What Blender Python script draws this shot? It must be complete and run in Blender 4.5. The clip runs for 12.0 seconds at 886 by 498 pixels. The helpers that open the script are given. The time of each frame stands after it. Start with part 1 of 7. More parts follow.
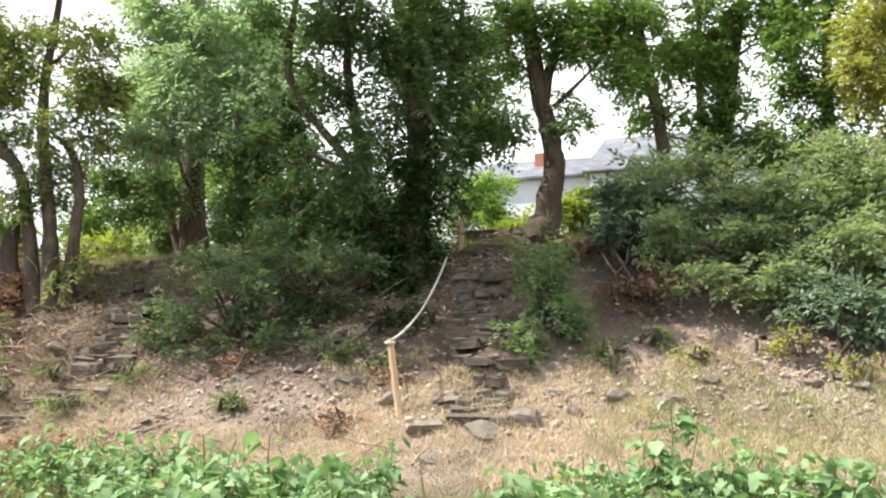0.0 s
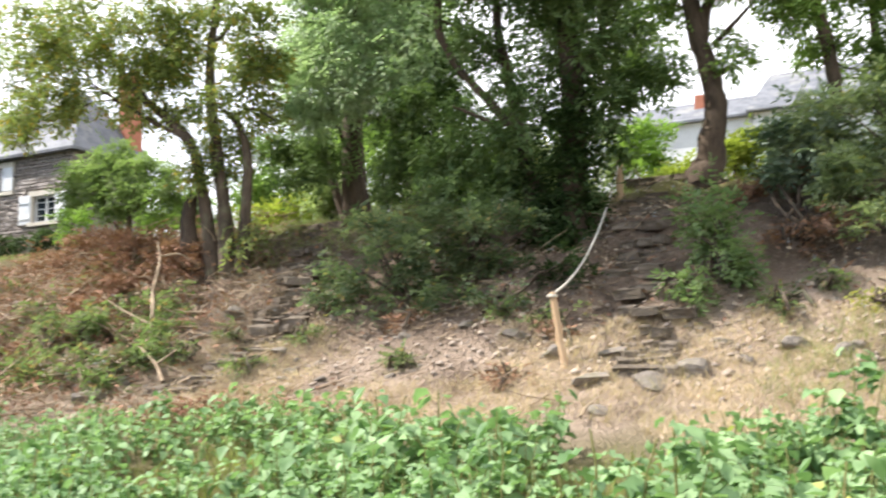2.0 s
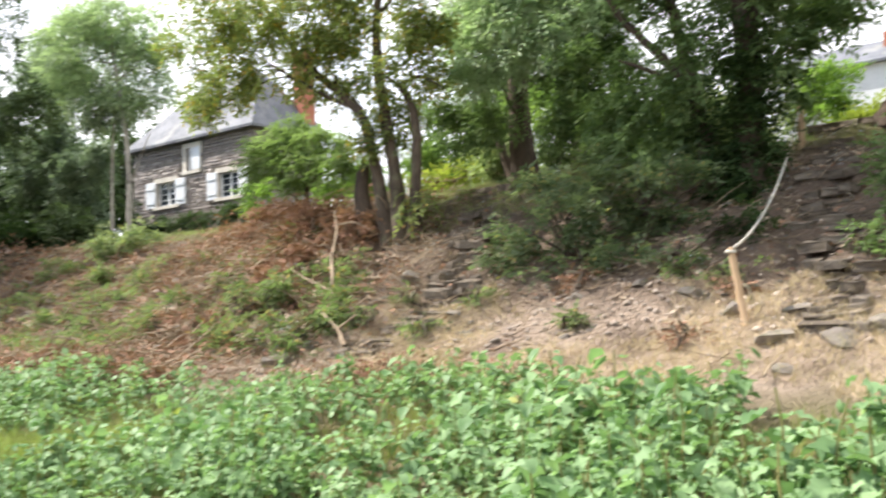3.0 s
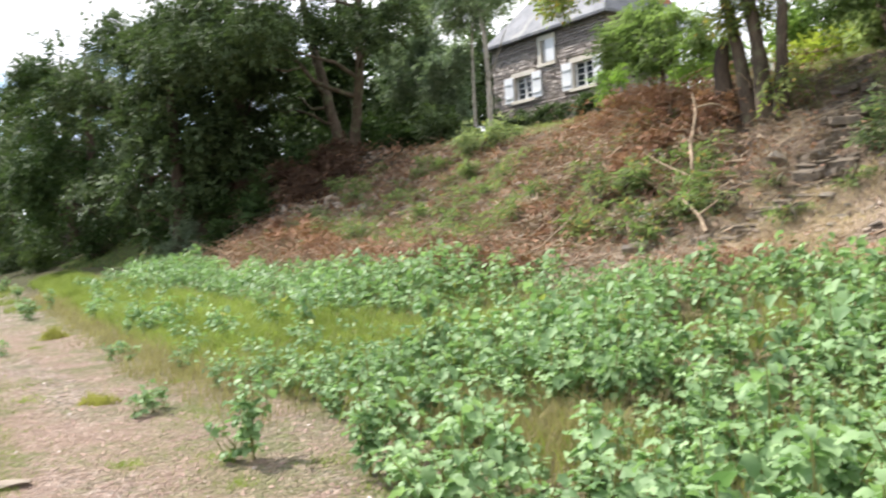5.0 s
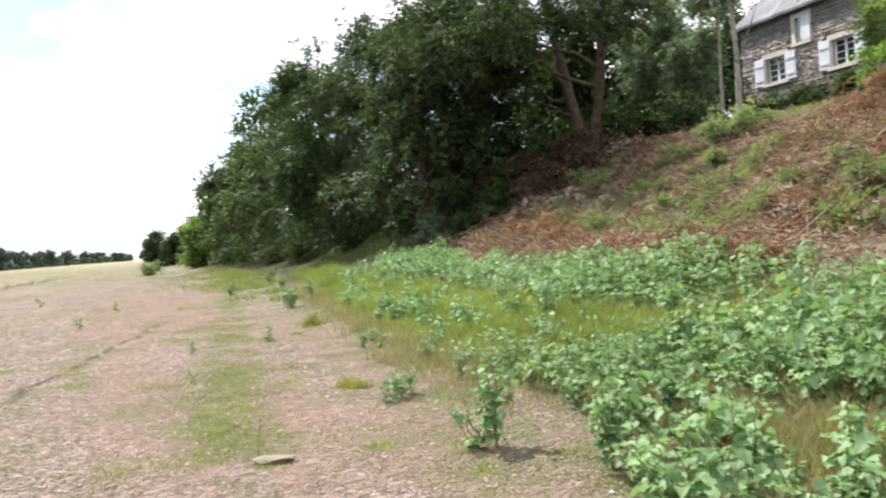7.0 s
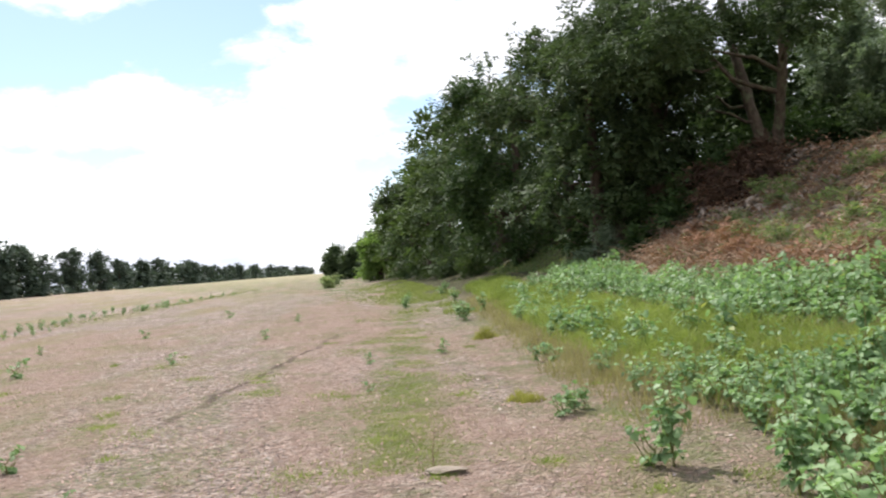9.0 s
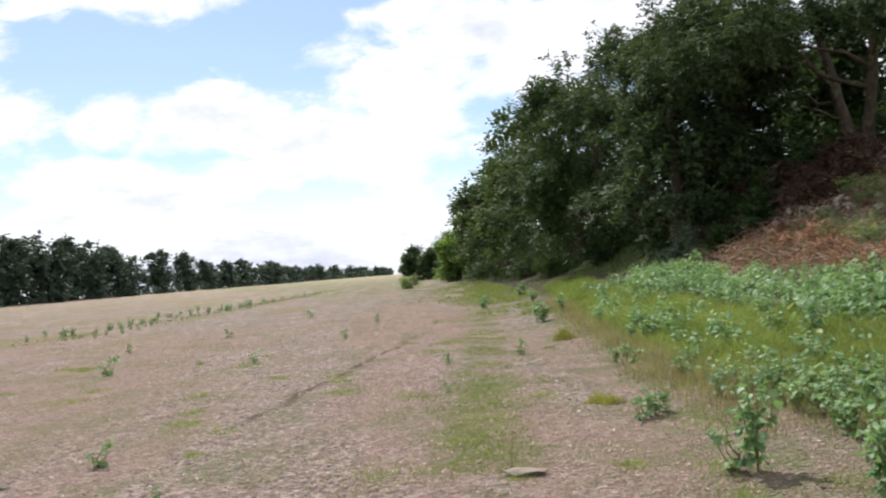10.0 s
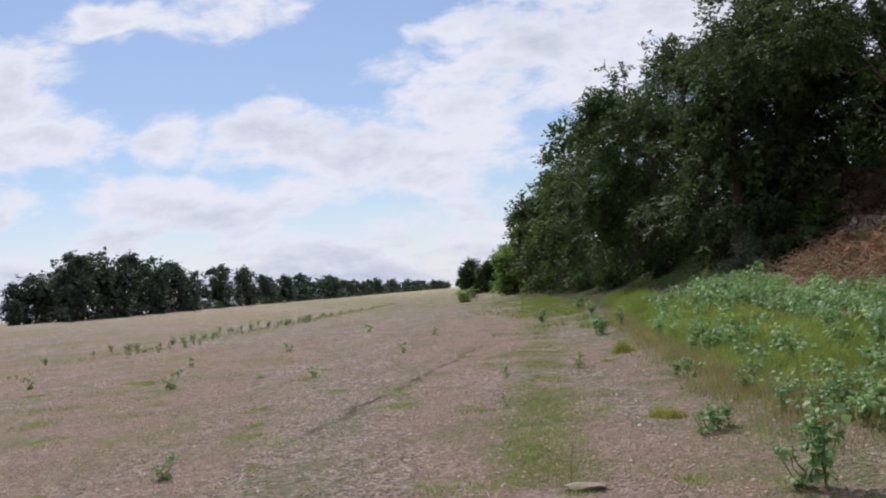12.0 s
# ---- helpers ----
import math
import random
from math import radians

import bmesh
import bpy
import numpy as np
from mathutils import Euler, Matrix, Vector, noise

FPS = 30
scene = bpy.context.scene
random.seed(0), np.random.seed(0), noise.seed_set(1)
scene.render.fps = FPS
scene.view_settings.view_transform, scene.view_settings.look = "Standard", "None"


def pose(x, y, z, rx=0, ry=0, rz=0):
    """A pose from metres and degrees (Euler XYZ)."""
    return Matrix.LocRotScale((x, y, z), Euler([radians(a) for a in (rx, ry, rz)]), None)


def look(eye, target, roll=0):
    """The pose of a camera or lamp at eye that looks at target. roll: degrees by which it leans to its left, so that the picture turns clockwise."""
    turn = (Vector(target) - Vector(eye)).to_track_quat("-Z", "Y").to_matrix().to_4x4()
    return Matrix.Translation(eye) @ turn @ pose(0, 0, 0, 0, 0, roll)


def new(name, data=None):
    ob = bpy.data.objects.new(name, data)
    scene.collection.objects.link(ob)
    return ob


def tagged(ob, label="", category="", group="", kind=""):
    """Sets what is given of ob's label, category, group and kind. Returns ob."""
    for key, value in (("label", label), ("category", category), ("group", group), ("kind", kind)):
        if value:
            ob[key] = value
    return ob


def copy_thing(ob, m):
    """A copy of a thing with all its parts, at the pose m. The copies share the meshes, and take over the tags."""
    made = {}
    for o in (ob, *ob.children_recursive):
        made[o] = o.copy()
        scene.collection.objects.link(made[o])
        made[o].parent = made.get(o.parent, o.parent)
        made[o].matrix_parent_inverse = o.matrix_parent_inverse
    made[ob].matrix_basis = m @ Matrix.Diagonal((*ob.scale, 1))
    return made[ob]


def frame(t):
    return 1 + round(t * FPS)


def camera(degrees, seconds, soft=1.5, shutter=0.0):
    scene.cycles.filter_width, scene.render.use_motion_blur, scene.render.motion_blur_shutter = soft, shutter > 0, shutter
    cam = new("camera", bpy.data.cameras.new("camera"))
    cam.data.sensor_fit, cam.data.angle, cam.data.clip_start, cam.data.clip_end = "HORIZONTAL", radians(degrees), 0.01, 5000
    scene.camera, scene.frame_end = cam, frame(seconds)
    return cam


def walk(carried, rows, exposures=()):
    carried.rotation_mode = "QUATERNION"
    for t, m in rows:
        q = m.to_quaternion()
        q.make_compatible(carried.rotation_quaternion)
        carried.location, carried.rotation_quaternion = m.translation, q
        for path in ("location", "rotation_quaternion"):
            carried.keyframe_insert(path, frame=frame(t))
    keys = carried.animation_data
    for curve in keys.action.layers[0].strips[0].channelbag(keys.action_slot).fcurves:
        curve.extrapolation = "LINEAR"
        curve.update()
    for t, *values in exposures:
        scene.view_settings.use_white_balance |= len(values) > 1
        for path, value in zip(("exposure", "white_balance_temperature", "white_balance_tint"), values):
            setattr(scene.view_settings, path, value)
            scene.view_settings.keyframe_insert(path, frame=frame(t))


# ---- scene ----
cam = camera(49.88, 12.0, soft=2.1, shutter=0.5)
EYE = (0.0, 0.0, 1.6)
# seconds, tilt, lean, turn: the camera turns where it stands
TURNS = (
    (0.0, 99.12, -0.02, 16.55), (0.5, 98.83, 0.08, 16.69), (1.0, 98.03, 0.32, 18.07), (1.5, 97.21, 0.71, 21.61),
    (2.0, 96.49, 1.32, 26.37), (2.5, 95.66, 1.86, 31.11), (3.0, 94.52, 2.36, 36.73), (3.5, 93.21, 2.75, 42.47),
    (5.5, 88.39, 3.81, 62.34), (6.0, 88.61, 3.94, 65.95), (6.5, 88.85, 3.95, 69.13), (7.0, 89.37, 3.98, 72.53),
    (9.0, 90.9, 4.21, 82.87), (9.5, 91.14, 4.25, 85.28), (10.0, 91.29, 4.19, 87.58), (10.5, 91.48, 4.13, 89.24),
    (11.0, 91.91, 4.14, 90.18), (11.5, 92.23, 4.21, 90.8), (12.0, 92.35, 4.56, 91.03),
)
walk(cam, [(t, pose(*EYE, a, b, c)) for t, a, b, c in TURNS],
     exposures=[(0.0, 1.3, 6400, 12), (1.5, 1.37, 6400, 12), (3.0, 1.32, 6400, 12), (5.5, 1.17, 6400, 12), (7.0, 1.02, 6400, 13), (9.0, 0.67, 6350, 14), (10.5, 0.2, 6230, 15), (12.0, -0.15, 6100, 16)])

# ---------------------------------------------------------------- world and sun
SUN_DIR = Vector((-0.93, -0.32, 1.14)).normalized()   # towards the sun
world = bpy.data.worlds.new("sky")
scene.world = world
world.use_nodes = True
wn, wl = world.node_tree.nodes, world.node_tree.links
wn.clear()


def wnode(kind, **kw):
    n = wn.new(kind)
    for k, v in kw.items():
        n.inputs[k].default_value = v
    return n


def wmath(op, a, b=None, clamp=False):
    n = wn.new("ShaderNodeMath")
    n.operation, n.use_clamp = op, clamp
    for i, v in enumerate((a, b)):
        if v is None:
            continue
        if isinstance(v, (int, float)):
            n.inputs[i].default_value = v
        else:
            wl.new(v, n.inputs[i])
    return n.outputs[0]


sky = wn.new("ShaderNodeTexSky")
sky.sky_type, sky.sun_disc = "NISHITA", False
sky.sun_elevation = math.asin(SUN_DIR.z)
sky.sun_rotation = math.atan2(SUN_DIR.x, SUN_DIR.y)
sky.air_density, sky.dust_density, sky.ozone_density = 1.0, 0.4, 2.5
coord = wn.new("ShaderNodeTexCoord")
sep = wn.new("ShaderNodeSeparateXYZ")
wl.new(coord.outputs["Generated"], sep.inputs[0])
up = wmath("ADD", wmath("MAXIMUM", sep.outputs[2], 0.0), 0.16)
flat = wn.new("ShaderNodeCombineXYZ")
wl.new(wmath("DIVIDE", sep.outputs[0], up), flat.inputs[0])
wl.new(wmath("DIVIDE", sep.outputs[1], up), flat.inputs[1])


def cloud_layer(scale, detail, off, stretch=1.0):
    m = wn.new("ShaderNodeMapping")
    m.inputs["Location"].default_value = off
    m.inputs["Scale"].default_value = (scale, scale * stretch, 1)
    wl.new(flat.outputs[0], m.inputs["Vector"])
    n = wnode("ShaderNodeTexNoise", Scale=1.0, Detail=detail, Roughness=0.55, Distortion=0.25)
    wl.new(m.outputs[0], n.inputs["Vector"])
    return n.outputs["Fac"]


big = cloud_layer(1.0, 12.0, (3.1, 1.4, 0))
# up river the heaps of cloud have their own places: across and above the point where the banks meet
ahead = wmath("MAXIMUM", wmath("MULTIPLY", sep.outputs[0], -1.0), 0.05)
across, above = wmath("DIVIDE", sep.outputs[1], ahead), wmath("DIVIDE", sep.outputs[2], ahead)
ruffle_v = wn.new("ShaderNodeCombineXYZ")
wl.new(across, ruffle_v.inputs[0])
wl.new(wmath("MULTIPLY", above, 1.9), ruffle_v.inputs[1])
ruffle = wnode("ShaderNodeTexNoise", Scale=9.0, Detail=9.0, Roughness=0.6, Distortion=0.15)
wl.new(ruffle_v.outputs[0], ruffle.inputs["Vector"])
wisps = wnode("ShaderNodeTexNoise", Scale=5.0, Detail=8.0, Roughness=0.65, Distortion=1.2)
wl.new(ruffle_v.outputs[0], wisps.inputs["Vector"])
heaps = None
for hx, hz, rx, rz in ((-0.46, 0.25, 0.075, 0.05), (-0.36, 0.315, 0.07, 0.022), (-0.22, 0.31, 0.07, 0.03), (0.10, 0.245, 0.14, 0.06), (0.26, 0.27, 0.22, 0.10), (0.11, 0.33, 0.07, 0.05),
                       (-0.42, 0.185, 0.09, 0.032), (-0.29, 0.178, 0.05, 0.03), (-0.20, 0.172, 0.10, 0.034), (-0.03, 0.14, 0.14, 0.045), (-0.33, 0.118, 0.09, 0.024), (-0.17, 0.108, 0.09, 0.026),
                       (-0.52, 0.11, 0.06, 0.02), (0.02, 0.19, 0.10, 0.03), (-0.75, 0.22, 0.2, 0.08), (-0.62, 0.40, 0.14, 0.05), (-0.2, 0.55, 0.3, 0.1)):
    dx, dz = wmath("DIVIDE", wmath("SUBTRACT", across, hx), rx), wmath("DIVIDE", wmath("SUBTRACT", above, hz), rz)
    one = wmath("SUBTRACT", 1.0, wmath("ADD", wmath("MULTIPLY", dx, dx), wmath("MULTIPLY", dz, dz)))
    heaps = one if heaps is None else wmath("MAXIMUM", heaps, one)
low = wmath("SUBTRACT", 0.75, wmath("MULTIPLY", above, 7.5))
heaps = wmath("MAXIMUM", wmath("MAXIMUM", heaps, low), -1.2)
body = wmath("ADD", wmath("MULTIPLY", heaps, 0.55), wmath("MULTIPLY", wmath("SUBTRACT", ruffle.outputs["Fac"], 0.5), 3.2))
body = wmath("ADD", body, wmath("MULTIPLY", wmath("SUBTRACT", wisps.outputs["Fac"], 0.5), 0.9))
fill = wn.new("ShaderNodeMapRange")
fill.interpolation_type = "SMOOTHSTEP"
wl.new(body, fill.inputs[0])
fill.inputs[1].default_value, fill.inputs[2].default_value = -0.28, 0.42
# elsewhere broken cloud, lying thicker over the bank than over the river
ramp = wn.new("ShaderNodeValToRGB")
ramp.color_ramp.elements[0].position, ramp.color_ramp.elements[1].position = 0.445, 0.50
over = wmath("MULTIPLY", wmath("ADD", sep.outputs[1], 0.0), 3.0, clamp=True)
wl.new(wmath("ADD", big, wmath("MULTIPLY", over, 0.26)), ramp.inputs[0])
side = wn.new("ShaderNodeMapRange")
side.interpolation_type = "SMOOTHSTEP"
wl.new(across, side.inputs[0])
side.inputs[1].default_value, side.inputs[2].default_value = 0.30, 0.55
river = wmath("MULTIPLY", wmath("SUBTRACT", 1.0, side.outputs[0]), wmath("GREATER_THAN", wmath("MULTIPLY", sep.outputs[0], -1.0), 0.06))
cover = wmath("ADD", wmath("MULTIPLY", river, fill.outputs[0]), wmath("MULTIPLY", wmath("SUBTRACT", 1.0, river), ramp.outputs[0]))
# thin haze closes the sky towards the horizon
haze = wmath("SUBTRACT", 1.0, wmath("MULTIPLY", sep.outputs[2], 9.0), clamp=True)
cover = wmath("MAXIMUM", cover, wmath("MULTIPLY", haze, 0.85), clamp=True)
# the thick middle and the undersides of the clouds are grey
thick = wmath("MULTIPLY", wmath("ADD", body, -0.25), 0.2)
grey_here = wmath("ADD", thick, wmath("MULTIPLY", wmath("SUBTRACT", cloud_layer(2.0, 4.0, (9.3, 5.2, 0)), 0.5), 0.34))
grey_else = wmath("SUBTRACT", wmath("ADD", wmath("MULTIPLY", big, 0.65), wmath("MULTIPLY", cloud_layer(2.2, 6.0, (9.3, 5.2, 0)), 0.35)), 0.47)
grey_here = wmath("ADD", grey_here, wmath("MULTIPLY", haze, 0.10))
shade = wmath("ADD", wmath("MULTIPLY", river, grey_here), wmath("MULTIPLY", wmath("SUBTRACT", 1.0, river), grey_else))
sramp = wn.new("ShaderNodeValToRGB")
sramp.color_ramp.elements[0].position, sramp.color_ramp.elements[1].position = 0.02, 0.20
sramp.color_ramp.elements[0].color = (8.9, 9.0, 9.2, 1)
sramp.color_ramp.elements[1].color = (5.9, 6.35, 7.1, 1)
wl.new(shade, sramp.inputs[0])
mixc = wn.new("ShaderNodeMixRGB")
wl.new(cover, mixc.inputs[0])
pale = wn.new("ShaderNodeMixRGB")
pale.inputs[0].default_value = 0.14
pale.inputs[2].default_value = (6.4, 7.8, 9.6, 1)
wl.new(sky.outputs[0], pale.inputs[1])
wl.new(pale.outputs[0], mixc.inputs[1])
wl.new(sramp.outputs[0], mixc.inputs[2])
bg = wnode("ShaderNodeBackground", Strength=0.10)
wl.new(mixc.outputs[0], bg.inputs["Color"])
wout = wn.new("ShaderNodeOutputWorld")
wl.new(bg.outputs[0], wout.inputs["Surface"])

sun = new("sun", bpy.data.lights.new("sun", "SUN"))
sun.data.energy, sun.data.angle, sun.data.color = 4.2, radians(0.6), (1.0, 0.95, 0.87)
sun.matrix_world = look((0, 0, 60), Vector((0, 0, 60)) - SUN_DIR)

# ---------------------------------------------------------------- materials
class Nodes:
    """A small writer of node trees."""

    def __init__(self, name):
        self.m = bpy.data.materials.new(name)
        self.m.use_nodes = True
        self.n, self.l = self.m.node_tree.nodes, self.m.node_tree.links
        self.n.clear()
        self.out = self.n.new("ShaderNodeOutputMaterial")

    def put(self, sock, v):
        if isinstance(v, (int, float)):
            sock.default_value = v
        elif isinstance(v, tuple):
            sock.default_value = (*v, 1) if sock.type == "RGBA" and len(v) == 3 else v
        else:
            self.l.new(v, sock)

    def math(self, op, a, b=0.0, clamp=False):
        n = self.n.new("ShaderNodeMath")
        n.operation, n.use_clamp = op, clamp
        self.put(n.inputs[0], a)
        self.put(n.inputs[1], b)
        return n.outputs[0]

    def pos(self):
        return self.n.new("ShaderNodeNewGeometry").outputs["Position"]

    def local(self):
        return self.n.new("ShaderNodeTexCoord").outputs["Object"]

    def island(self):
        return self.n.new("ShaderNodeNewGeometry").outputs["Random Per Island"]

    def rand(self):
        return self.n.new("ShaderNodeObjectInfo").outputs["Random"]

    def noise(self, vec, scale, detail=4.0, rough=0.55, stretch=None, seed=0.0):
        m = self.n.new("ShaderNodeMapping")
        self.put(m.inputs["Vector"], vec)
        m.inputs["Scale"].default_value = stretch or (1, 1, 1)
        m.inputs["Location"].default_value = (seed, seed * 0.7, seed * 0.3)
        n = self.n.new("ShaderNodeTexNoise")
        self.l.new(m.outputs[0], n.inputs["Vector"])
        n.inputs["Scale"].default_value, n.inputs["Detail"].default_value, n.inputs["Roughness"].default_value = scale, detail, rough
        return n.outputs["Fac"]

    def voronoi(self, vec, scale, out="Distance"):
        n = self.n.new("ShaderNodeTexVoronoi")
        self.put(n.inputs["Vector"], vec)
        n.inputs["Scale"].default_value = scale
        return n.outputs[out]

    def step(self, v, lo, hi):
        n = self.n.new("ShaderNodeMapRange")
        n.interpolation_type = "SMOOTHSTEP"
        self.put(n.inputs[0], v)
        n.inputs[1].default_value, n.inputs[2].default_value = lo, hi
        return n.outputs[0]

    def mix(self, f, a, b, mode="MIX"):
        n = self.n.new("ShaderNodeMixRGB")
        n.blend_type = mode
        self.put(n.inputs[0], f)
        self.put(n.inputs[1], a)
        self.put(n.inputs[2], b)
        return n.outputs[0]

    def sep(self, v):
        n = self.n.new("ShaderNodeSeparateXYZ")
        self.put(n.inputs[0], v)
        return n.outputs

    def bump(self, h, strength=0.5, dist=0.02):
        n = self.n.new("ShaderNodeBump")
        self.put(n.inputs["Height"], h)
        n.inputs["Strength"].default_value, n.inputs["Distance"].default_value = strength, dist
        return n.outputs[0]

    def surface(self, col, rough=0.8, normal=None, spec=0.3, metal=0.0):
        b = self.n.new("ShaderNodeBsdfPrincipled")
        self.put(b.inputs["Base Color"], col)
        self.put(b.inputs["Roughness"], rough)
        b.inputs["Specular IOR Level"].default_value = spec
        b.inputs["Metallic"].default_value = metal
        if normal is not None:
            self.l.new(normal, b.inputs["Normal"])
        self.l.new(b.outputs[0], self.out.inputs["Surface"])
        return b


def leaf_mat(name, dark, light, odd=None, odd_share=0.0, gloss=0.7, through_it=0.46, spec=0.12):
    """Leaves: colour varies leaf by leaf and branch by branch; some light shines through."""
    k = Nodes(name)
    r = k.island()
    big = k.noise(k.pos(), 0.9, 2.0)
    fine = k.noise(k.pos(), 4.5, 2.0, 0.5, None, 4.0)
    col = k.mix(k.math("ADD", k.math("MULTIPLY", r, 0.3), k.math("ADD", k.math("MULTIPLY", k.step(big, 0.35, 0.65), 0.3), k.math("MULTIPLY", k.step(fine, 0.35, 0.65), 0.4))), dark, light)
    if odd:
        col = k.mix(k.step(r, 1.0 - odd_share, 1.0 - odd_share + 0.02), col, odd)
    b = k.surface(col, gloss, spec=spec)
    t = k.n.new("ShaderNodeBsdfTranslucent")
    k.l.new(k.mix(1.0, col, (1.2, 1.38, 0.85), "MULTIPLY"), t.inputs["Color"])
    s = k.n.new("ShaderNodeMixShader")
    s.inputs[0].default_value = through_it
    k.l.new(b.outputs[0], s.inputs[1])
    k.l.new(t.outputs[0], s.inputs[2])
    k.l.new(s.outputs[0], k.out.inputs["Surface"])
    return k.m


def rough_mat(name, a, b, scale=3.0, fine=40.0, rough=0.85, bump=0.6, dist=0.02, stretch=None, dirt=None, spec=0.2, vary=0.0):
    """Stone, earth, bark, wood, plaster: two scales of variation and relief."""
    k = Nodes(name)
    v = k.local()
    n1, n2 = k.noise(v, scale, 5.0, 0.6, stretch), k.noise(v, fine, 4.0, 0.6, stretch, 5.0)
    f = k.math("ADD", k.math("MULTIPLY", k.step(n1, 0.3, 0.7), 0.6), k.math("MULTIPLY", k.step(n2, 0.3, 0.7), 0.4))
    if vary:
        f = k.math("ADD", k.math("MULTIPLY", f, 1 - vary), k.math("MULTIPLY", k.rand(), vary))
    col = k.mix(f, a, b)
    if dirt:
        col = k.mix(k.math("MULTIPLY", k.step(k.noise(v, scale * 0.6, 6.0, 0.65, None, 11.0), 0.5, 0.68), 0.85), col, dirt)
    h = k.math("ADD", k.math("MULTIPLY", n1, 1.0), k.math("MULTIPLY", n2, 0.5))
    k.surface(col, rough, k.bump(h, bump, dist), spec)
    return k.m


def blade_mat(name, dark, light, through_it=0.3):
    return leaf_mat(name, dark, light, gloss=0.6, through_it=through_it)


def ground_mat():
    """River gravel, thin turf and, up the bank, dry earth with litter."""
    k = Nodes("ground_gravel_and_earth")
    p = k.pos()
    x, y, z = k.sep(p)[0:3]
    wob = k.math("MULTIPLY", k.math("SUBTRACT", k.noise(p, 0.5, 5.0, 0.6), 0.5), 3.5)
    yw = k.math("ADD", y, wob)
    # gravel: single pebbles by cells, tinted stone by stone
    cell = k.n.new("ShaderNodeTexVoronoi")
    k.put(cell.inputs["Vector"], p)
    cell.inputs["Scale"].default_value = 30.0
    tint = k.sep(cell.outputs["Color"])
    g = k.mix(tint[0], (0.33, 0.24, 0.19), (0.86, 0.67, 0.55))
    cell2 = k.n.new("ShaderNodeTexVoronoi")
    k.put(cell2.inputs["Vector"], p)
    cell2.inputs["Scale"].default_value = 10.0
    tint2 = k.sep(cell2.outputs["Color"])
    g = k.mix(k.math("MULTIPLY", k.step(tint2[0], 0.55, 0.85), 0.5), g, (0.15, 0.10, 0.07))
    g = k.mix(k.math("MULTIPLY", k.step(tint2[1], 0.72, 0.95), 0.5), g, (0.40, 0.285, 0.22))
    g = k.mix(k.step(tint[1], 0.78, 0.82), g, (0.40, 0.34, 0.30))
    g = k.mix(k.step(tint[2], 0.86, 0.9), g, (0.10, 0.085, 0.075))
    g = k.mix(k.math("MULTIPLY", k.step(k.noise(p, 1.6, 6.0, 0.7), 0.5, 0.66), 0.45), g, (0.28, 0.205, 0.155))
    g = k.mix(k.math("MULTIPLY", k.step(k.noise(p, 0.35, 4.0), 0.4, 0.65), 0.35), g, (0.36, 0.265, 0.21))
    g = k.mix(k.math("MULTIPLY", k.step(k.noise(p, 9.0, 5.0, 0.75, None, 21.0), 0.50, 0.57), 0.62), g, (0.14, 0.10, 0.078))
    g = k.mix(k.math("MULTIPLY", k.step(k.noise(p, 12.0, 5.0, 0.7, None, 31.0), 0.54, 0.62), 0.65), g, (0.74, 0.62, 0.53))
    # long faint bands of sand along the river
    band = k.noise(p, 0.5, 4.0, 0.6, (0.08, 0.6, 1.0), 3.0)
    g = k.mix(k.math("MULTIPLY", k.step(band, 0.46, 0.6), 0.6), g, (0.42, 0.285, 0.21))
    turf = k.mix(k.noise(p, 7.0, 4.0), (0.10, 0.145, 0.04), (0.24, 0.285, 0.095))
    spots = k.math("MULTIPLY", k.step(k.noise(p, 0.8, 6.0, 0.68, (0.7, 1.0, 1.0), 8.0), 0.465, 0.61), k.step(k.noise(p, 7.0, 5.0, 0.7), 0.34, 0.62))
    g = k.mix(k.math("MULTIPLY", spots, 0.66), g, turf)
    # thin olive growth in streaks over the open bar
    thin = k.math("MULTIPLY", k.step(k.noise(p, 0.3, 6.0, 0.65, (0.22, 0.9, 1.0), 14.0), 0.46, 0.6), k.step(k.math("MULTIPLY", y, -1.0), 0.0, 9.0))
    g = k.mix(k.math("MULTIPLY", thin, 0.66), g, (0.30, 0.27, 0.12))
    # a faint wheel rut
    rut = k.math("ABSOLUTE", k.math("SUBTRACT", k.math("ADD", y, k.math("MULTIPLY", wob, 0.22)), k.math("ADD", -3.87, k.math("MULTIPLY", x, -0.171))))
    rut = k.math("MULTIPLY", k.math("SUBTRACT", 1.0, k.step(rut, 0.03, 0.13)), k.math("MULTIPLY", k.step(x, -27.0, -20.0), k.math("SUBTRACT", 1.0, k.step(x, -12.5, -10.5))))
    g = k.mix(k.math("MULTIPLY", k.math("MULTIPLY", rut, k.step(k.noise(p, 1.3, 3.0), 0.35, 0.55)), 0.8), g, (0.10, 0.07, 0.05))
    # the worn green track, running up river and slowly towards the bank
    off = k.math("ABSOLUTE", k.math("SUBTRACT", k.math("ADD", y, k.math("MULTIPLY", wob, 0.12)), k.math("ADD", -0.1, k.math("MULTIPLY", x, -0.083))))
    track = k.math("MULTIPLY", k.math("SUBTRACT", 1.0, k.step(off, 0.15, 0.6)), k.step(k.noise(p, 3.0, 5.0, 0.65), 0.38, 0.55))
    track = k.math("MULTIPLY", k.math("MULTIPLY", track, k.step(k.noise(p, 0.9, 5.0, 0.7, None, 5.0), 0.36, 0.56)), k.step(k.math("MULTIPLY", x, -1.0), 5.0, 8.0))
    g = k.mix(k.math("MULTIPLY", track, 0.7), g, turf)
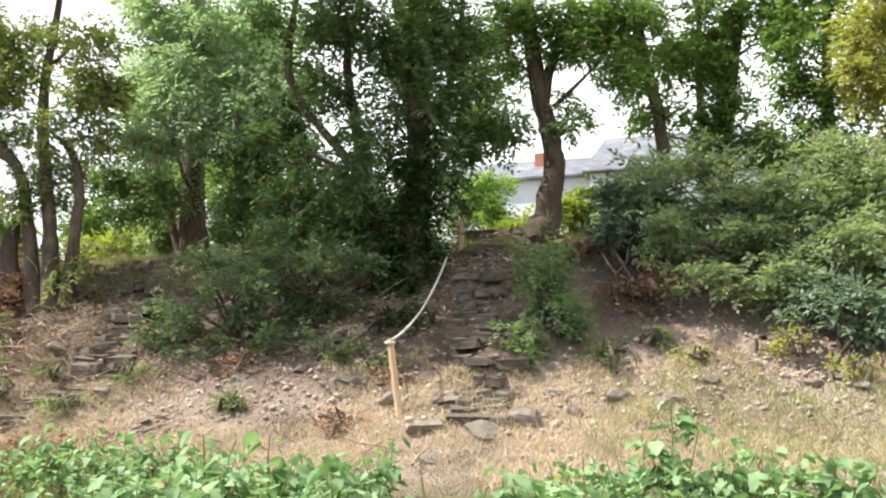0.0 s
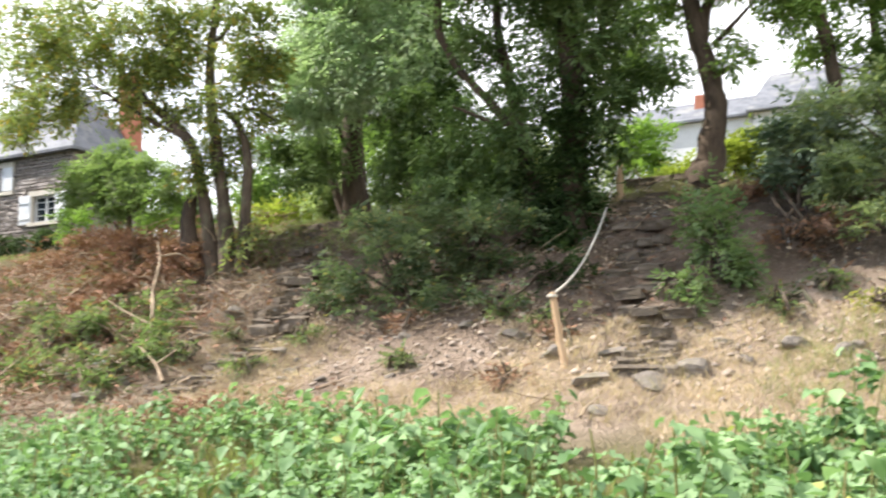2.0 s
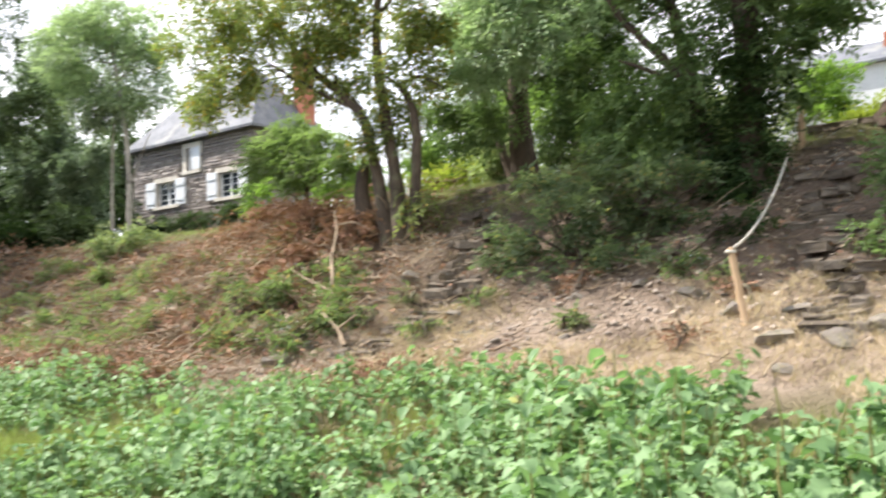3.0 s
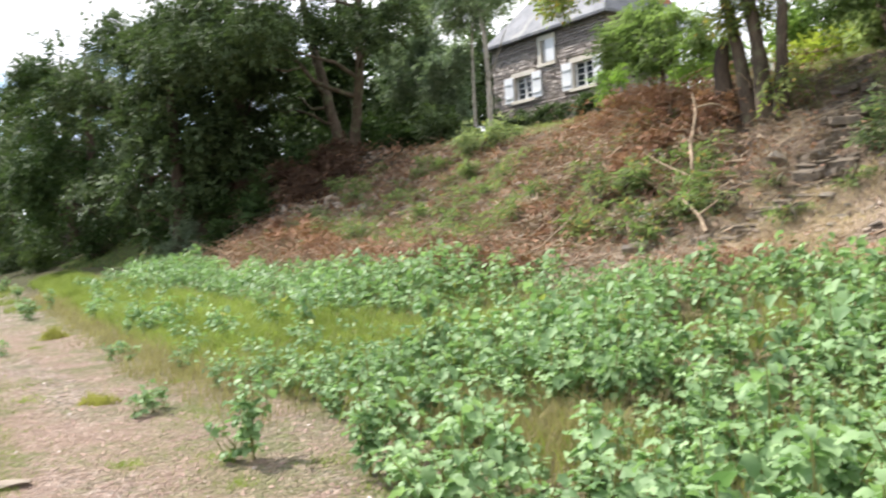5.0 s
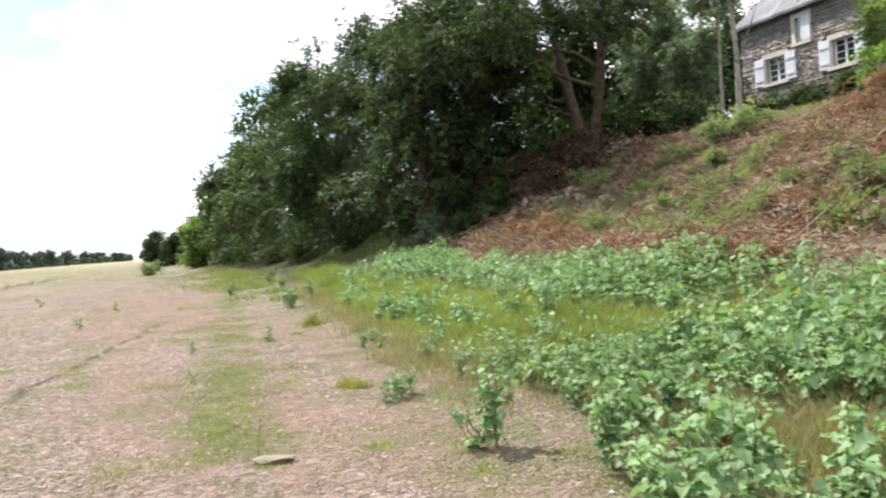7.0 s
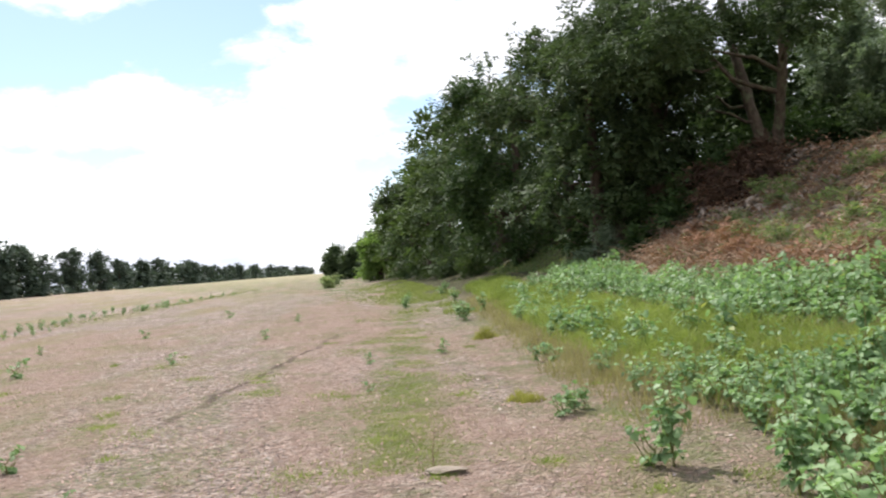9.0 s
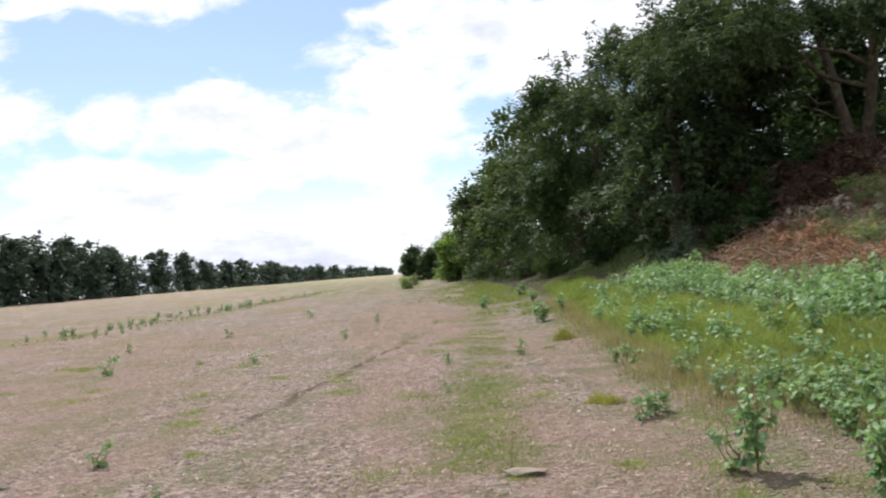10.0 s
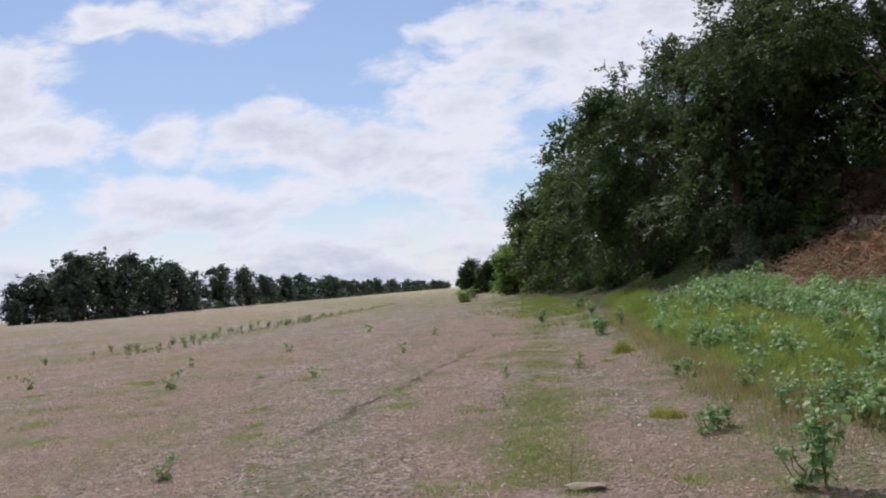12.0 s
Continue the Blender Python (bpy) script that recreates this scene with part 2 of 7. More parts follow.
    # green fringe next to the weeds
    fringe = k.math("MULTIPLY", k.step(k.math("ADD", yw, k.math("MULTIPLY", x, 0.05)), 0.6, 3.2), k.step(k.noise(p, 1.7, 5.0, 0.65), 0.4, 0.6))
    g = k.mix(k.math("MULTIPLY", fringe, 0.8), g, turf)
    far_green = k.math("MULTIPLY", k.step(k.math("MULTIPLY", y, -1.0), 30.0, 48.0), k.step(k.noise(p, 0.12, 4.0, 0.6, (0.2, 1, 1)), 0.36, 0.34))
    g = k.mix(k.math("MULTIPLY", far_green, 0.85), g, (0.27, 0.25, 0.11))
    # low growth closes over the gravel up river, by the foot of the wood
    close = k.math("MULTIPLY", k.step(k.math("ADD", k.math("MULTIPLY", x, -1.0), k.math("MULTIPLY", y, 4.0)), 40.0, 95.0), k.step(k.noise(p, 0.45, 6.0, 0.7, (0.35, 1.0, 1.0), 6.0), 0.40, 0.62))
    g = k.mix(k.math("MULTIPLY", close, 0.8), g, turf)
    rim = k.math("MULTIPLY", k.step(k.math("MULTIPLY", y, -1.0), 80.0, 84.0), k.math("SUBTRACT", 1.0, k.step(k.math("MULTIPLY", y, -1.0), 89.0, 91.0)))
    g = k.mix(k.math("MULTIPLY", rim, 0.8), g, (0.55, 0.49, 0.42))
    earth = k.mix(k.noise(p, 2.2, 6.0, 0.65), (0.115, 0.082, 0.06), (0.31, 0.228, 0.165))
    earth = k.mix(k.step(k.noise(p, 26.0, 3.0, 0.6), 0.55, 0.68), earth, (0.33, 0.255, 0.19))
    straw = k.mix(k.noise(p, 14.0, 4.0, 0.7, (1, 1, 1), 2.0), (0.30, 0.22, 0.16), (0.72, 0.56, 0.43))
    bank = k.mix(k.math("MULTIPLY", k.step(k.noise(p, 0.9, 5.0), 0.30, 0.5), k.math("SUBTRACT", 1.0, k.step(k.math("SUBTRACT", z, k.math("MULTIPLY", k.step(x, -3.5, -1.0), 0.75)), 1.5, 2.1))), earth, straw)
    lawn = k.mix(k.noise(p, 3.0, 5.0), (0.12, 0.13, 0.035), (0.27, 0.25, 0.09))
    bank = k.mix(k.math("MULTIPLY", k.step(z, 3.9, 4.3), 0.85), bank, lawn)
    weedbed = k.mix(k.noise(p, 5.0, 5.0, 0.7), (0.17, 0.14, 0.075), (0.37, 0.31, 0.185))
    bank = k.mix(k.math("SUBTRACT", 1.0, k.step(yw, 8.0, 9.6)), bank, weedbed)
    col = k.mix(k.step(k.math("ADD", yw, k.math("MULTIPLY", x, 0.06)), 2.0, 3.6), g, bank)
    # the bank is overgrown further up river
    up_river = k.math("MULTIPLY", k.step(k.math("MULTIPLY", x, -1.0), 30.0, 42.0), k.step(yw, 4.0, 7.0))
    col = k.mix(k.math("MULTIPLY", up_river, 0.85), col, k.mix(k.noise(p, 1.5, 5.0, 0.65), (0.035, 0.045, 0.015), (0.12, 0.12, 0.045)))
    # dark earth under the wood, blackened in colour to stand for its shade
    wood_shade = k.math("MULTIPLY", k.step(k.math("ADD", k.math("MULTIPLY", x, -1.0), wob), 24.5, 28.5), k.step(yw, 11.0, 12.6))
    col = k.mix(k.math("MULTIPLY", wood_shade, 0.9), col, k.mix(k.noise(p, 2.5, 5.0, 0.65), (0.022, 0.017, 0.012), (0.075, 0.055, 0.038)))
    h = k.math("ADD", k.math("MULTIPLY", cell.outputs["Distance"], -0.8), k.noise(p, 30.0, 4.0))
    k.surface(col, 0.92, k.bump(k.math("ADD", h, k.math("MULTIPLY", k.noise(p, 9.0, 5.0, 0.7), 3.2)), 1.0, 0.09), 0.15)
    return k.m


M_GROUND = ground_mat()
M_BARK = rough_mat("bark_grey_brown", (0.045, 0.034, 0.025), (0.145, 0.11, 0.08), 5.0, 30.0, 0.95, 1.0, 0.03, (1, 1, 0.25), (0.15, 0.16, 0.09))
M_BARK_DARK = rough_mat("bark_dark", (0.04, 0.03, 0.022), (0.115, 0.085, 0.06), 5.0, 30.0, 0.95, 1.0, 0.03, (1, 1, 0.25))
M_BARK_PALE = rough_mat("bark_pale_grey", (0.20, 0.18, 0.15), (0.42, 0.39, 0.34), 5.0, 30.0, 0.9, 0.6, 0.02, (1, 1, 0.4), (0.10, 0.09, 0.075))
M_LEAF_ASH = leaf_mat("leaf_ash_green", (0.08, 0.14, 0.035), (0.24, 0.32, 0.095))
M_LEAF_WILLOW = leaf_mat("leaf_silver_willow", (0.20, 0.285, 0.145), (0.56, 0.64, 0.43), through_it=0.42)
M_LEAF_YELLOW = leaf_mat("leaf_yellowing", (0.21, 0.215, 0.06), (0.45, 0.425, 0.12), (0.45, 0.33, 0.07), 0.08)
M_LEAF_DARK = leaf_mat("leaf_dark_ivy", (0.019, 0.041, 0.014), (0.075, 0.115, 0.038), through_it=0.2)
M_LEAF_OAK = leaf_mat("leaf_oak_green", (0.021, 0.038, 0.015), (0.125, 0.168, 0.078), through_it=0.22, gloss=0.65, spec=0.11)
M_LEAF_GREY = leaf_mat("leaf_grey_green", (0.095, 0.14, 0.085), (0.29, 0.345, 0.245), through_it=0.3)
M_LEAF_ELM = leaf_mat("leaf_elm_bush", (0.095, 0.135, 0.066), (0.38, 0.42, 0.225), (0.33, 0.30, 0.08), 0.05)
M_LEAF_LIME = leaf_mat("leaf_bright_garden", (0.10, 0.185, 0.035), (0.27, 0.37, 0.09))
M_LEAF_BURR = leaf_mat("leaf_cocklebur", (0.085, 0.165, 0.06), (0.345, 0.475, 0.235), (0.36, 0.36, 0.10), 0.02, 0.5, 0.3, spec=0.16)
M_STEM = rough_mat("stem_green_brown", (0.12, 0.15, 0.04), (0.26, 0.22, 0.09), 9.0, 60.0)
M_GRASS = blade_mat("grass_green", (0.135, 0.18, 0.04), (0.33, 0.375, 0.105))
M_STRAW = blade_mat("grass_straw", (0.38, 0.285, 0.20), (0.70, 0.555, 0.42))
M_DEAD = leaf_mat("dead_leaves_red_brown", (0.135, 0.064, 0.041), (0.42, 0.245, 0.158), gloss=0.8, through_it=0.15)
# the dead leaves again, darkened: shade below the wood put into colour
M_SHADE_BRUSH = leaf_mat("dead_leaves_shaded_copy", (0.035, 0.02, 0.014), (0.13, 0.08, 0.055), gloss=0.9, through_it=0.05)
M_TWIG = leaf_mat("dry_twigs", (0.16, 0.11, 0.07), (0.46, 0.36, 0.25), gloss=0.85, through_it=0.0)
M_ROCK = rough_mat("weathered_stone", (0.12, 0.10, 0.082), (0.30, 0.26, 0.215), 3.0, 22.0, 0.9, 0.9, 0.03, None, (0.14, 0.13, 0.07), vary=0.35)
M_ROCK_PALE = rough_mat("pale_sunlit_stone", (0.19, 0.155, 0.12), (0.38, 0.32, 0.25), 3.0, 22.0, 0.9, 0.9, 0.03, vary=0.35)
M_POST = rough_mat("peeled_chestnut_post", (0.36, 0.235, 0.13), (0.57, 0.41, 0.26), 6.0, 50.0, 0.75, 0.5, 0.006, (1, 1, 0.12))
M_ROPE = rough_mat("pale_hemp_rope", (0.42, 0.38, 0.31), (0.66, 0.62, 0.53), 20.0, 120.0, 0.9, 0.8, 0.004)
M_PLASTER = rough_mat("white_lime_plaster", (0.52, 0.52, 0.52), (0.66, 0.66, 0.655), 0.7, 12.0, 0.9, 0.2, 0.01)
M_TUFA = rough_mat("cream_tufa_stone", (0.6, 0.54, 0.45), (0.78, 0.73, 0.64), 2.0, 20.0, 0.9, 0.3, 0.01)
M_MORTAR = rough_mat("lime_mortar", (0.17, 0.15, 0.13), (0.29, 0.255, 0.22), 3.0, 30.0, 0.95, 0.5, 0.02)
M_SLATE = rough_mat("slate_roof_grey", (0.085, 0.09, 0.1), (0.2, 0.205, 0.22), 1.5, 14.0, 0.7, 0.3, 0.01, None, (0.26, 0.255, 0.235), 0.2)
M_SHUTTER = rough_mat("white_painted_wood", (0.72, 0.74, 0.76), (0.84, 0.85, 0.86), 3.0, 30.0, 0.55, 0.15, 0.004)
M_BRICK = rough_mat("red_brick", (0.27, 0.10, 0.06), (0.45, 0.19, 0.12), 4.0, 30.0, 0.9, 0.5, 0.01, vary=0.4)
M_DARKWOOD = rough_mat("dark_weathered_wood", (0.04, 0.033, 0.026), (0.13, 0.1, 0.075), 6.0, 40.0, 0.85, 0.5, 0.01)
M_LEAF_ASHYEL = leaf_mat("leaf_ash_turning", (0.105, 0.145, 0.046), (0.33, 0.37, 0.125), (0.34, 0.26, 0.06), 0.12, through_it=0.38)
M_LEAF_BRIGHT = leaf_mat("leaf_hazel", (0.085, 0.135, 0.055), (0.27, 0.345, 0.155))
M_LEAF_LIMEY = leaf_mat("leaf_yellow_green_shrub", (0.14, 0.18, 0.03), (0.33, 0.35, 0.07))
M_PEBBLE = leaf_mat("river_pebbles", (0.22, 0.15, 0.12), (0.46, 0.33, 0.265), (0.5, 0.42, 0.37), 0.04, 0.9, 0.0)
M_RUBBLE = leaf_mat("rubble_stone", (0.17, 0.135, 0.108), (0.50, 0.415, 0.335), gloss=0.9, through_it=0.0)
M_WEED = leaf_mat("leaf_weeds", (0.08, 0.12, 0.048), (0.25, 0.30, 0.13), (0.34, 0.24, 0.11), 0.07)
M_MEADOW = blade_mat("grass_half_dry", (0.17, 0.205, 0.065), (0.365, 0.38, 0.165))
M_TURF = blade_mat("grass_turf", (0.15, 0.185, 0.05), (0.31, 0.33, 0.11))
M_TUFT = blade_mat("grass_yellow_tuft", (0.24, 0.235, 0.06), (0.42, 0.385, 0.12))
M_WALLSTONE = rough_mat("house_rubble_stone", (0.19, 0.165, 0.15), (0.58, 0.51, 0.46), 4.0, 25.0, 0.9, 0.5, 0.01, vary=0.7)
M_LEAF_HAZEL = leaf_mat("leaf_dusty_hazel", (0.06, 0.094, 0.047), (0.23, 0.268, 0.148), (0.30, 0.24, 0.10), 0.04)
M_LITTER = leaf_mat("dry_tan_litter", (0.2, 0.145, 0.095), (0.56, 0.45, 0.33), (0.30, 0.30, 0.28), 0.15, 0.9, 0.1)
# a little blue-grey distance haze is mixed into this leaf colour
M_LEAF_FAR = leaf_mat("leaf_distant_trees", (0.033, 0.05, 0.036), (0.09, 0.12, 0.085), through_it=0.15)
M_LEAF_BIRCH = leaf_mat("leaf_light_green", (0.10, 0.155, 0.05), (0.27, 0.335, 0.135))
M_LEAF_SILVER = leaf_mat("leaf_silver_green", (0.17, 0.23, 0.13), (0.44, 0.51, 0.33))
M_STEP = rough_mat("worn_brown_step_stone", (0.085, 0.066, 0.05), (0.235, 0.195, 0.15), 3.0, 22.0, 0.92, 0.9, 0.03, None, (0.12, 0.095, 0.06), vary=0.4)
# darker copy of the ash leaf, with crown shade put into its colour
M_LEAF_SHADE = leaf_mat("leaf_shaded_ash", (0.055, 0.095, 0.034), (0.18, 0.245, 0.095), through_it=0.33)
M_LEAF_WOOD = leaf_mat("leaf_wood_edge", (0.04, 0.07, 0.02), (0.125, 0.17, 0.055), through_it=0.22)
M_STALK = blade_mat("dry_weed_stalks", (0.16, 0.13, 0.06), (0.38, 0.33, 0.17))

# ---------------------------------------------------------------- mesh helpers
def mesh_object(name, verts, faces, mat, parent=None, label="", smooth=False):
    """verts: (n, 3); faces: one array of quads or triangles, or a list of such arrays."""
    verts = np.asarray(verts, dtype=np.float32)
    groups = [np.asarray(f, dtype=np.int32) for f in (faces if isinstance(faces, list) else [faces])]
    groups = [f for f in groups if len(f)]
    me = bpy.data.meshes.new(name)
    me.vertices.add(len(verts))
    me.vertices.foreach_set("co", verts.ravel())
    loops = np.concatenate([f.ravel() for f in groups])
    sizes = np.concatenate([np.full(len(f), f.shape[1], dtype=np.int32) for f in groups])
    me.loops.add(len(loops))
    me.loops.foreach_set("vertex_index", loops)
    me.polygons.add(len(sizes))
    me.polygons.foreach_set("loop_start", np.concatenate([[0], np.cumsum(sizes)[:-1]]).astype(np.int32))
    me.polygons.foreach_set("loop_total", sizes)
    if smooth:
        me.polygons.foreach_set("use_smooth", np.ones(len(sizes), dtype=bool))
    me.update(calc_edges=True)
    me.validate()
    me.materials.append(mat)
    ob = new(name, me)
    if parent is not None:
        ob.parent = parent
    if label:
        tagged(ob, label)
    return ob


def part(name, bm, material, parent, label=""):
    """A bmesh as one mesh object under a thing or a part."""
    me = bpy.data.meshes.new(name)
    bm.to_mesh(me)
    bm.free()
    me.materials.append(material)
    ob = new(name, me)
    if parent is not None:
        ob.parent = parent
    return tagged(ob, label) if label else ob


def thing(name, at, label, category, group="", turn=0.0):
    ob = new(name)
    ob.empty_display_size = 0.2
    ob.matrix_world = pose(*at, 0, 0, turn)
    return tagged(ob, label, category, group)


def box_bm(sx, sy, sz, at=(0, 0, 0), bevel=0.0, rz=0.0):
    """A box whose foot's middle is at `at`."""
    bm = bmesh.new()
    bmesh.ops.create_cube(bm, size=1.0, matrix=Matrix.Translation(at) @ Matrix.Rotation(rz, 4, "Z") @ Matrix.Translation((0, 0, sz / 2)) @ Matrix.Diagonal((sx, sy, sz, 1)))
    if bevel:
        bmesh.ops.bevel(bm, geom=bm.edges[:], offset=bevel, segments=1, affect="EDGES")
    return bm


def join_bm(*bms):
    out = bmesh.new()
    for b in bms:
        me = bpy.data.meshes.new("tmp")
        b.to_mesh(me)
        b.free()
        out.from_mesh(me)
        bpy.data.meshes.remove(me)
    return out


def tube(points, radii, sides=7, seed=0, knobby=0.0):
    """A tapered limb along points: verts and quads."""
    rng = np.random.default_rng(seed)
    p = np.asarray(points, float)
    n = len(p)
    d = np.gradient(p, axis=0)
    d /= np.linalg.norm(d, axis=1)[:, None] + 1e-9
    ref = np.where(np.abs(d[:, 2:3]) > 0.9, np.array([[1.0, 0, 0]]), np.array([[0, 0, 1.0]]))
    a = np.cross(d, ref)
    a /= np.linalg.norm(a, axis=1)[:, None]
    b = np.cross(d, a)
    for i in range(1, n):      # keep the rings from twisting
        if a[i] @ a[i - 1] < 0:
            a[i], b[i] = -a[i], -b[i]
    ang = np.linspace(0, 2 * np.pi, sides, endpoint=False)
    wob = 1 + knobby * rng.normal(size=(n, sides))
    r = np.asarray(radii, float)[:, None] * wob
    v = p[:, None] + r[..., None] * (np.cos(ang)[None, :, None] * a[:, None] + np.sin(ang)[None, :, None] * b[:, None])
    i, j = np.meshgrid(np.arange(n - 1), np.arange(sides), indexing="ij")
    k = (j + 1) % sides
    f = np.stack([i * sides + j, i * sides + k, (i + 1) * sides + k, (i + 1) * sides + j], -1).reshape(-1, 4)
    return v.reshape(-1, 3), f


def merge(pieces):
    """Joins (verts, faces) pairs with faces of one size."""
    vs, fs, k = [], [], 0
    for v, f in pieces:
        vs.append(v)
        fs.append(np.asarray(f) + k)
        k += len(v)
    return np.concatenate(vs), np.concatenate(fs)


def curve_pts(a, b, n, sag=0.0, wob=0.0, rng=None):
    t = np.linspace(0, 1, n)[:, None]
    p = np.asarray(a, float) * (1 - t) + np.asarray(b, float) * t
    p[:, 2] -= sag * 4 * (t * (1 - t))[:, 0]
    if wob and rng is not None:
        w = rng.normal(size=(n, 3)) * wob
        w[0] = w[-1] = 0
        p += w
    return p


def leaf_cloud(centres, per, spread, size, rng, aspect=0.42, droop=0.3, flatten=0.8, twig=7):
    """Leaves (bent rhombs) in flat drooping sprays, several sprays round each clump centre."""
    c = np.asarray(centres, float)
    mid = c.mean(0)
    k = max(1, int(round(per / twig)))
    c = np.repeat(c, k, axis=0)
    m = len(c)
    d0 = rng.normal(size=(m, 3))
    d0 /= np.linalg.norm(d0, axis=1)[:, None]
    off = d0 * rng.uniform(0, 1, size=(m, 1)) ** 0.42 * spread * 1.55
    off[:, 2] *= flatten
    c = c + off
    # each spray points outward and a little down, and lies in a plane of its own
    out = d0 * 0.8 + (c - mid) / (np.linalg.norm(c - mid, axis=1)[:, None] + 1e-6) * 0.5 + rng.normal(size=(m, 3)) * 0.35
    out[:, 2] = out[:, 2] * 0.55 - droop
    out /= np.linalg.norm(out, axis=1)[:, None]
    up = rng.normal(size=(m, 3)) * 0.38 + np.array([0, 0, 1.0]) + d0 * 0.35
    side = np.cross(out, up)
    side /= np.linalg.norm(side, axis=1)[:, None] + 1e-9
    flat = np.cross(side, out)
    t = (np.arange(twig) + 0.5) / twig
    n = m * twig
    rep = lambda a: np.repeat(a, twig, axis=0)
    tt = np.tile(t, m)[:, None] + rng.normal(size=(n, 1)) * 0.07
    hand = np.tile(np.where(np.arange(twig) % 2, 1.0, -1.0), m)[:, None]
    length = size * (1.0 + twig * 0.22)
    base = rep(c) + rep(out) * (tt - 0.5) * length - rep(flat) * (tt * tt) * length * 0.18
    d = rep(out) * (0.45 + 0.6 * tt) + rep(side) * hand * (1.0 - 0.55 * tt) + rng.normal(size=(n, 3)) * 0.22
    d /= np.linalg.norm(d, axis=1)[:, None]
    nr = rep(flat) + rng.normal(size=(n, 3)) * 0.28
    w = np.cross(d, nr)
    w /= np.linalg.norm(w, axis=1)[:, None] + 1e-9
    nr = np.cross(w, d)
    s = size * rng.uniform(0.65, 1.3, size=(n, 1))
    a, e = base, base + d * s
    mm = base + d * s * 0.48 + nr * s * 0.09
    l, r = mm + w * s * aspect * 0.5, mm - w * s * aspect * 0.5
    v = np.stack([a, r, e, l], 1).reshape(-1, 3)
    f = np.arange(4 * n).reshape(-1, 4)
    return v, f


def blob_points(blobs, rng, shell=0.45, lump=9, share=0.6):
    """Clump centres for egg-shaped masses (x, y, z, rx, ry, rz, n): loose boughs and rounded lumps, with hollows between."""
    out = []
    for x, y, z, rx, ry, rz, n in blobs:
        r3 = np.array([rx, ry, rz])
        k = max(3, n // lump)
        d = rng.normal(size=(k, 3))
        d /= np.linalg.norm(d, axis=1)[:, None]
        mid = d * rng.uniform(0.4, 0.95, size=(k, 1)) * r3
        size = rng.uniform(0.25, 0.5, size=k)
        m = int(n * share)
        who = rng.integers(k, size=m)
        e = rng.normal(size=(m, 3))
        e /= np.linalg.norm(e, axis=1)[:, None]
        q = rng.uniform(0, 1, size=(m, 1)) ** 0.5
        out.append(np.array([x, y, z]) + mid[who] + e * q * size[who][:, None] * r3)
        e = rng.normal(size=(n - m, 3))
        e /= np.linalg.norm(e, axis=1)[:, None]
        q = rng.uniform(shell ** 3, 1.25, size=(n - m, 1)) ** (1 / 3)
        out.append(np.array([x, y, z]) + e * q * r3)
    return np.concatenate(out)


def tree(name, label, trunks, blobs, bark, leaf, leaf_size=0.11, per=34, spread=0.33, limbs=14, seed=1, group="", aspect=0.42, droop=0.3, category="tree", upper=()):
    """trunks: lists of (x, y, z, radius) along each stem, world places; blobs: the crown's masses."""
    rng = np.random.default_rng(seed)
    base = trunks[0][0]
    th = thing(name, base[:3], label, category, group)
    o = np.array(base[:3])
    stems = []
    for i, tr in enumerate(trunks):
        t = np.array(tr, float)
        k = np.linspace(0, len(t) - 1, (len(t) - 1) * 5 + 1)
        p = np.stack([np.interp(k, np.arange(len(t)), t[:, c]) for c in range(4)], 1)
        for _ in range(2):
            p[1:-1] = (p[:-2] + 2 * p[1:-1] + p[2:]) / 4
        p[1:-1, :3] += rng.normal(size=(len(p) - 2, 3)) * p[1:-1, 3:4] * 0.05
        rad = p[:, 3].copy()
        v, f = tube(p[:, :3] - o, rad, 10, seed + i, 0.05)
        mesh_object("trunk", v, f, bark, th, smooth=True)
        stems.append(p)
    pts = blob_points(blobs, rng, 0.45, 15, 0.74) if leaf_size > 0.17 else blob_points(blobs, rng)
    allp = np.concatenate(stems)
    pick = rng.choice(len(pts), size=min(limbs, len(pts)), replace=False)
    for n in pick:
        e = pts[n]
        cand = allp[(allp[:, 2] < e[2] + 0.3)]
        if not len(cand):
            continue
        q = cand[np.argmin(np.linalg.norm(cand[:, :3] - e, axis=1) + 0.35 * np.abs(cand[:, 2] - (e[2] - 1.0)))]
        a = q[:3]
        length = np.linalg.norm(e - a)
        if length < 0.4:
            continue
        r0 = min(q[3] * 0.55, 0.018 * length + 0.02)
        p = curve_pts(a, e, 7, -0.08 * length, 0.035 * length, rng)
        v, f = tube(p - o, np.linspace(r0, 0.012, 7), 5, seed)
        mesh_object("limb", v, f, bark, th, smooth=True)
    v, f = leaf_cloud(pts - o, per, spread, leaf_size, rng, aspect, droop, twig=7 if leaf_size < 0.4 else 3)
    mesh_object("crown", v, f, leaf, th)
    for masses, mat, size in upper:        # masses in another leaf colour
        v, f = leaf_cloud(blob_points(masses, rng) - o, per, spread, size, rng, aspect, droop)
        mesh_object("crown", v, f, mat, th)
    return th


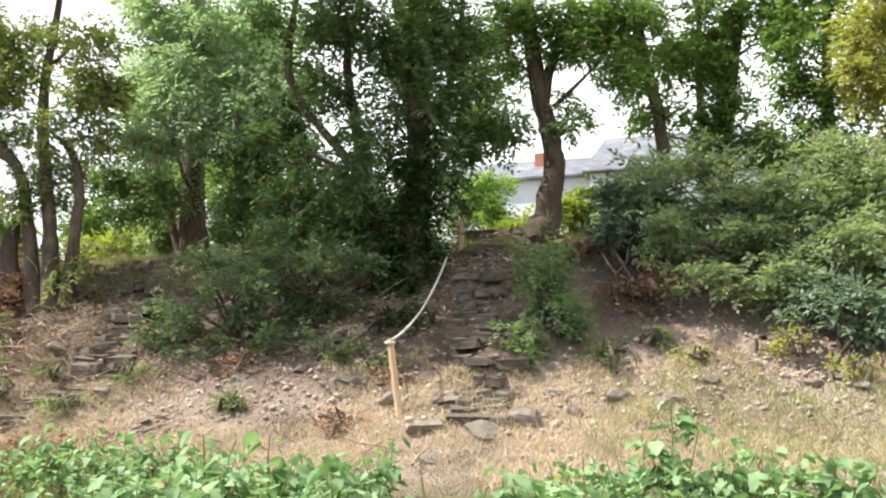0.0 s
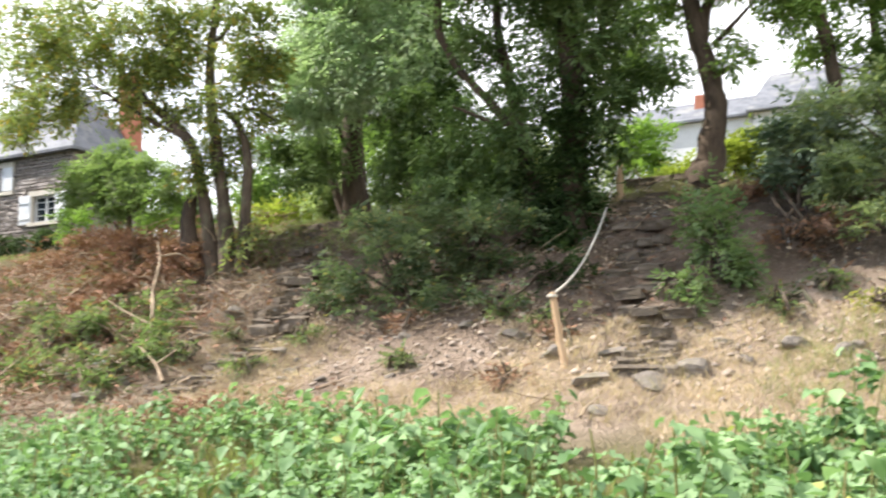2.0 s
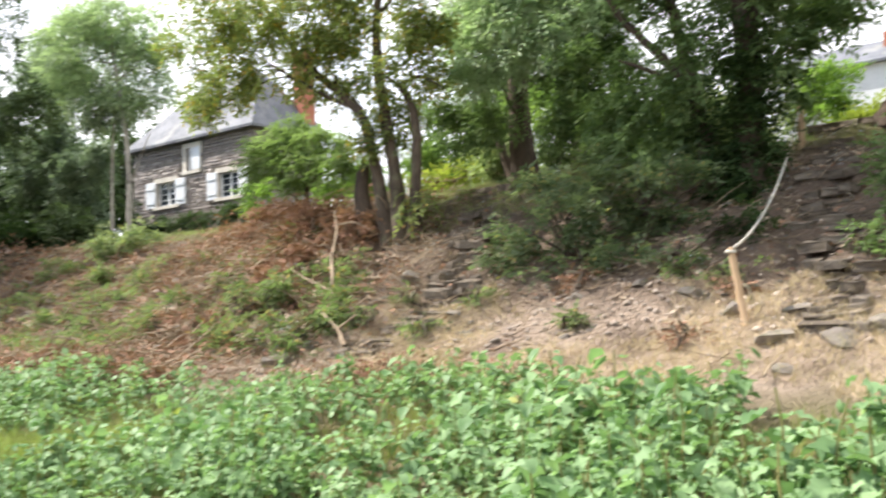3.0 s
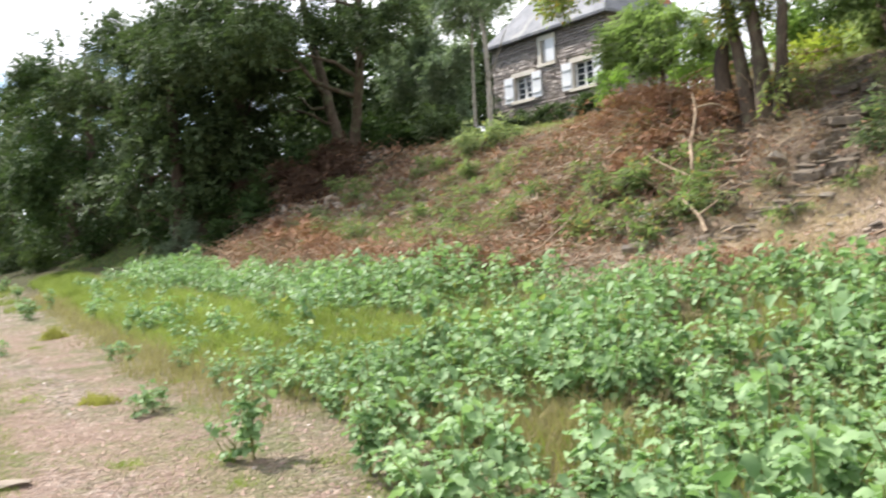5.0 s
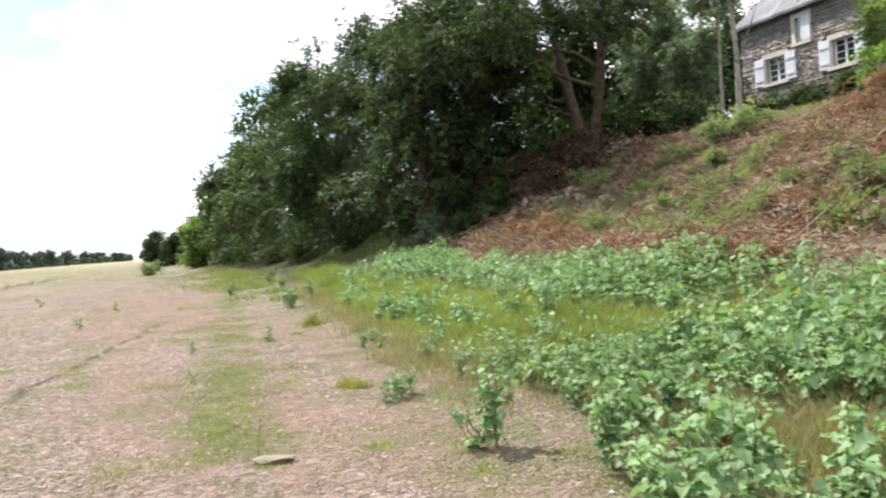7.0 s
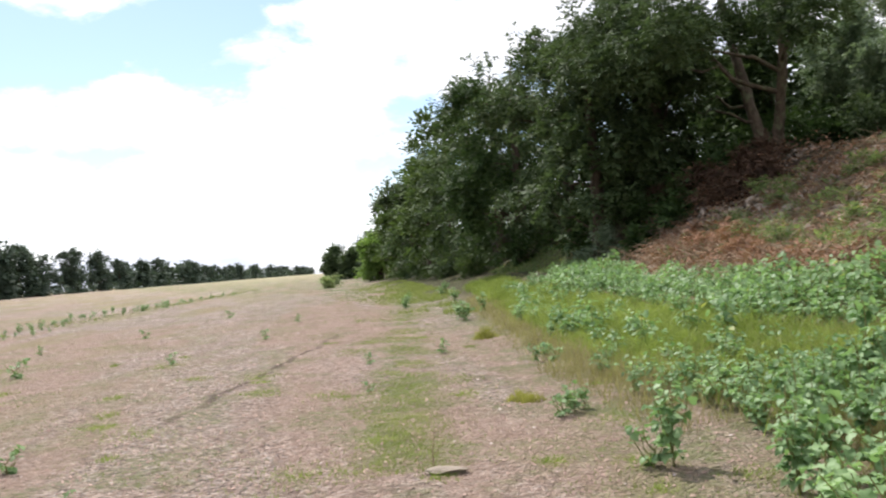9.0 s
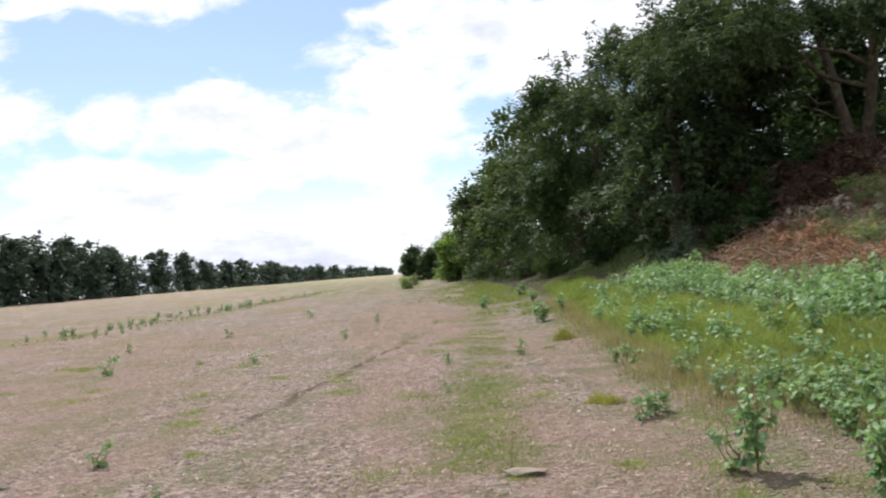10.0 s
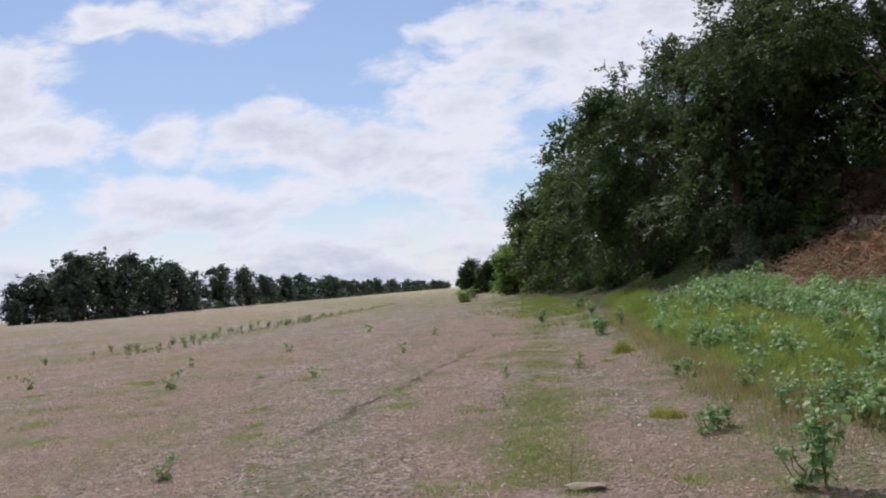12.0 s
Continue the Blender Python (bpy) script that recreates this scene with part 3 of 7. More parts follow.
def bush(name, label, at, blobs, leaf, leaf_size=0.09, per=30, spread=0.25, stems=9, seed=1, group="", aspect=0.45, droop=0.15, bark=None, flatten=0.8):
    """A shrub: several thin stems from the ground and a crown down to the foot."""
    rng = np.random.default_rng(seed)
    th = thing(name, at, label, "bush", group)
    o = np.array(at, float)
    pts = blob_points(blobs, rng, 0.3, 13, 0.8)
    for n in rng.choice(len(pts), size=min(stems, len(pts)), replace=False):
        e = pts[n]
        a = o + np.array([rng.normal() * 0.12, rng.normal() * 0.12, -0.05])
        p = curve_pts(a, e, 6, -0.15, 0.05, rng)
        v, f = tube(p - o, np.linspace(0.03, 0.008, 6), 5, seed)
        mesh_object("stem", v, f, bark or M_BARK, th, smooth=True)
    v, f = leaf_cloud(pts - o, per, spread, leaf_size, rng, aspect, droop, flatten)
    mesh_object("crown", v, f, leaf, th)
    return th


# ---------------------------------------------------------------- the lie of the land
PROFILE_Y = (-400, -170, -104, -101, -94, -88, -84, -70, -40, -15, 2.5, 4.5, 7.0, 9.0, 10.6, 12.0, 13.5, 15.5, 16.3, 20, 30, 38, 50, 90, 400)
PROFILE_Z = (1.5, 1.2, 0.6, -1.0, -1.2, 0.1, 0.55, 0.5, 0.22, 0.0, 0.0, 0.08, 0.35, 0.80, 1.38, 2.25, 3.1, 4.2, 4.42, 4.8, 6.4, 7.3, 9.6, 13, 16)


def smooth_np(a, lo, hi):
    t = np.clip((a - lo) / (hi - lo), 0, 1)
    return t * t * (3 - 2 * t)


def land(x, y):
    """Height of the ground."""
    x, y = np.asarray(x, float), np.asarray(y, float)
    wav = 0.5 * np.sin(x * 0.13 + 1.0) + 0.3 * np.sin(x * 0.41)
    yy = y + wav * smooth_np(y, 8.5, 11) * (1 - smooth_np(y, 17, 22)) * smooth_np(-x, 12, 20)
    yy = yy + 1.5 * smooth_np(-x, 25, 33) * smooth_np(y, 10.8, 13) * (1 - smooth_np(y, 17, 20))
    z = np.interp(yy, PROFILE_Y, PROFILE_Z)
    z = (z + np.interp(yy - 0.35, PROFILE_Y, PROFILE_Z) + np.interp(yy + 0.35, PROFILE_Y, PROFILE_Z)) / 3
    rough = smooth_np(y, 9.5, 12) * (1 - smooth_np(y, 15.5, 17)) + 0.15
    z = z + rough * (0.10 * np.sin(x * 1.9 + y * 1.3) * np.sin(y * 2.3 - x * 0.7) + 0.06 * np.sin(x * 4.1 - y * 3.7) + 0.05 * np.sin(x * 7.3 + y * 6.1))
    return z


def land1(x, y):
    return float(land(x, y))


def field_noise(x, y, scale, seed=0):
    """Smooth value noise, 0 to 1, for scattering."""
    rng = np.random.default_rng(1000 + seed)
    tab = rng.random((64, 64))
    u, v = np.asarray(x) * scale + 17.3, np.asarray(y) * scale + 5.1
    i, j = np.floor(u).astype(int), np.floor(v).astype(int)
    a, b = u - i, v - j
    a, b = a * a * (3 - 2 * a), b * b * (3 - 2 * b)
    g = lambda p, q: tab[p % 64, q % 64]
    return (g(i, j) * (1 - a) + g(i + 1, j) * a) * (1 - b) + (g(i, j + 1) * (1 - a) + g(i + 1, j + 1) * a) * b


def blades(name, label, category, x, y, h, w, mat, seed, lean=0.45, lift=0.0, simple=False):
    """Grass: tapering bent blades at the given places, one object of kind stuff."""
    rng = np.random.default_rng(seed)
    n = len(x)
    z = land(x, y) + lift
    c = np.stack([x, y, z - 0.01], 1)
    ang = rng.uniform(0, 2 * np.pi, n)
    side = np.stack([np.cos(ang), np.sin(ang), np.zeros(n)], 1)
    bend = rng.normal(size=(n, 3)) * lean
    bend[:, 2] = 0
    hh = (h * rng.uniform(0.5, 1.3, n))[:, None]
    ww = w * rng.uniform(0.6, 1.4, (n, 1))
    mid = c + np.array([0, 0, 0.55]) * hh + bend * hh * 0.35
    tip = c + np.array([0, 0, 0.95]) * hh + bend * hh
    if simple:
        v = np.stack([c - side * ww, c + side * ww, tip], 1).reshape(-1, 3)
        return tagged(mesh_object(name, v, np.arange(3 * n).reshape(-1, 3), mat), label, category, kind="stuff")
    v = np.stack([c - side * ww, c + side * ww, mid + side * ww * 0.7, mid - side * ww * 0.7, tip], 1).reshape(-1, 3)
    k = np.arange(n)[:, None] * 5
    ob = mesh_object(name, v, [k + np.array([[0, 1, 2, 3]]), k + np.array([[3, 2, 4]])], mat)
    return tagged(ob, label, category, kind="stuff")


def rock_mesh(name, seed, mat, cuts=11):
    """An angular weathered stone about 1 m across."""
    rng = np.random.default_rng(seed)
    bm = bmesh.new()
    bmesh.ops.create_icosphere(bm, subdivisions=2, radius=0.55)
    planes = rng.normal(size=(cuts, 3))
    planes /= np.linalg.norm(planes, axis=1)[:, None]
    reach = rng.uniform(0.24, 0.42, cuts)
    for v in bm.verts:
        p = np.array(v.co)
        for q, far in zip(planes, reach):
            d = p @ q - far
            if d > 0:
                p -= q * d
        v.co = p * (1 + 0.03 * rng.normal())
    me = bpy.data.meshes.new(name)
    bm.to_mesh(me)
    bm.free()
    me.materials.append(mat)
    return me


def scatter_solid(name, label, category, x, y, size, mat, seed, flat=0.6, sink=0.2, top=False):
    """Small stones: squashed octahedra with jitter, one object of kind stuff."""
    rng = np.random.default_rng(seed)
    n = len(x)
    base = np.array([(1, 0, 0), (0, 1, 0), (-1, 0, 0), (0, -1, 0), (0, 0, 1), (0, 0, -1)], float)
    v = base[None] * rng.uniform(0.55, 1.25, (n, 6, 1)) + rng.normal(size=(n, 6, 3)) * 0.12
    ang = rng.uniform(0, 6.283, n)
    c, s = np.cos(ang)[:, None], np.sin(ang)[:, None]
    v = np.stack([v[..., 0] * c - v[..., 1] * s * 0.75, v[..., 0] * s + v[..., 1] * c * 0.75, v[..., 2] * flat], -1)
    v = v * np.asarray(size)[:, None, None] * 0.5
    z = land(x, y) + np.asarray(size) * flat * (0.5 - sink)
    v += np.stack([x, y, z], 1)[:, None]
    f = np.array([(0, 1, 4), (1, 2, 4), (2, 3, 4), (3, 0, 4), (1, 0, 5), (2, 1, 5), (3, 2, 5), (0, 3, 5)])
    if top:        # the half that shows above the ground
        v, f = v[:, :5], f[:4]
    ff = (np.arange(n)[:, None, None] * v.shape[1] + f[None]).reshape(-1, 3)
    ob = mesh_object(name, v.reshape(-1, 3), ff, mat)
    return tagged(ob, label, category, kind="stuff")


def sticks(name, label, category, x, y, length, rad, mat, seed, lift=0.1, tilt=0.35):
    """Fallen twigs: bent three-sided rods, one object of kind stuff."""
    rng = np.random.default_rng(seed)
    n = len(x)
    ang = rng.uniform(0, 6.283, n)
    d = np.stack([np.cos(ang), np.sin(ang), rng.normal(size=n) * tilt], 1)
    L = (length * rng.uniform(0.4, 1.5, n))[:, None]
    a = np.stack([x, y, land(x, y) + lift * rng.uniform(0, 1, n)], 1)
    e = a + d * L
    e[:, 2] = np.maximum(e[:, 2], land(e[:, 0], e[:, 1]) + 0.01)
    m = (a + e) / 2 + rng.normal(size=(n, 3)) * L * 0.10
    w = np.cross(d, [0.1, 0.2, 1.0])
    w /= np.linalg.norm(w, axis=1)[:, None]
    u = np.cross(w, d)
    u /= np.linalg.norm(u, axis=1)[:, None]
    r = (rad * rng.uniform(0.5, 1.6, n))[:, None]
    rings = []
    for p, k in ((a, 1.0), (m, 0.75), (e, 0.35)):
        for q in range(3):
            rings.append(p + r * k * (math.cos(q * 2.094) * w + math.sin(q * 2.094) * u))
    v = np.stack(rings, 1).reshape(-1, 3)
    f = np.array([(i * 3 + j, i * 3 + (j + 1) % 3, i * 3 + 3 + (j + 1) % 3, i * 3 + 3 + j) for i in range(2) for j in range(3)])
    ff = (np.arange(n)[:, None, None] * 9 + f[None]).reshape(-1, 4)
    return tagged(mesh_object(name, v, ff, mat), label, category, kind="stuff")

# ---------------------------------------------------------------- ground, water
def build_ground():
    xs = np.unique(np.concatenate([np.linspace(-2500, -300, 23), np.linspace(-300, -60, 41), np.linspace(-60, -20, 81),
                                   np.linspace(-20, 6, 118), np.linspace(6, 40, 30), np.linspace(40, 900, 20)]))
    ys = np.unique(np.concatenate([np.linspace(-900, -140, 12), np.linspace(-140, -60, 40), np.linspace(-60, -4, 40),
                                   np.linspace(-4, 17, 120), np.linspace(17, 60, 40), np.linspace(60, 900, 20)]))
    gx, gy = np.meshgrid(xs, ys, indexing="ij")
    gz = land(gx, gy)
    v = np.stack([gx, gy, gz], -1).reshape(-1, 3)
    i, j = np.meshgrid(np.arange(len(xs) - 1), np.arange(len(ys) - 1), indexing="ij")
    w = len(ys)
    f = np.stack([i * w + j, (i + 1) * w + j, (i + 1) * w + j + 1, i * w + j + 1], -1).reshape(-1, 4)
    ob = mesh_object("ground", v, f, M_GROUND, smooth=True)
    tagged(ob, "dry pebbly river bed rising to an earthen bank", "ground", kind="structure")


build_ground()


def water_mat():
    k = Nodes("river_water")
    k.surface((0.05, 0.07, 0.06), 0.08, k.bump(k.noise(k.pos(), 1.5, 3.0), 0.2, 0.05), 0.5)
    return k.m


water_v = np.array([(-2500, -103, -0.5), (900, -103, -0.5), (900, -86, -0.5), (-2500, -86, -0.5)])
tagged(mesh_object("water", water_v, np.array([(0, 1, 2, 3)]), water_mat()), "narrow channel of still grey river water", "water", kind="structure")

# ---------------------------------------------------------------- trees on the bank
def Z(x, y):
    return land1(x, y)


tree("ash_tree", "three-stemmed tree with grey bark and yellowing leaves on the bank", [
    [(-11.24, 13.5, 2.98, 0.19), (-11.37, 13.5, 3.86, 0.125), (-11.54, 13.5, 4.92, 0.11), (-11.82, 13.5, 5.72, 0.1), (-12.44, 13.5, 6.25, 0.085), (-13.19, 13.5, 6.81, 0.07), (-13.72, 13.5, 7.52, 0.055), (-14.58, 13.5, 8.59, 0.04), (-15.1, 13.5, 10.01, 0.02)],
    [(-10.94, 13.5, 3.02, 0.18), (-11.01, 13.5, 4.25, 0.13), (-11.17, 13.5, 5.3, 0.115), (-11.35, 13.5, 6.28, 0.1), (-11.37, 13.5, 7.3, 0.085), (-11.2, 13.5, 8.3, 0.065), (-11.11, 13.5, 9.82, 0.03)],
    [(-10.63, 13.5, 3.2, 0.14), (-10.56, 13.5, 4.11, 0.105), (-10.48, 13.5, 5.02, 0.09), (-10.56, 13.5, 5.59, 0.075), (-10.86, 13.5, 6.04, 0.05), (-11.19, 13.5, 6.27, 0.025)],
    [(-11.92, 13.5, 5.78, 0.05), (-12.61, 13.5, 6.1, 0.042), (-13.55, 13.5, 6.67, 0.035), (-14.32, 13.5, 7.15, 0.018)],
    [(-11.37, 13.5, 7.14, 0.05), (-11.93, 13.5, 7.56, 0.04), (-12.78, 13.5, 7.98, 0.03), (-13.58, 13.5, 8.07, 0.015)],
    [(-10.89, 13.5, 6.04, 0.04), (-10.36, 13.5, 6.14, 0.03), (-9.86, 13.5, 5.81, 0.012)],
# the last three masses hang unseen overhead, added to shade the bank
], [(-15.48, 13.04, 8.26, 0.95, 0.76, 0.76, 51), (-14.55, 13.34, 7.9, 0.86, 0.69, 0.61, 38), (-15.18, 13.17, 6.68, 0.86, 0.69, 0.43, 40), (-16.35, 13.4, 6.65, 0.64, 0.52, 0.45, 26), (-13.12, 13.43, 6.95, 1.04, 0.83, 0.81, 68), (-11.91, 12.87, 7.58, 0.88, 0.7, 0.66, 46), (-13.11, 12.81, 8.22, 1.16, 0.92, 0.58, 48), (-11.85, 13.64, 8.03, 0.68, 0.55, 0.57, 27), (-10.14, 13.06, 7.33, 0.62, 0.5, 0.83, 41), (-10.3, 13.03, 6.43, 0.62, 0.49, 0.62, 34), (-10.39, 13.8, 6.16, 0.48, 0.38, 0.48, 16), (-11.58, 13.27, 5.1, 0.3, 0.35, 0.48, 15), (-11.04, 13.64, 5.31, 0.32, 0.35, 0.59, 20), (-12.14, 13.28, 6.98, 0.67, 0.53, 0.56, 26), (-11.14, 13.44, 5.65, 0.48, 0.38, 0.37, 14), (-14.57, 12.95, 7.28, 0.84, 0.67, 0.42, 22), (-16.6, 13.43, 7.84, 0.79, 0.63, 0.66, 32), (-12.07, 13.67, 6.41, 0.5, 0.4, 0.39, 12), (-10.16, 13.32, 6.79, 0.52, 0.42, 0.62, 26), (-12.79, 13.54, 6.1, 0.57, 0.45, 0.28, 8), (-10.58, 13.47, 3.8, 0.18, 0.35, 0.37, 8), (-13.6, 12.8, 11.4, 1.4, 1.2, 0.7, 16), (-14.5, 13.6, 10.0, 1.3, 1.2, 0.9, 12), (-11.6, 11.6, 11.0, 2.2, 1.6, 0.9, 60), (-11.4, 10.4, 10.0, 2.3, 1.5, 0.9, 80), (-9.0, 10.6, 10.0, 1.8, 1.5, 0.8, 80)],
    M_BARK, M_LEAF_ASHYEL, 0.12, 42, 0.2, 46, 11)

tree("willow_tree", "tall tree with a silvery green crown and dark trunk", [
    [(-10.36, 17.0, 4.3, 0.33), (-10.46, 17.0, 5.77, 0.25), (-10.44, 17.0, 6.61, 0.22), (-10.39, 17.0, 7.58, 0.2), (-10.47, 17.0, 9.33, 0.16), (-10.6, 17.0, 12.06, 0.07)],
    [(-10.7, 17.2, 4.4, 0.12), (-11.17, 17.2, 5.61, 0.09), (-11.37, 17.2, 6.23, 0.07), (-11.59, 17.2, 6.87, 0.03)],
# the mass at y 13 is unseen, added overhead to cast shade
], [(-9.93, 15.16, 7.55, 0.91, 0.72, 0.91, 88), (-9.2, 15.86, 8.17, 1.1, 0.88, 0.87, 102), (-8.23, 15.69, 7.22, 0.83, 0.66, 0.66, 59), (-9.18, 15.4, 6.78, 1.05, 0.84, 0.61, 69), (-10.28, 15.13, 6.63, 0.62, 0.5, 0.62, 41), (-8.23, 15.97, 8.33, 0.57, 0.46, 0.63, 38), (-9.87, 15.57, 8.71, 0.94, 0.75, 0.59, 59), (-11.0, 15.82, 7.87, 0.48, 0.38, 0.72, 37), (-8.94, 15.98, 7.6, 0.91, 0.73, 0.69, 67), (-7.66, 15.81, 7.65, 0.33, 0.35, 0.44, 15), (-9.28, 16.02, 9.29, 0.95, 0.76, 0.54, 50), (-10.35, 15.49, 9.32, 0.84, 0.67, 0.6, 45), (-9.6, 17.0, 11.2, 2.2, 1.6, 1.2, 50), (-9.0, 13.0, 10.4, 1.8, 1.4, 0.9, 95), (-10.0, 17.0, 13.0, 1.4, 1.2, 1.0, 24)],
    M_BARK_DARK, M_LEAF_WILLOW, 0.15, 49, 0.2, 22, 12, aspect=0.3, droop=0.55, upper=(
        # mostly lower masses: the willow's own shade painted as a darker leaf
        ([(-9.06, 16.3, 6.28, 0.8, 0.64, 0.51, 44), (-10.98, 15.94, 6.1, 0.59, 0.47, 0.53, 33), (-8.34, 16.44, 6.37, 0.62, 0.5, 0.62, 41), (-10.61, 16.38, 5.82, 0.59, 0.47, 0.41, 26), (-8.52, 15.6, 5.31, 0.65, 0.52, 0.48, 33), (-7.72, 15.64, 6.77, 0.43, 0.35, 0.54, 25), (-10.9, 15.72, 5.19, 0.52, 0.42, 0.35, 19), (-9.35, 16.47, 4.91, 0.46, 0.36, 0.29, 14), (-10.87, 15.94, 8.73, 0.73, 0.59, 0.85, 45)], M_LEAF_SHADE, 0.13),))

tree("ivy_clad_tree", "tall tree whose trunks are wrapped in dark ivy", [
    [(-4.79, 14.2, 2.8, 0.3), (-4.71, 14.2, 4.1, 0.25), (-4.62, 14.2, 5.29, 0.2), (-4.68, 14.2, 7.01, 0.16), (-4.7, 14.2, 8.79, 0.12), (-4.71, 14.2, 10.21, 0.05)],
    [(-5.31, 14.2, 3.31, 0.15), (-5.4, 14.2, 4.41, 0.12), (-5.59, 14.2, 5.36, 0.1), (-5.77, 14.2, 6.34, 0.085), (-5.93, 14.2, 7.34, 0.07), (-5.66, 14.2, 8.41, 0.04)],
    [(-5.51, 14.2, 5.07, 0.08), (-6.1, 14.2, 5.83, 0.075), (-6.65, 14.2, 6.46, 0.07), (-7.02, 14.2, 7.2, 0.075), (-6.92, 14.2, 8.05, 0.06), (-6.82, 14.2, 8.87, 0.03)],
    [(-5.11, 14.2, 4.12, 0.06), (-5.61, 14.2, 4.94, 0.05), (-6.11, 14.2, 5.48, 0.04), (-6.74, 14.2, 5.81, 0.02)],
    [(-4.62, 14.2, 5.86, 0.09), (-4.16, 14.2, 6.48, 0.07), (-3.93, 14.2, 7.32, 0.05), (-3.87, 14.2, 8.28, 0.03)],
    [(-5.77, 14.2, 6.34, 0.04), (-6.46, 14.2, 7.09, 0.03), (-7.31, 14.2, 7.54, 0.012)],
], [(-4.61, 13.98, 4.97, 0.56, 0.44, 0.63, 53), (-4.62, 14.01, 4.11, 0.49, 0.39, 0.75, 56), (-4.99, 14.02, 3.19, 0.46, 0.37, 0.53, 37), (-4.63, 14.06, 3.18, 0.35, 0.35, 0.49, 26), (-5.09, 14.01, 4.27, 0.43, 0.35, 0.67, 39), (-4.76, 14.05, 5.78, 0.46, 0.37, 0.41, 23)],
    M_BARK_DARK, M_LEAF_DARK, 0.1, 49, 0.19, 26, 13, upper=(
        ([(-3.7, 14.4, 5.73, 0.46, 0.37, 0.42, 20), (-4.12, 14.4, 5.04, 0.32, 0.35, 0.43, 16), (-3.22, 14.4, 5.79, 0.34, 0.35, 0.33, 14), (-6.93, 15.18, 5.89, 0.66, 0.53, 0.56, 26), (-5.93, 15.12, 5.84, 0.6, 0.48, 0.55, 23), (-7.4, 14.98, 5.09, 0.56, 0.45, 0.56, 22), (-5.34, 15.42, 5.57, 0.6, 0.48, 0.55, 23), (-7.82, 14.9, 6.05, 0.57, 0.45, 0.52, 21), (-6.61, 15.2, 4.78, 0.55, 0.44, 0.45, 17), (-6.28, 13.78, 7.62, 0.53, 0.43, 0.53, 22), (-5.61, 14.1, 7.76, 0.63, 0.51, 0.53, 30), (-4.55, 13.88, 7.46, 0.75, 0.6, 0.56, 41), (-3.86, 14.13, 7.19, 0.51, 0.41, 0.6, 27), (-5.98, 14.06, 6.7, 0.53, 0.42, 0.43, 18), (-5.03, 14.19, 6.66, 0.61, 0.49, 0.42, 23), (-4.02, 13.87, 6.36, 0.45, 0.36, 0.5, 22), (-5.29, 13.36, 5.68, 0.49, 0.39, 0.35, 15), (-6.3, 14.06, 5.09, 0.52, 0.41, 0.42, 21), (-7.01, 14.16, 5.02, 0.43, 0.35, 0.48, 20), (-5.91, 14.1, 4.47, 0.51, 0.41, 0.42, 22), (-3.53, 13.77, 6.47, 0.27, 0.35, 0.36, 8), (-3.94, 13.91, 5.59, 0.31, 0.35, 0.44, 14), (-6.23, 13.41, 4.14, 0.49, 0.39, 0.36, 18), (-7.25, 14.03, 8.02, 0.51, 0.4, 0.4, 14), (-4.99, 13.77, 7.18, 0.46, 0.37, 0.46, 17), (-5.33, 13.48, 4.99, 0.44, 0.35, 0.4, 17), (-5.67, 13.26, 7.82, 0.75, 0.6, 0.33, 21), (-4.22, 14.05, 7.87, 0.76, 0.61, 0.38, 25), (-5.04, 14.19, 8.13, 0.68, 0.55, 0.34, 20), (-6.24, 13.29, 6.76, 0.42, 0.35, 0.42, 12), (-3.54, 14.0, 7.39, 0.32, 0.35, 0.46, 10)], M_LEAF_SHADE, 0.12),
        # unseen masses high over the bank, added to throw shade on the steps
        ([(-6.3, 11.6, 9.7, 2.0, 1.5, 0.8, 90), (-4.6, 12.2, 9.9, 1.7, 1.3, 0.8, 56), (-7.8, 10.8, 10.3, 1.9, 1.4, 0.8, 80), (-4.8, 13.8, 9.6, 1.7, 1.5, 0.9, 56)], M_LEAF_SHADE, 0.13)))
bush("hazel_bush", "mixed dark green thicket below the tall trees", (-5.9, 13.0, Z(-5.9, 13.0)),
     [(-5.85, 13.05, 3.2, 0.47, 0.38, 0.47, 29), (-6.3, 12.89, 3.54, 0.43, 0.35, 0.43, 24), (-5.41, 12.98, 2.84, 0.42, 0.35, 0.38, 21), (-6.73, 13.26, 3.96, 0.45, 0.36, 0.31, 18), (-5.23, 13.32, 2.61, 0.34, 0.35, 0.26, 11), (-5.77, 12.83, 3.72, 0.38, 0.35, 0.34, 17), (-5.36, 13.17, 3.54, 0.38, 0.35, 0.38, 19), (-6.02, 12.83, 2.76, 0.34, 0.35, 0.25, 11)], M_LEAF_HAZEL, 0.09, 42, 0.16, 8, 47, flatten=0.7, bark=M_BARK_DARK)
bush("ivy_mound", "dark bramble growing down to the foot of the bank", (-5.1, 12.3, Z(-5.1, 12.3)),
     [(-4.59, 12.79, 2.56, 0.32, 0.35, 0.28, 12), (-4.12, 12.63, 2.7, 0.32, 0.35, 0.32, 13), (-4.83, 12.85, 2.82, 0.29, 0.35, 0.29, 11)], M_LEAF_DARK, 0.09, 42, 0.16, 6, 48, flatten=0.7, bark=M_BARK_DARK)

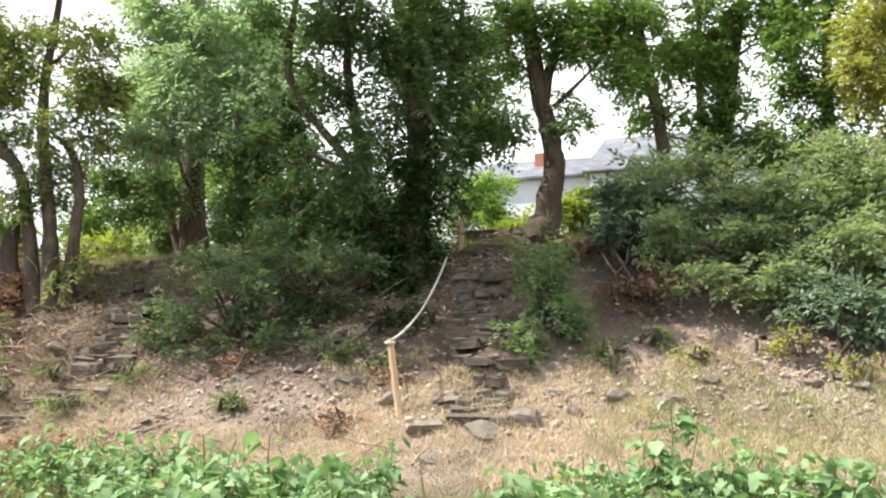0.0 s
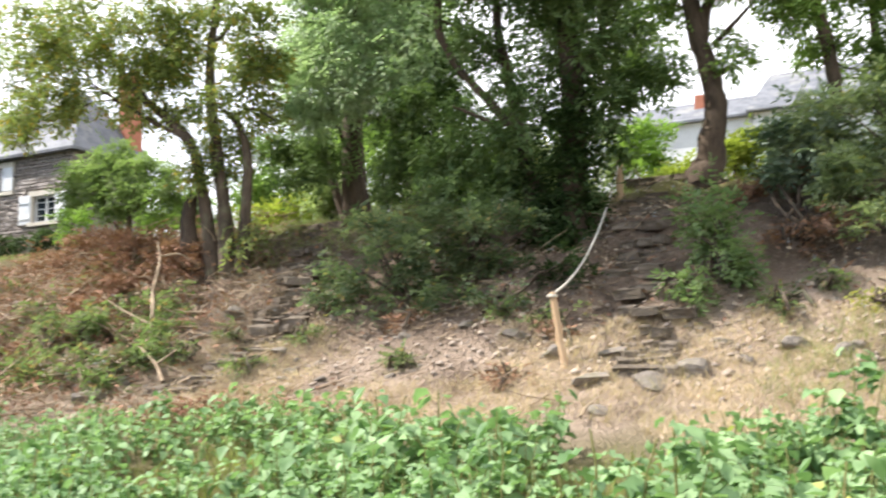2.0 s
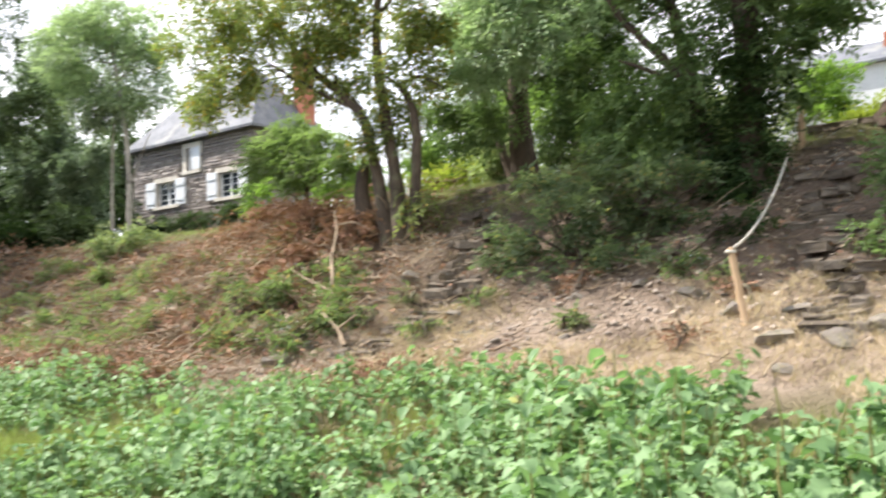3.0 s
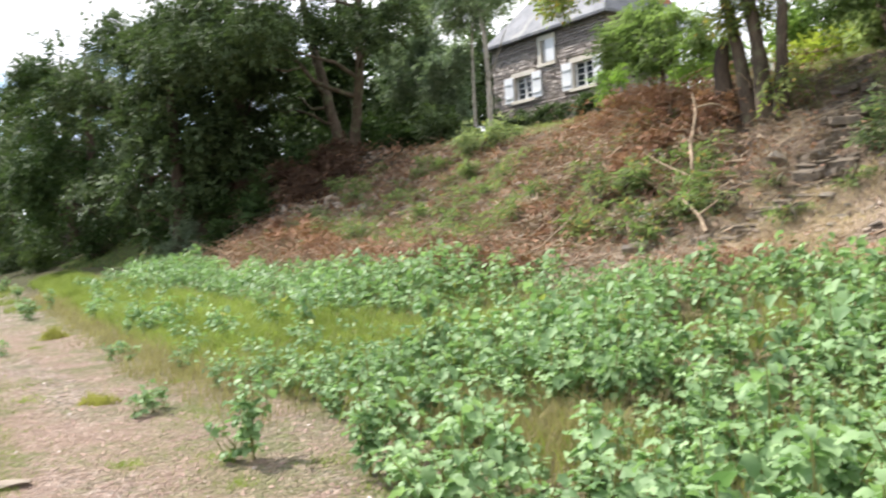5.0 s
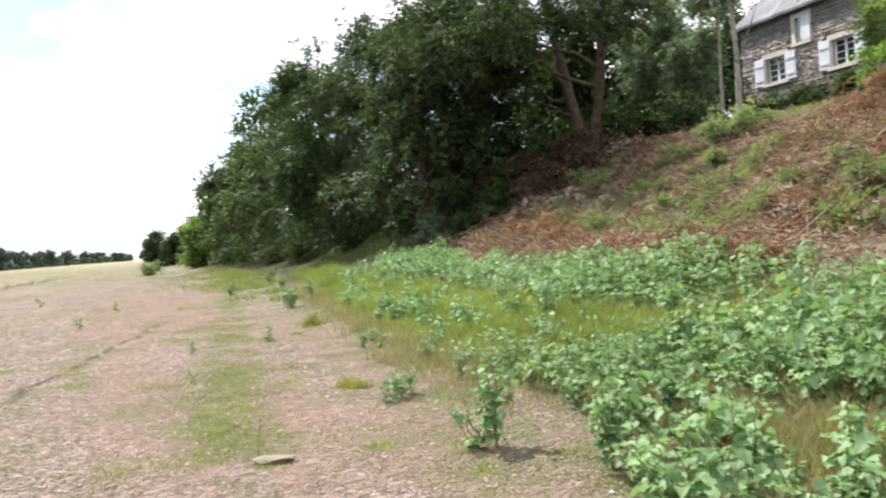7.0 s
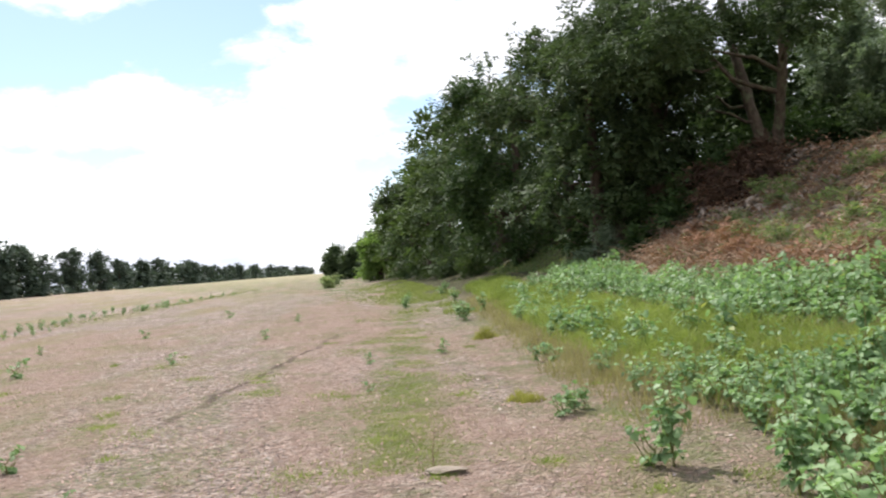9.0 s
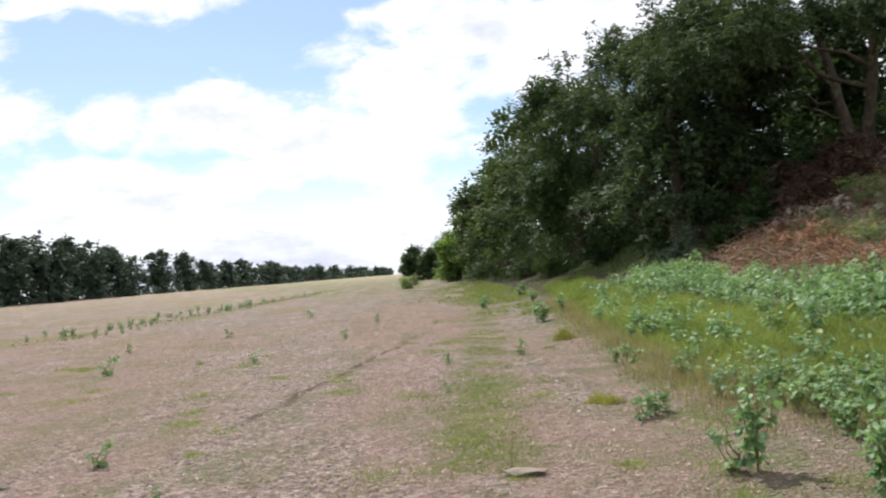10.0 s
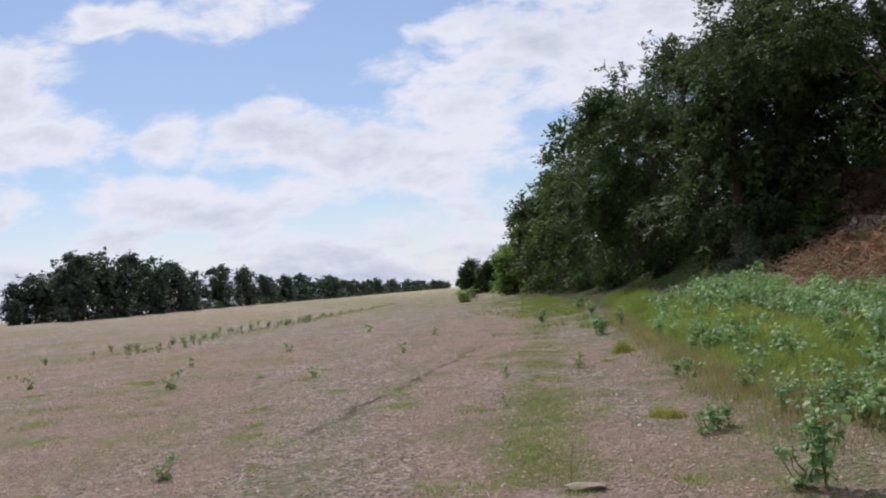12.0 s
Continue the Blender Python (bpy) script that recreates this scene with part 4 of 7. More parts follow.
tree("leaning_tree", "tall single tree with a flared brown trunk beside the steps", [
    [(-3.01, 16.1, 4.37, 0.36), (-2.9, 16.1, 4.77, 0.25), (-2.73, 16.1, 5.61, 0.185), (-2.82, 16.1, 6.23, 0.17), (-2.98, 16.1, 6.87, 0.155), (-3.1, 16.1, 7.72, 0.145), (-3.2, 16.1, 8.59, 0.13), (-3.26, 16.1, 10.46, 0.06)],
    [(-2.93, 16.1, 6.65, 0.1), (-2.86, 16.1, 7.27, 0.1), (-2.67, 16.1, 7.88, 0.08), (-2.41, 16.1, 8.49, 0.06), (-2.19, 16.1, 9.43, 0.03)],
    [(-2.75, 16.1, 6.74, 0.045), (-2.34, 16.1, 7.1, 0.035), (-1.98, 16.1, 7.44, 0.015)],
# the mass at y 13.2 is out of view, added for its shadow
], [(-3.68, 16.0, 8.23, 0.57, 0.46, 0.48, 26), (-3.27, 16.0, 7.44, 0.28, 0.35, 0.33, 12), (-2.36, 16.0, 7.86, 0.4, 0.35, 0.48, 20), (-1.35, 16.0, 6.99, 0.26, 0.35, 0.4, 13), (-3.71, 16.29, 6.62, 0.43, 0.35, 0.33, 18), (-2.48, 16.0, 6.59, 0.34, 0.35, 0.32, 13), (-3.89, 16.3, 7.66, 0.51, 0.41, 0.4, 16), (-2.09, 15.89, 7.79, 0.51, 0.41, 0.46, 18), (-3.46, 15.75, 8.37, 0.62, 0.5, 0.41, 20), (-1.66, 16.06, 8.38, 0.62, 0.5, 0.47, 23), (-2.6, 15.72, 8.3, 0.51, 0.41, 0.41, 17), (-4.01, 15.82, 6.77, 0.28, 0.35, 0.28, 10), (-1.72, 15.94, 7.41, 0.35, 0.35, 0.3, 8), (-2.1, 16.07, 8.54, 0.63, 0.5, 0.37, 18), (-2.87, 15.79, 7.9, 0.41, 0.35, 0.41, 12), (-3.0, 15.6, 10.2, 2.0, 2.0, 1.2, 46), (-2.6, 13.2, 9.9, 1.8, 1.3, 0.8, 26), (-3.0, 16.2, 12.0, 1.4, 1.3, 1.0, 24)],
    M_BARK_DARK, M_LEAF_ASH, 0.12, 49, 0.19, 24, 14)

for i, (pts, blobs) in enumerate((
    ([(-0.92, 17.0, 5.39, 0.14), (-0.95, 17.0, 6.33, 0.12), (-1.04, 17.0, 6.97, 0.11), (-1.26, 17.0, 8.06, 0.1), (-1.38, 17.0, 9.18, 0.08), (-1.53, 17.0, 11.24, 0.03)],
     [(-1.25, 16.33, 8.02, 0.68, 0.54, 0.57, 31), (-0.78, 16.99, 8.77, 0.77, 0.61, 0.38, 23), (-1.59, 16.55, 7.4, 0.37, 0.35, 0.47, 13), (-1.15, 17.07, 6.89, 0.42, 0.35, 0.42, 14), (-0.71, 17.02, 8.01, 0.54, 0.43, 0.54, 23), (-1.67, 16.6, 8.39, 0.53, 0.43, 0.48, 20), (-1.53, 17.0, 11.54, 1.5, 1.3, 1.2, 40)]),
    ([(0.1, 17.5, 5.43, 0.15), (0.16, 17.5, 6.59, 0.13), (0.34, 17.5, 7.75, 0.11), (0.51, 17.5, 8.71, 0.09), (0.82, 17.5, 11.13, 0.04)],
     [(0.24, 17.17, 7.11, 0.59, 0.47, 0.59, 28), (0.3, 17.22, 8.62, 0.66, 0.53, 0.44, 23), (0.82, 17.32, 8.17, 0.66, 0.53, 0.55, 29), (0.58, 17.28, 6.12, 0.53, 0.42, 0.42, 18), (-0.03, 17.25, 7.7, 0.54, 0.43, 0.49, 21), (0.89, 17.3, 8.63, 0.67, 0.53, 0.39, 20), (0.2, 17.55, 6.28, 0.48, 0.39, 0.48, 19), (0.82, 17.5, 11.43, 1.5, 1.3, 1.2, 40)]),
    ([(-0.24, 18.0, 5.56, 0.1), (-0.25, 18.0, 6.54, 0.09), (-0.3, 18.0, 7.88, 0.07), (-0.14, 18.0, 10.38, 0.03)],
     [(-0.55, 17.71, 7.8, 0.67, 0.53, 0.61, 33), (-0.44, 17.64, 6.62, 0.6, 0.48, 0.49, 23), (-0.01, 17.88, 8.36, 0.57, 0.45, 0.45, 20), (-0.14, 18.0, 10.68, 1.5, 1.3, 1.2, 40)]),
    ([(1.79, 17.0, 5.21, 0.12), (1.85, 17.0, 6.5, 0.1), (1.87, 17.0, 7.51, 0.08), (2.1, 17.0, 10.1, 0.03)],
     [(1.23, 16.49, 6.9, 0.41, 0.35, 0.46, 15), (1.59, 16.54, 5.95, 0.56, 0.45, 0.46, 20), (2.07, 17.08, 7.93, 0.54, 0.43, 0.65, 28), (1.34, 16.72, 5.28, 0.56, 0.45, 0.36, 16), (2.12, 16.74, 6.5, 0.47, 0.38, 0.47, 17), (1.17, 16.31, 7.64, 0.41, 0.35, 0.52, 17), (1.59, 16.63, 8.22, 0.64, 0.51, 0.43, 22), (1.02, 16.76, 6.0, 0.46, 0.37, 0.41, 15), (1.6, 16.32, 7.2, 0.46, 0.37, 0.51, 19), (2.1, 17.0, 10.4, 1.5, 1.3, 1.2, 40)]),
    ([(3.34, 17.5, 4.73, 0.15), (3.47, 17.5, 6.51, 0.12), (3.51, 17.5, 9.61, 0.05)],
     [(2.67, 17.29, 5.71, 0.64, 0.51, 0.53, 27), (3.11, 17.31, 6.98, 0.76, 0.61, 0.98, 60), (2.47, 16.85, 4.85, 0.62, 0.49, 0.41, 20), (3.51, 17.5, 9.91, 1.5, 1.3, 1.2, 40)]),
)):
    tree("ash_tree", "slender bank tree with an airy green crown", [pts], blobs, M_BARK, M_LEAF_ASH, 0.125, 49, 0.2, 26, 20 + i, "slender trees on the bank")

tree("field_maple", "maple with yellow autumn leaves at the bank's edge", [
    [(2.9, 15.6, 3.9, 0.14), (2.9, 15.6, 6.0, 0.1), (2.6, 15.6, 8.0, 0.07), (2.6, 15.6, 10.5, 0.03)]],
    [(2.34, 15.55, 6.76, 0.49, 0.39, 0.49, 28), (1.99, 15.49, 6.59, 0.29, 0.35, 0.24, 8), (2.29, 15.57, 7.33, 0.4, 0.35, 0.4, 18), (2.54, 15.44, 7.62, 0.6, 0.48, 0.4, 27), (2.79, 15.58, 6.18, 0.68, 0.55, 0.59, 46), (2.11, 15.6, 6.98, 0.25, 0.35, 0.25, 8), (2.8, 15.7, 9.6, 1.4, 1.2, 1.1, 50)],
    M_BARK, M_LEAF_YELLOW, 0.11, 49, 0.18, 16, 31)

# shrubs up the bank
bush("elm_bush", "wide layered bush of light green sprays on the bank", (0.6, 13.6, Z(0.6, 13.6)),
     [(-0.34, 14.2, 4.7, 0.95, 0.8, 0.75, 90), (0.5, 13.5, 4.0, 1.1, 0.8, 0.7, 96), (1.32, 13.8, 4.5, 1.05, 0.8, 0.8, 96), (1.4, 12.8, 3.35, 0.9, 0.6, 0.6, 70), (0.2, 12.6, 3.1, 0.85, 0.5, 0.35, 40), (-0.45, 13.3, 3.75, 0.6, 0.5, 0.5, 40), (2.2, 12.4, 2.9, 0.8, 0.5, 0.4, 40), (2.4, 13.0, 3.7, 0.9, 0.8, 0.9, 70)],
     M_LEAF_ELM, 0.085, 74, 0.17, 26, 41, flatten=0.45)
bush("elm_bush", "dark grey-green bush at the top of the bank", (-1.2, 14.6, Z(-1.2, 14.6)),
     [(-1.2, 14.5, 4.6, 0.75, 0.6, 0.65, 90), (-1.0, 14.3, 4.1, 0.6, 0.5, 0.4, 40)], M_LEAF_GREY, 0.125, 36, 0.18, 9, 45, flatten=0.45)
bush("elm_bush", "dense grey-green bush at the foot of the bank", (1.5, 12.0, Z(1.5, 12.0)),
     [(1.4, 12.0, 2.65, 0.62, 0.5, 0.42, 70), (2.3, 12.0, 2.7, 0.7, 0.5, 0.5, 70)], M_LEAF_GREY, 0.11, 36, 0.14, 9, 42)
bush("hazel_bush", "leafy green bush beside the stone steps", (-2.1, 12.3, Z(-2.1, 12.3)),
     [(-2.3, 12.4, 3.25, 0.42, 0.45, 0.6, 56), (-2.0, 12.2, 2.7, 0.34, 0.4, 0.32, 26), (-2.42, 11.8, 2.4, 0.2, 0.22, 0.3, 14)], M_LEAF_BRIGHT, 0.09, 34, 0.15, 16, 43)
bush("hazel_bush", "low dark green bush between the two flights of steps", (-6.8, 12.3, Z(-6.8, 12.3)),
     [(-6.81, 12.12, 2.31, 0.4, 0.35, 0.23, 10), (-6.07, 11.87, 2.36, 0.33, 0.35, 0.22, 8), (-5.42, 12.02, 2.45, 0.38, 0.35, 0.2, 8), (-4.88, 12.03, 2.4, 0.31, 0.35, 0.19, 8), (-7.28, 11.86, 2.24, 0.33, 0.35, 0.18, 8), (-7.43, 12.06, 2.82, 0.44, 0.35, 0.51, 29), (-6.82, 12.08, 3.0, 0.5, 0.4, 0.5, 33), (-6.52, 12.39, 2.62, 0.42, 0.35, 0.33, 18), (-7.37, 12.53, 3.53, 0.43, 0.35, 0.39, 22), (-7.87, 12.18, 2.59, 0.31, 0.35, 0.31, 13), (-6.67, 12.28, 3.55, 0.38, 0.35, 0.29, 14), (-7.45, 12.35, 2.43, 0.34, 0.35, 0.26, 11)], M_LEAF_HAZEL, 0.085, 49, 0.15, 10, 44, flatten=0.8, bark=M_BARK_DARK)
bush("bramble_bush", "bramble bush with yellow-green leaves on the bank's edge", (-22.0, 15.0, Z(-22.0, 15.0)),
     [(-22.1, 15.0, 4.0, 0.8, 0.6, 0.6, 60), (-21.4, 15.4, 4.4, 0.5, 0.5, 0.5, 30)], M_LEAF_ELM, 0.1, 32, 0.18, 8, 46)

bush("hazel_bush", "grey-green cone-shaped shrub at the edge of the wood", (-34.6, 10.2, Z(-34.6, 10.2)),
     [(-34.6, 10.2, 1.6, 0.9, 0.6, 0.5, 60), (-34.4, 10.2, 2.2, 0.5, 0.4, 0.4, 30)], M_LEAF_GREY, 0.11, 42, 0.2, 8, 49)

# garden shrubs and trees on the level ground behind the bank
for i, (x, y, z, rx, rz, n, mat, label) in enumerate((
    (-5.93, 24.0, 7.1, 0.7, 0.95, 90, M_LEAF_LIME, "bright green garden shrub"),
    (-3.5, 24.0, 6.7, 0.85, 0.75, 100, M_LEAF_LIMEY, "yellow-green garden shrub"),
    (-4.7, 22.0, 6.0, 0.5, 0.6, 50, M_LEAF_LIMEY, "yellow-green garden shrub"),
    (-2.1, 22.0, 6.3, 0.85, 0.8, 90, M_LEAF_GREY, "grey-green garden shrub"),
    (0.2, 22.0, 6.2, 1.0, 0.9, 90, M_LEAF_GREY, "grey-green garden shrub"),
    (3.0, 22.0, 6.4, 1.4, 1.2, 110, M_LEAF_ELM, "leafy garden shrub"),
    (-6.9, 25.0, 7.2, 0.6, 1.0, 60, M_LEAF_ELM, "leafy garden shrub"),
    (-13.75, 19.0, 5.45, 1.5, 0.55, 110, M_LEAF_LIMEY, "low light green hedge shrub"),
    (-11.9, 19.4, 5.45, 1.2, 0.55, 80, M_LEAF_ELM, "low light green hedge shrub"),
    (-16.4, 24.0, 7.5, 1.8, 1.4, 150, M_LEAF_ELM, "round garden shrub"),
    (-12.2, 25.0, 7.2, 1.4, 1.6, 120, M_LEAF_ASH, "round garden shrub"),
    (-19.0, 22.0, 6.5, 1.0, 0.8, 80, M_LEAF_LIME, "round garden shrub"),
    (-20.8, 22.5, 6.6, 1.2, 1.0, 90, M_LEAF_LIME, "round garden shrub"),
    (-9.0, 22.0, 6.5, 1.0, 1.2, 100, M_LEAF_LIME, "sunlit garden shrub"),
    (-7.6, 21.0, 6.2, 0.9, 1.0, 80, M_LEAF_ELM, "sunlit garden shrub"),
    (-8.1, 17.5, 5.7, 0.9, 0.7, 80, M_LEAF_ASH, "shaded green garden shrub"),
    (-6.7, 17.6, 5.8, 0.8, 0.8, 80, M_LEAF_ELM, "shaded green garden shrub"),
    (-11.6, 17.8, 5.6, 0.9, 0.6, 70, M_LEAF_ELM, "shaded green garden shrub"),
    (-10.9, 20.5, 6.8, 1.1, 1.4, 110, M_LEAF_ASH, "tall leafy garden shrub"),
    (-13.4, 21.5, 7.2, 1.5, 1.6, 130, M_LEAF_ASH, "tall leafy garden shrub"),
    (-15.6, 20.5, 6.9, 1.2, 1.4, 110, M_LEAF_ASH, "tall leafy garden shrub"),
)):
    bush("garden_shrub", label + " behind the river bank", (x, y, Z(x, y)), [(x, y, z - 0.35, rx * 0.85, rx * 0.7, rz * 0.8, n), (x + 0.2, y, (z + Z(x, y)) / 2 - 0.2, rx * 0.8, rx * 0.7, (z - Z(x, y)) * 0.5, n // 2)], mat, 0.16, 21, 0.22, 6, 100 + i)
for i, (x, y, h, w, mat) in enumerate(((-14.5, 27, 9.5, 2.4, M_LEAF_ASH), (-9.5, 29, 9.0, 2.2, M_LEAF_OAK), (-19.0, 30, 5.5, 1.8, M_LEAF_OAK))):
    z0 = Z(x, y)
    tree("garden_tree", "middle-sized green garden tree behind the bank", [[(x, y, z0, 0.2), (x, y, z0 + h * 0.4, 0.15), (x + 0.2, y, z0 + h * 0.9, 0.05)]],
         [(x, y, z0 + h * 0.45, w, w * 0.8, h * 0.25, 120), (x, y, z0 + h * 0.75, w * 0.9, w * 0.8, h * 0.22, 120)], M_BARK, mat, 0.2, 30, 0.32, 10, 130 + i)

# little trees before the stone house
tree("hornbeam", "small spreading bright green tree before the stone house", [
    [(-18.6, 18.8, Z(-18.6, 18.8) - 0.05, 0.08), (-18.6, 18.9, 5.6, 0.06), (-18.9, 19.0, 6.6, 0.035)]],
    [(-19.97, 18.69, 6.65, 0.79, 0.63, 0.69, 59), (-18.61, 18.72, 6.5, 0.88, 0.7, 0.72, 67), (-17.36, 18.69, 5.93, 0.74, 0.59, 0.55, 43), (-20.41, 18.72, 5.93, 0.6, 0.48, 0.43, 27), (-19.03, 18.86, 5.83, 0.88, 0.71, 0.48, 46), (-19.1, 18.68, 7.11, 0.61, 0.49, 0.39, 25), (-18.05, 18.73, 6.78, 0.55, 0.44, 0.35, 20), (-17.34, 18.96, 6.37, 0.47, 0.37, 0.39, 19)], M_BARK, M_LEAF_BIRCH, 0.12, 42, 0.2, 16, 141)
tree("hornbeam", "thin young tree with a small green crown", [
    [(-17.6, 16.0, Z(-17.6, 16.0) - 0.05, 0.035), (-17.55, 16.0, 4.7, 0.028), (-17.5, 16.0, 5.2, 0.02)]],
    [(-17.5, 16.0, 4.95, 0.42, 0.4, 0.4, 24)], M_BARK, M_LEAF_LIME, 0.12, 30, 0.14, 6, 142)
tree("birch", "pale-stemmed young tree with an airy light green crown", [
    [(-24.83, 17.5, 4.75, 0.1), (-24.77, 17.5, 6.25, 0.08), (-24.89, 17.5, 7.7, 0.065), (-25.25, 17.5, 9.4, 0.05), (-25.77, 17.5, 11.36, 0.035), (-25.82, 17.5, 13.23, 0.015)],
    [(-24.74, 17.5, 6.25, 0.03), (-24.18, 17.5, 7.06, 0.025), (-23.71, 17.5, 7.68, 0.01)],
], [(-26.55, 17.13, 10.54, 1.66, 1.32, 1.07, 159), (-24.37, 17.67, 10.33, 1.02, 0.82, 0.93, 85), (-28.94, 17.84, 10.0, 0.93, 0.75, 0.83, 69), (-24.99, 17.41, 9.06, 1.02, 0.82, 0.71, 65), (-26.62, 17.32, 8.81, 0.87, 0.7, 0.68, 52), (-23.93, 17.9, 9.37, 0.55, 0.44, 0.7, 34), (-25.68, 17.34, 11.4, 1.73, 1.39, 0.77, 120), (-27.59, 17.29, 11.57, 1.21, 0.97, 0.81, 88), (-24.0, 17.54, 8.44, 0.54, 0.43, 0.4, 19), (-25.0, 17.6, 11.8, 1.4, 1.2, 0.9, 30)], M_BARK_PALE, M_LEAF_SILVER, 0.13, 42, 0.24, 18, 143)
tree("birch", "slim pale-stemmed young tree before dark woodland", [
    [(-25.97, 17.7, 4.96, 0.06), (-25.96, 17.7, 6.24, 0.05), (-25.91, 17.7, 7.53, 0.04), (-25.73, 17.7, 8.97, 0.015)]],
    [(-25.95, 17.74, 9.02, 0.77, 0.61, 0.77, 47)], M_BARK_PALE, M_LEAF_GREY, 0.13, 42, 0.22, 8, 144)
tree("white_poplar", "poplar with grey-green leaves at the edge of the wood", [
    [(-35.07, 21.0, 5.44, 0.16), (-35.08, 21.0, 7.67, 0.13), (-35.03, 21.0, 10.02, 0.09), (-34.84, 21.0, 13.31, 0.04)]],
    [(-33.98, 19.82, 8.3, 1.3, 1.04, 1.3, 152), (-31.68, 20.09, 7.38, 1.01, 0.81, 1.24, 112), (-35.51, 20.1, 6.96, 0.98, 0.78, 0.98, 85), (-32.25, 20.7, 6.28, 0.92, 0.73, 0.69, 56), (-33.35, 20.23, 9.15, 1.06, 0.85, 0.82, 78), (-33.91, 20.73, 6.58, 1.07, 0.86, 0.83, 80), (-30.14, 19.9, 8.0, 0.54, 0.44, 0.87, 42), (-34.65, 20.84, 11.82, 1.48, 1.19, 1.73, 185)], M_BARK, M_LEAF_GREY, 0.17, 42, 0.28, 10, 145)


# dark wood, on the bank and at its foot, up river
def big_tree(x, y, h, w, seed, mat, label, per=30, low=0.30, name="bank_tree", size=0.25, airy=1.0):
    z0 = Z(x, y) - 0.15
    rng = np.random.default_rng(seed)
    blobs = [(x, y - 0.5, z0 + h * low, w * 0.95, w * 0.9, h * 0.26, 150), (x + rng.normal() * 0.5, y - 0.2, z0 + h * 0.60, w * 0.9, w * 0.85, h * 0.24, int(150 * (0.5 + 0.5 * airy))),
             (x + rng.normal() * 0.6, y, z0 + h * 0.82, w * 0.6, w * 0.55, h * 0.17, int(90 * airy))]
    for _ in range(5):
        a, q = rng.uniform(0, 6.28), rng.uniform(low, 0.8)
        blobs.append((x + math.cos(a) * w * 0.75, y + math.sin(a) * w * 0.75, z0 + h * q, w * 0.42, w * 0.4, h * 0.11, int(50 * (airy if q > 0.55 else 1.0))))
    return tree(name, label, [[(x, y, z0, 0.34), (x + 0.2, y, z0 + h * 0.3, 0.26), (x - 0.2, y, z0 + h * 0.6, 0.18), (x, y, z0 + h * 0.9, 0.05)]],
                blobs, M_BARK_DARK, mat, size, per, 0.30, 10, seed, "dark wood along the river bank", aspect=0.62)


for i, (x, y, h, w) in enumerate(((-37.0, 13.0, 13.0, 3.3), (-42, 11.2, 10.0, 3.8), (-49, 10.4, 11.4, 4.0), (-56, 10.6, 12.4, 4.1), (-64, 10.4, 13.2, 4.4), (-73, 10.0, 12.6, 4.4), (-83, 9.4, 11.8, 4.2), (-94, 9.0, 9.8, 4.2), (-103, 10.2, 11.5, 4.2), (-112, 6.6, 6.0, 2.3))):
    big_tree(x, y, h, w, 60 + i, (M_LEAF_OAK, M_LEAF_OAK, M_LEAF_DARK, M_LEAF_OAK, M_LEAF_OAK, M_LEAF_WOOD, M_LEAF_OAK, M_LEAF_WOOD, M_LEAF_OAK, M_LEAF_ASH)[i], "broad dark green tree at the foot of the river bank", 40 if i < 3 else 28 if i < 5 else 13, 0.27, size=0.18 if i < 3 else 0.23 if i < 5 else 0.42, airy=0.3 if i == 0 else 1.0)
for i, (x, y, h, w) in enumerate(((-180, 2.4, 6.6, 2.3), (-176, 5.2, 5.6, 2.0), (-150, 11, 7, 5), (-235, 12, 8.5, 6))):
    big_tree(x, y, h, w, 80 + i, M_LEAF_OAK, "distant rounded tree on the river bank", 9, size=0.55)
for i, (x, y, h, w) in enumerate(((-40, 20, 9.0, 2.6), (-47, 28, 7.5, 3.4), (-50, 24, 6.5, 3.2), (-52, 34, 7.5, 3.8), (-42.5, 30, 7.0, 3.0))):
    big_tree(x, y, h, w, 180 + i, (M_LEAF_OAK, M_LEAF_DARK)[i % 2], "tall shady woodland tree on the bank top", 12, 0.36, "woodland_tree", 0.36, 0.35)
